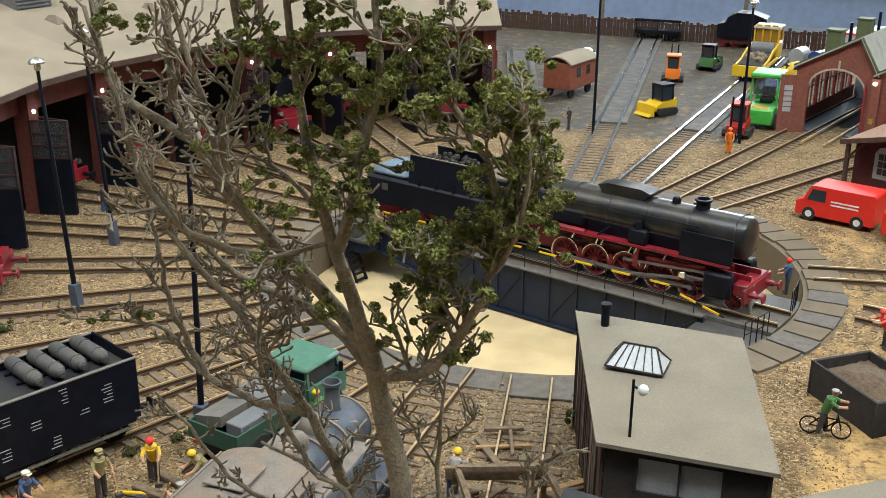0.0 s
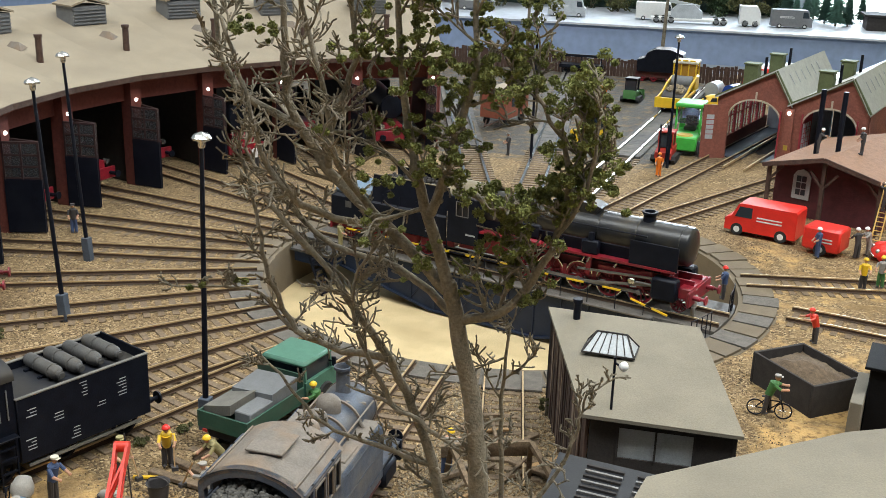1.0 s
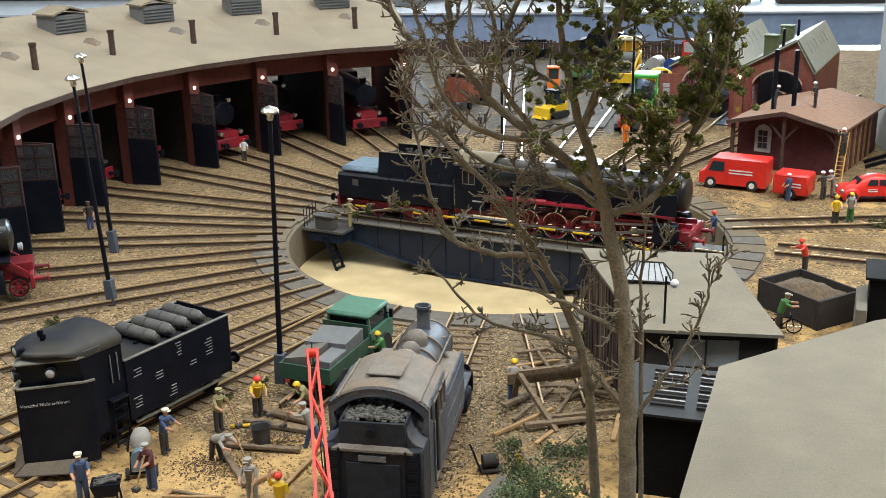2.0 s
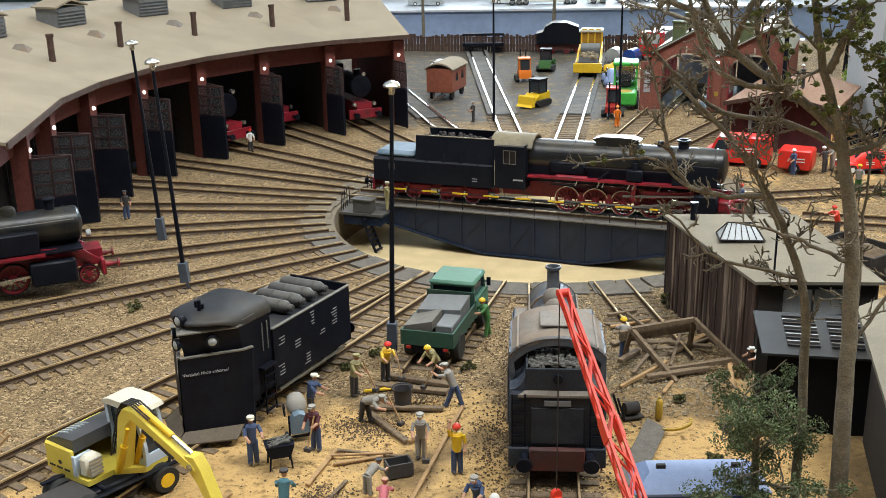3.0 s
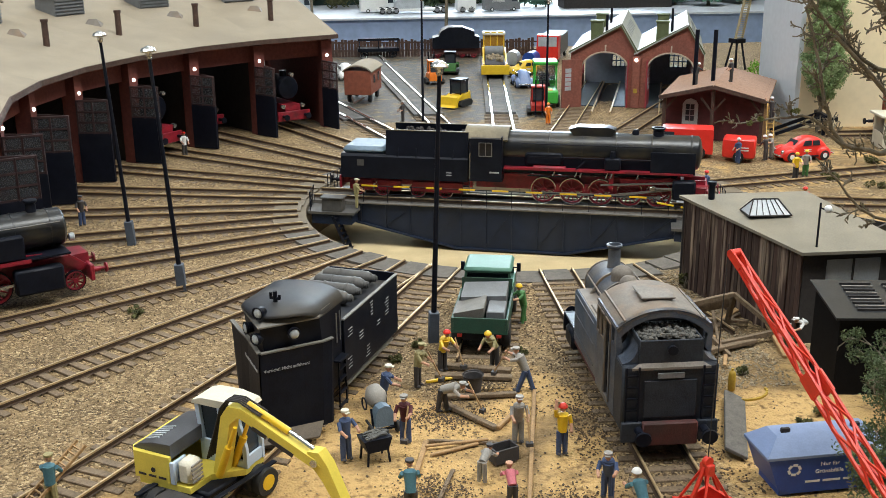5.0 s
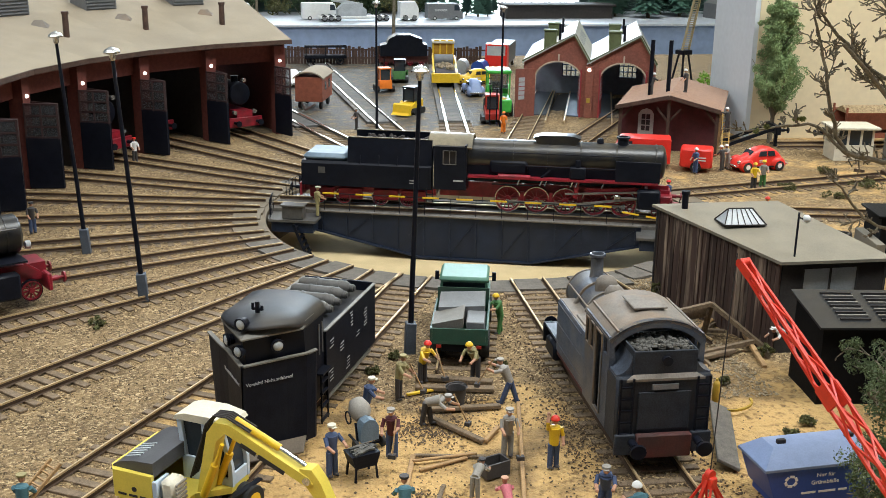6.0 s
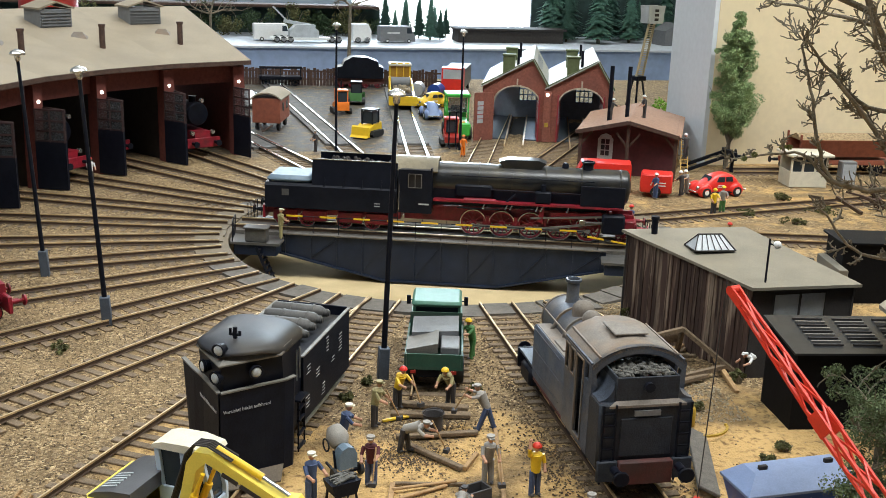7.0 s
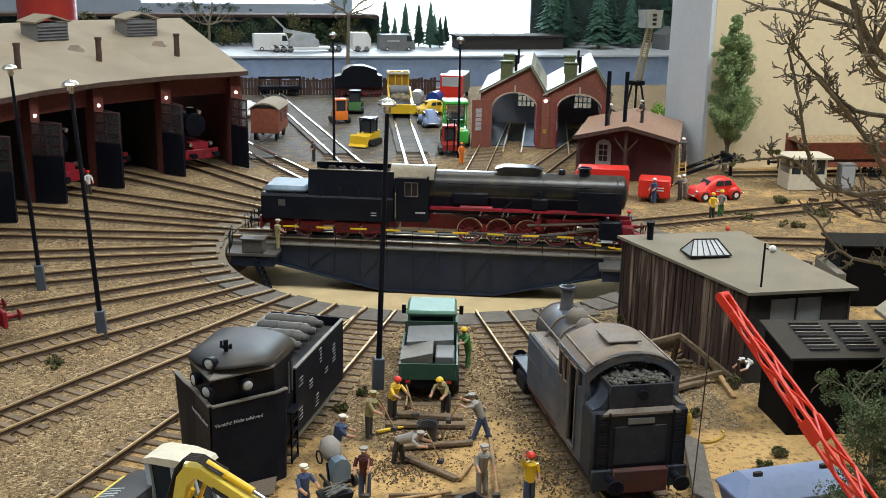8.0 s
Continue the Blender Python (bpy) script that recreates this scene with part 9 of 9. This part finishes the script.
def timber_stop():
    r = root("timber_buffer_stop", 232, 752, 0, 12, "old bent timber buffer stop frame beside the hut", "buffer stop")
    pts = (((-14, 0, 15), (14, 2, 16.5)), ((-14, 0, 15), (-2, -22, 0)), ((14, 2, 16.5), (30, -20, 0)), ((-14, 0, 15), (-16, 4, 0)), ((14, 2, 16.5), (14, 6, 0)), ((-4, -16, 3), (26, -14, 4)))
    for a, b in pts:
        bm = B()
        bar(bm, a, b, 1.8, 1.8)
        part("beam", bm, SLEEPER, r, smooth=False)
    bm = B()
    bar(bm, (-18, 3, 11), (16, 5, 12.5), 1.8, 4.5)
    part("cross_beam", bm, SLEEPER, r, smooth=False)
    for s in (-14, 6):
        bm = B()
        cyl(bm, (s, 4, 11.5), (s, 8, 11.5), 2.0, 2.0, 12)
        part("pad", bm, DARK, r)


timber_stop()
track(CX + 4, CY, 280.5, ROUT - 14, 232, "each", "old rails on rotten sleepers beside the hut")


def gas_bottle():
    for x, y in ((223, 698),):
        bm = B()
        lathe(bm, [(1.3, 0), (1.4, 0.3), (1.4, 6.5), (1.0, 7.6), (0.5, 8), (0.5, 8.8)], 0, 0, 12)
        place(part("gas_bottle", bm, MUSTARD), x, y, 0.3, 0, "yellow gas bottle standing on the sand", "gas bottle")
    bm = B()
    n = 12
    for k in range(n):
        t0, t1 = math.pi * k / n, math.pi * (k + 1) / n
        bar(bm, (6 * math.cos(t0), 4 * math.sin(t0), 1 + k * 0.15), (6 * math.cos(t1), 4 * math.sin(t1), 1 + k * 0.15), 0.8, 0.8)
    place(part("hose", bm, MUSTARD), 228, 690, 0.4, 200, "looped yellow hose on the sand", "hose")


gas_bottle()


def pump():
    r = root("water_pump", 213, 699, 0, 20, "small dark water pump with mustard yellow pressure bottle", "pump")
    bm = B()
    box(bm, -4, 4, -2.6, 2.6, 0.2, 1.4, 0.3)
    part("base_plate", bm, DARK, r)
    bm = B()
    cyl(bm, (-3, 0, 4), (2.5, 0, 4), 2.4, 2.4, 14)
    part("motor", bm, DARK, r)
    for s in (-1, 1):
        bm = B()
        bar(bm, (-4, s * 2, 1), (-7, s * 2, 10), 0.7, 0.7)
        part("handle", bm, BLACK, r)


pump()
wooden_ladder((-22, 636, 0.5), (-4, 652, 17), 5, "bare wooden ladder carried beside the excavator")


def bicycle():
    r = root("bicycle", 331, 838, 0, -5, "black bicycle with a green-coated plastic rider beside the ash bin", "bicycle")
    for q in (-5.5, 5.5):
        bm = B()
        ring(bm, q, 3.6, 3.6, 3.1, 0, 0.5)
        w = part("wheel", bm, BLACK, r)
        for k in range(8):
            t = k * math.pi / 4
            bm = B()
            cyl(bm, (q, 0, 3.6), (q + 3.2 * math.cos(t), 0, 3.6 + 3.2 * math.sin(t)), 0.1, n=4)
            part("spoke", bm, CHROME, w)
    bm = B()
    for a, b in (((-5.5, 0, 3.6), (-2, 0, 7.5)), ((-5.5, 0, 3.6), (0, 0, 3.4)), ((0, 0, 3.4), (-2, 0, 8.6)), ((0, 0, 3.4), (4, 0, 7.4)), ((-2, 0, 7.5), (4, 0, 7.6)), ((5.5, 0, 3.6), (3.8, 0, 9.4))):
        cyl(bm, a, b, 0.3, n=5)
    cyl(bm, (3.6, -2.4, 9.4), (3.6, 2.4, 9.4), 0.3, n=5)
    part("bike_frame", bm, BLACK, r)
    bm = B()
    box(bm, -3.4, -0.8, -0.8, 0.8, 8.6, 9.2, 0.2)
    part("saddle", bm, DARK_CLOTH, r)


bicycle()
figurine(330, 838, -5, SHIRT_GREEN, DARK_CLOTH, SHIRT_GREY, "painted plastic cyclist figurine in a green coat", 18, (65, 65), z=1.6, stride=0.5, hat_kind="cap", scale=0.92)


def branch_tree(name, x, y, seed, label, trunk_top, trunk_r, base_z, limbs, clumps_side, material, leaf_seed, depth=4, spread=1.0, first=26.0):
    """A bare branching tree: tapered crooked limbs, twigs, and flock clumps on some of them."""
    rnd = random.Random(seed)
    r = root(name, x, y, 0, 0, label, "tree")
    segs, tips = [], []

    def grow(p, d, ln, rad, level):
        n = 4 if level < 2 else 3
        for k in range(n):
            bend = Vector((rnd.gauss(0, 0.24), rnd.gauss(0, 0.24), rnd.gauss(0.02, 0.18)))
            d = (d + bend).normalized()
            q = p + d * ln / n
            r1 = rad * (1 - 0.42 * (k + 1) / n)
            segs.append((p.copy(), q.copy(), rad * (1 - 0.42 * k / n), r1, level))
            p = q
            if level < depth and (k > 0 or level > 0):
                for _ in range(1 if rnd.random() < 0.75 else 2):
                    side = Vector((rnd.gauss(0, 1), rnd.gauss(0, 1), rnd.gauss(0.1, 0.7))).normalized()
                    grow(p, (d * 0.55 + side * 0.85 * spread).normalized(), ln * rnd.uniform(0.42, 0.72), r1 * rnd.uniform(0.5, 0.72), level + 1)
        tips.append((p.copy(), level))

    base = Vector((0, 0, -1))
    top = Vector(trunk_top)
    for k in range(5):
        a, b = base.lerp(top, k / 5), base.lerp(top, (k + 1) / 5)
        segs.append((a, b, trunk_r * (1.25 - 0.09 * k), trunk_r * (1.25 - 0.09 * (k + 1)), 0))
    for d, ln, rad, z in limbs:
        grow(base.lerp(top, z), Vector(d).normalized(), ln, rad, 1)
    bm = B()
    for a, b, r0, r1, level in segs:
        if level == 0:
            cyl(bm, a, b, r0, r1, 12)
    part("trunk", bm, BARK, r)
    bm = B()
    for a, b, r0, r1, level in segs:
        if level:
            cyl(bm, a, b, max(r0, 0.22), max(r1, 0.16), 7 if level < 3 else 5, cap=level < 2)
    tagged(part("brushwood", bm, BARK, r), kind="stuff")
    cl = [(p, rnd.uniform(2.2, 4.6)) for p, level in tips if clumps_side(p)]
    if cl:
        leaf_cloud("foliage", r, material, cl, 170, 0.5, leaf_seed)
    return r


def old_tree():
    """Crooked old tree: two grey stems, long bare limbs on one side, compact flock clumps on the other."""
    rnd = random.Random(23)
    ox, oy = 259, 606
    r = root("old_tree", ox, oy, 0, 0, "tall old tree with bare grey limbs and yellow-green foliage clumps", "tree")
    segs, tips = [], []

    def grow(p, d, ln, rad, level, leafy):
        n = 5 if level == 1 else 4
        arc = Vector((rnd.gauss(-0.02, 0.07), rnd.gauss(0, 0.05), rnd.gauss(0.05, 0.05)))
        for k in range(n):
            d = (d + arc + Vector((rnd.gauss(0, 0.09), rnd.gauss(0, 0.09), rnd.gauss(0, 0.09)))).normalized()
            q = p + d * ln / n
            r0, r1 = rad * (1 - 0.55 * k / n), rad * (1 - 0.55 * (k + 1) / n)
            segs.append((p.copy(), q.copy(), r0, r1))
            p = q
            for _ in range((2 if rnd.random() < 0.45 else 1) if level == 1 else rnd.random() < 0.75 and level == 2):
                side = Vector((rnd.gauss(0, 1), rnd.gauss(0, 0.8), rnd.gauss(0.1, 0.8))).normalized()
                grow(p, (d * 0.75 + side * 0.75).normalized(), ln * rnd.uniform(0.3, 0.6), r1 * rnd.uniform(0.55, 0.8), level + 1, leafy)
        if leafy:
            tips.append(p.copy())

    def bough(name, pts, r0, r1, ln, leafy=False, sub=0.95):
        bm = B()
        pts = [Vector((x - ox, y - oy, z)) for x, y, z in pts]
        fine = []
        for k in range(len(pts) - 1):
            p0, p1, p2, p3 = pts[max(k - 1, 0)], pts[k], pts[k + 1], pts[min(k + 2, len(pts) - 1)]
            for j in range(4):
                t = j / 4
                c = 0.5 * (2 * p1 + (p2 - p0) * t + (2 * p0 - 5 * p1 + 4 * p2 - p3) * t * t + (3 * p1 - p0 - 3 * p2 + p3) * t ** 3)
                fine.append(c + Vector((rnd.gauss(0, 0.22), rnd.gauss(0, 0.22), rnd.gauss(0, 0.22))))
        fine.append(pts[-1])
        m = len(fine) - 1
        for k in range(m):
            ra, rb = r0 + (r1 - r0) * k / m, r0 + (r1 - r0) * (k + 1) / m
            cyl(bm, fine[k], fine[k + 1], ra, rb, 10)
            ball(bm, *fine[k + 1], rb, n=8, m=5)
            if rnd.random() < 0.12:
                ball(bm, *(fine[k + 1] + Vector((rnd.gauss(0, 0.5), rnd.gauss(0, 0.5), 0)) * rb), rb * 0.75, n=7, m=5)
            if ln and k > 1 and rnd.random() < sub:
                d = (fine[k + 1] - fine[k]).normalized()
                side = Vector((rnd.gauss(0, 1), rnd.gauss(0, 0.8), rnd.gauss(0.15, 0.8))).normalized()
                grow(fine[k + 1], (d * 0.6 + side * 0.8).normalized(), ln * rnd.uniform(0.6, 1.35), max(0.26, rb * 0.5), 1, leafy)
        part(name, bm, BARK, r)

    bough("trunk", [(260, 606, -1), (259, 606, 40), (258, 606, 72), (256, 606, 100), (252, 606, 120), (250, 606, 130)], 2.6, 1.4, 0)
    bough("trunk", [(251, 616, -1), (250, 615, 55), (247, 613, 82), (241, 614, 99), (234, 613, 112), (224, 613, 126), (209, 614, 141)], 1.5, 0.5, 7, sub=0.6)
    bough("bough", [(236, 613, 110), (222, 615, 110), (213, 616, 114), (208, 616, 126), (206, 617, 137), (202, 618, 148)], 0.8, 0.3, 6, sub=0.7)
    bough("bough", [(215, 616, 111), (206, 617, 119), (197, 618, 119), (187, 618, 118)], 0.5, 0.2, 4, sub=0.5)
    bough("bough", [(247, 613, 86), (234, 612, 90), (222, 612, 93), (214, 612, 101), (206, 612, 109)], 0.6, 0.25, 4, sub=0.5)
    bough("bough", [(255, 606, 94), (246, 608, 98), (237, 610, 101), (227, 612, 103)], 0.6, 0.25, 7, sub=0.7)
    bough("bough", [(250, 606, 128), (237, 609, 139), (223, 612, 149), (215, 612, 163), (215, 612, 176), (213, 612, 188)], 1.3, 0.5, 8, sub=0.8)
    bough("bough", [(218, 612, 157), (206, 613, 162), (201, 614, 169), (199, 614, 184)], 0.9, 0.4, 6, sub=0.7)
    bough("bough", [(220, 612, 154), (212, 622, 156), (204, 632, 158), (195, 642, 161)], 0.6, 0.25, 5, sub=0.3)
    bough("bough", [(251, 606, 124), (238, 612, 130), (223, 616, 132), (209, 617, 143), (203, 618, 150)], 0.9, 0.3, 7, sub=0.8)
    bough("bough", [(238, 609, 102), (231, 608, 116), (230, 608, 127), (236, 608, 138)], 0.5, 0.25, 8)
    bough("bough", [(237, 609, 139), (228, 605, 152), (226, 602, 168), (222, 600, 184)], 0.8, 0.35, 10)
    bough("bough", [(223, 612, 149), (226, 608, 160), (231, 606, 172), (230, 604, 188)], 0.9, 0.4, 8)
    bough("bough", [(237, 610, 139), (223, 606, 142), (214, 604, 150), (210, 604, 164), (205, 605, 178)], 0.8, 0.35, 7)
    bough("bough", [(251, 606, 123), (260, 605, 126), (266, 605, 133), (271, 604, 146), (271, 603, 158), (265, 603, 168)], 1.0, 0.35, 9, True, 0.9)
    bough("bough", [(269, 604, 141), (275, 603, 152), (276, 602, 164)], 0.5, 0.25, 7, True, 0.9)
    bough("bough", [(250, 606, 128), (245, 606, 145), (241, 606, 160), (239, 605, 184)], 1.3, 0.5, 11, True)
    bough("bough", [(246, 606, 144), (250, 604, 158), (254, 603, 172), (254, 602, 188)], 1.0, 0.4, 10, True)
    bough("bough", [(249, 604, 152), (257, 602, 148), (264, 601, 147)], 0.6, 0.25, 6, True)
    bough("bough", [(262, 612, 40), (261, 611, 85), (260, 611, 105), (261, 612, 121)], 0.7, 0.25, 9, sub=0.9)
    bough("bough", [(259, 606, 70), (268, 608, 84), (274, 610, 95), (276, 610, 104), (277, 610, 110)], 0.6, 0.2, 6, sub=0.6)
    bm = B()
    for a, b, r0, r1 in segs:
        cyl(bm, a, b, max(r0, 0.19), max(r1, 0.15), 6, cap=False)
    tagged(part("brushwood", bm, BARK, r), kind="stuff")

    # flock clumps: a dense column over the fork, and tufts along the outer boughs
    column = ((242, 181), (246, 178), (239, 174), (233, 175), (253, 182), (250, 172), (243, 168), (246, 161), (241, 159), (237, 151), (244, 154), (250, 158), (253, 167), (246, 173), (236, 183), (245, 136), (212, 177), (242, 188), (250, 190))
    outer = ((260, 177), (263, 175), (256, 171), (260, 169), (264, 168), (275, 172), (273, 169), (271, 159), (275, 159), (272, 154), (278, 154), (270, 151), (261, 147), (265, 149), (263, 145), (260, 149), (256, 149), (263, 184))
    clumps = []
    for core, rows in ((0.7, column), (1.0, outer)):
        for x, z in rows:
            c = Vector((x - ox, 604 - oy + rnd.gauss(0, 2.0), z))
            for _ in range(11):
                clumps.append((c + Vector((rnd.gauss(0, 2.3), rnd.gauss(0, 2.0), rnd.gauss(0, 1.9))), core * rnd.uniform(0.5, 1.7)))
    clumps += [(Vector((x - ox, 12, z)), 0.9) for x, z in ((200, 121), (202, 121), (192, 119), (189, 118))]
    clumps += [(q, rnd.uniform(0.6, 1.2)) for q in tips if rnd.random() < 0.25]
    leaf_cloud("foliage", r, LEAF_TREE, clumps, 150, 0.36, 5)
    return r


old_tree()
branch_tree("pine", 238, 608, 31, "short pine with pale branches and grey-green needle clumps", (-2, 0, 40), 1.3, 0,
            [((-0.9, 0, 0.4), 13, 0.7, 0.95), ((0.8, 0.3, 0.5), 15, 0.7, 0.9), ((0, 0.6, 0.7), 14, 0.7, 1.0), ((0.1, -0.6, 0.6), 14, 0.7, 1.0), ((-0.8, -0.4, 0.1), 14, 0.6, 0.7), ((0.7, -0.3, 0.0), 16, 0.6, 0.66), ((-0.8, -0.3, -0.1), 14, 0.5, 0.45), ((0.6, -0.6, -0.1), 14, 0.5, 0.4), ((-0.2, -0.8, 0.1), 13, 0.5, 0.55)],
            lambda p: p.z > 4 and noise.noise(p * 0.12) > -0.18, LEAF_PINE, 7, depth=3)
branch_tree("far_bare_tree", 232, 1742, 51, "tall thin bare tree behind the fence", (2, 0, 96), 2.2, 0,
            [((-0.8, 0, 0.5), 36, 1.2, 1.0), ((0.8, 0.1, 0.4), 40, 1.3, 1.0), ((0.2, 0.3, 1), 40, 1.3, 1.0), ((-0.4, 0.3, 0.9), 34, 1.2, 1.0)],
            lambda p: p.z > 110 and p.x < 0, LEAF, 8, depth=3)
branch_tree("far_bare_tree", 60, 1790, 53, "tall thin bare tree behind the fence", (0, 0, 80), 2.0, 0,
            [((-0.8, 0, 0.5), 40, 1.2, 1.0), ((0.8, 0.1, 0.4), 40, 1.3, 1.0), ((0.2, 0.3, 1), 44, 1.3, 1.0), ((-0.4, 0.3, 0.9), 40, 1.2, 1.0)],
            lambda p: p.z > 95, LEAF_DARK, 9, depth=3)


# ---- loose ballast and rubble ----


def stones(name, material, n, sampler, lo, hi, seed, label):
    rs = np.random.RandomState(seed)
    pts = []
    while len(pts) < n:
        p = sampler(rs)
        if p is not None:
            pts.append(p)
    P = np.array(pts)
    base = np.array([(1, 0, 0), (-1, 0, 0), (0, 1, 0), (0, -1, 0), (0, 0, 1), (0, 0, -1)], float)
    V = base[None] * rs.uniform(0.55, 1.0, (n, 6, 1)) + rs.normal(0, 0.12, (n, 6, 3))
    t = rs.uniform(0, 6.28, n)
    c, s = np.cos(t), np.sin(t)
    X = V[..., 0] * c[:, None] - V[..., 1] * s[:, None]
    Y = V[..., 0] * s[:, None] + V[..., 1] * c[:, None]
    size = rs.uniform(lo, hi, n)[:, None] * rs.uniform(0.7, 1.0, (n, 1))
    W = np.stack([X * size + P[:, :1], Y * size + P[:, 1:2], V[..., 2] * size * 0.7 + P[:, 2:3]], -1).reshape(-1, 3) * MM
    tri = np.array([(0, 2, 4), (2, 1, 4), (1, 3, 4), (3, 0, 4), (2, 0, 5), (1, 2, 5), (3, 1, 5), (0, 3, 5)])
    F = (tri[None] + (np.arange(n) * 6)[:, None, None]).reshape(-1, 3)
    me = bpy.data.meshes.new(name)
    me.from_pydata(W.tolist(), [], F.tolist())
    me.materials.append(material)
    tagged(new(name, me), label, "gravel", kind="stuff")


def on_apron(rs):
    x, y = rs.uniform(-140, 340), rs.uniform(610, 1150)
    if math.hypot(x - CX, y - CY) < ROUT + 1:
        return None
    if x > 15 and y < 735 and rs.uniform() < 0.85:
        return None
    return x, y, bumpy(x, y) - 0.15


def by_tank(rs):
    x, y = rs.normal(184, 15), rs.uniform(570, 840)
    return x, y, bumpy(x, y) - 0.1


def by_site(rs):
    k = rs.randint(8)
    if k < 5:
        hx, hy, w = ((105, 638, 7), (143, 626, 7), (163, 680, 5), (126, 712, 9), (112, 690, 8))[k]
        x, y = rs.normal(hx, w), rs.normal(hy, w * (3.5 if k == 2 else 0.8))
        d = math.hypot(x - hx, y - hy) / w
        return x, y, bumpy(x, y) - 0.1 + (rs.uniform(0, 2.2) * max(0.0, 1 - d * 0.7) if k < 2 else 0.0)
    x, y = rs.normal(125, 24), rs.normal(700, 42)
    if noise.noise((x * 0.05, y * 0.05, 1)) < 0.12 or y > 820:
        return None
    return x, y, bumpy(x, y) - 0.1


def by_hut(rs):
    x, y = rs.uniform(200, 250), rs.uniform(700, 842)
    return x, y, bumpy(x, y) - 0.1


stones("ballast", STONE, 26000, on_apron, 0.25, 0.7, 1, "loose pale brown ballast stones between the rails")
stones("dark_ballast", STONE_DARK, 15000, on_apron, 0.25, 0.75, 2, "loose dark ballast stones between the rails")
stones("oily_rubble", STONE_DARK, 5200, by_tank, 0.3, 1.0, 3, "dark oily rubble round the tank engine track")
stones("site_rubble", STONE_DARK, 4200, by_site, 0.25, 0.75, 4, "dark rubble scattered over the building site")
stones("pale_rubble", RUBBLE, 4200, by_hut, 0.35, 1.2, 5, "pale rubble along the hut wall")
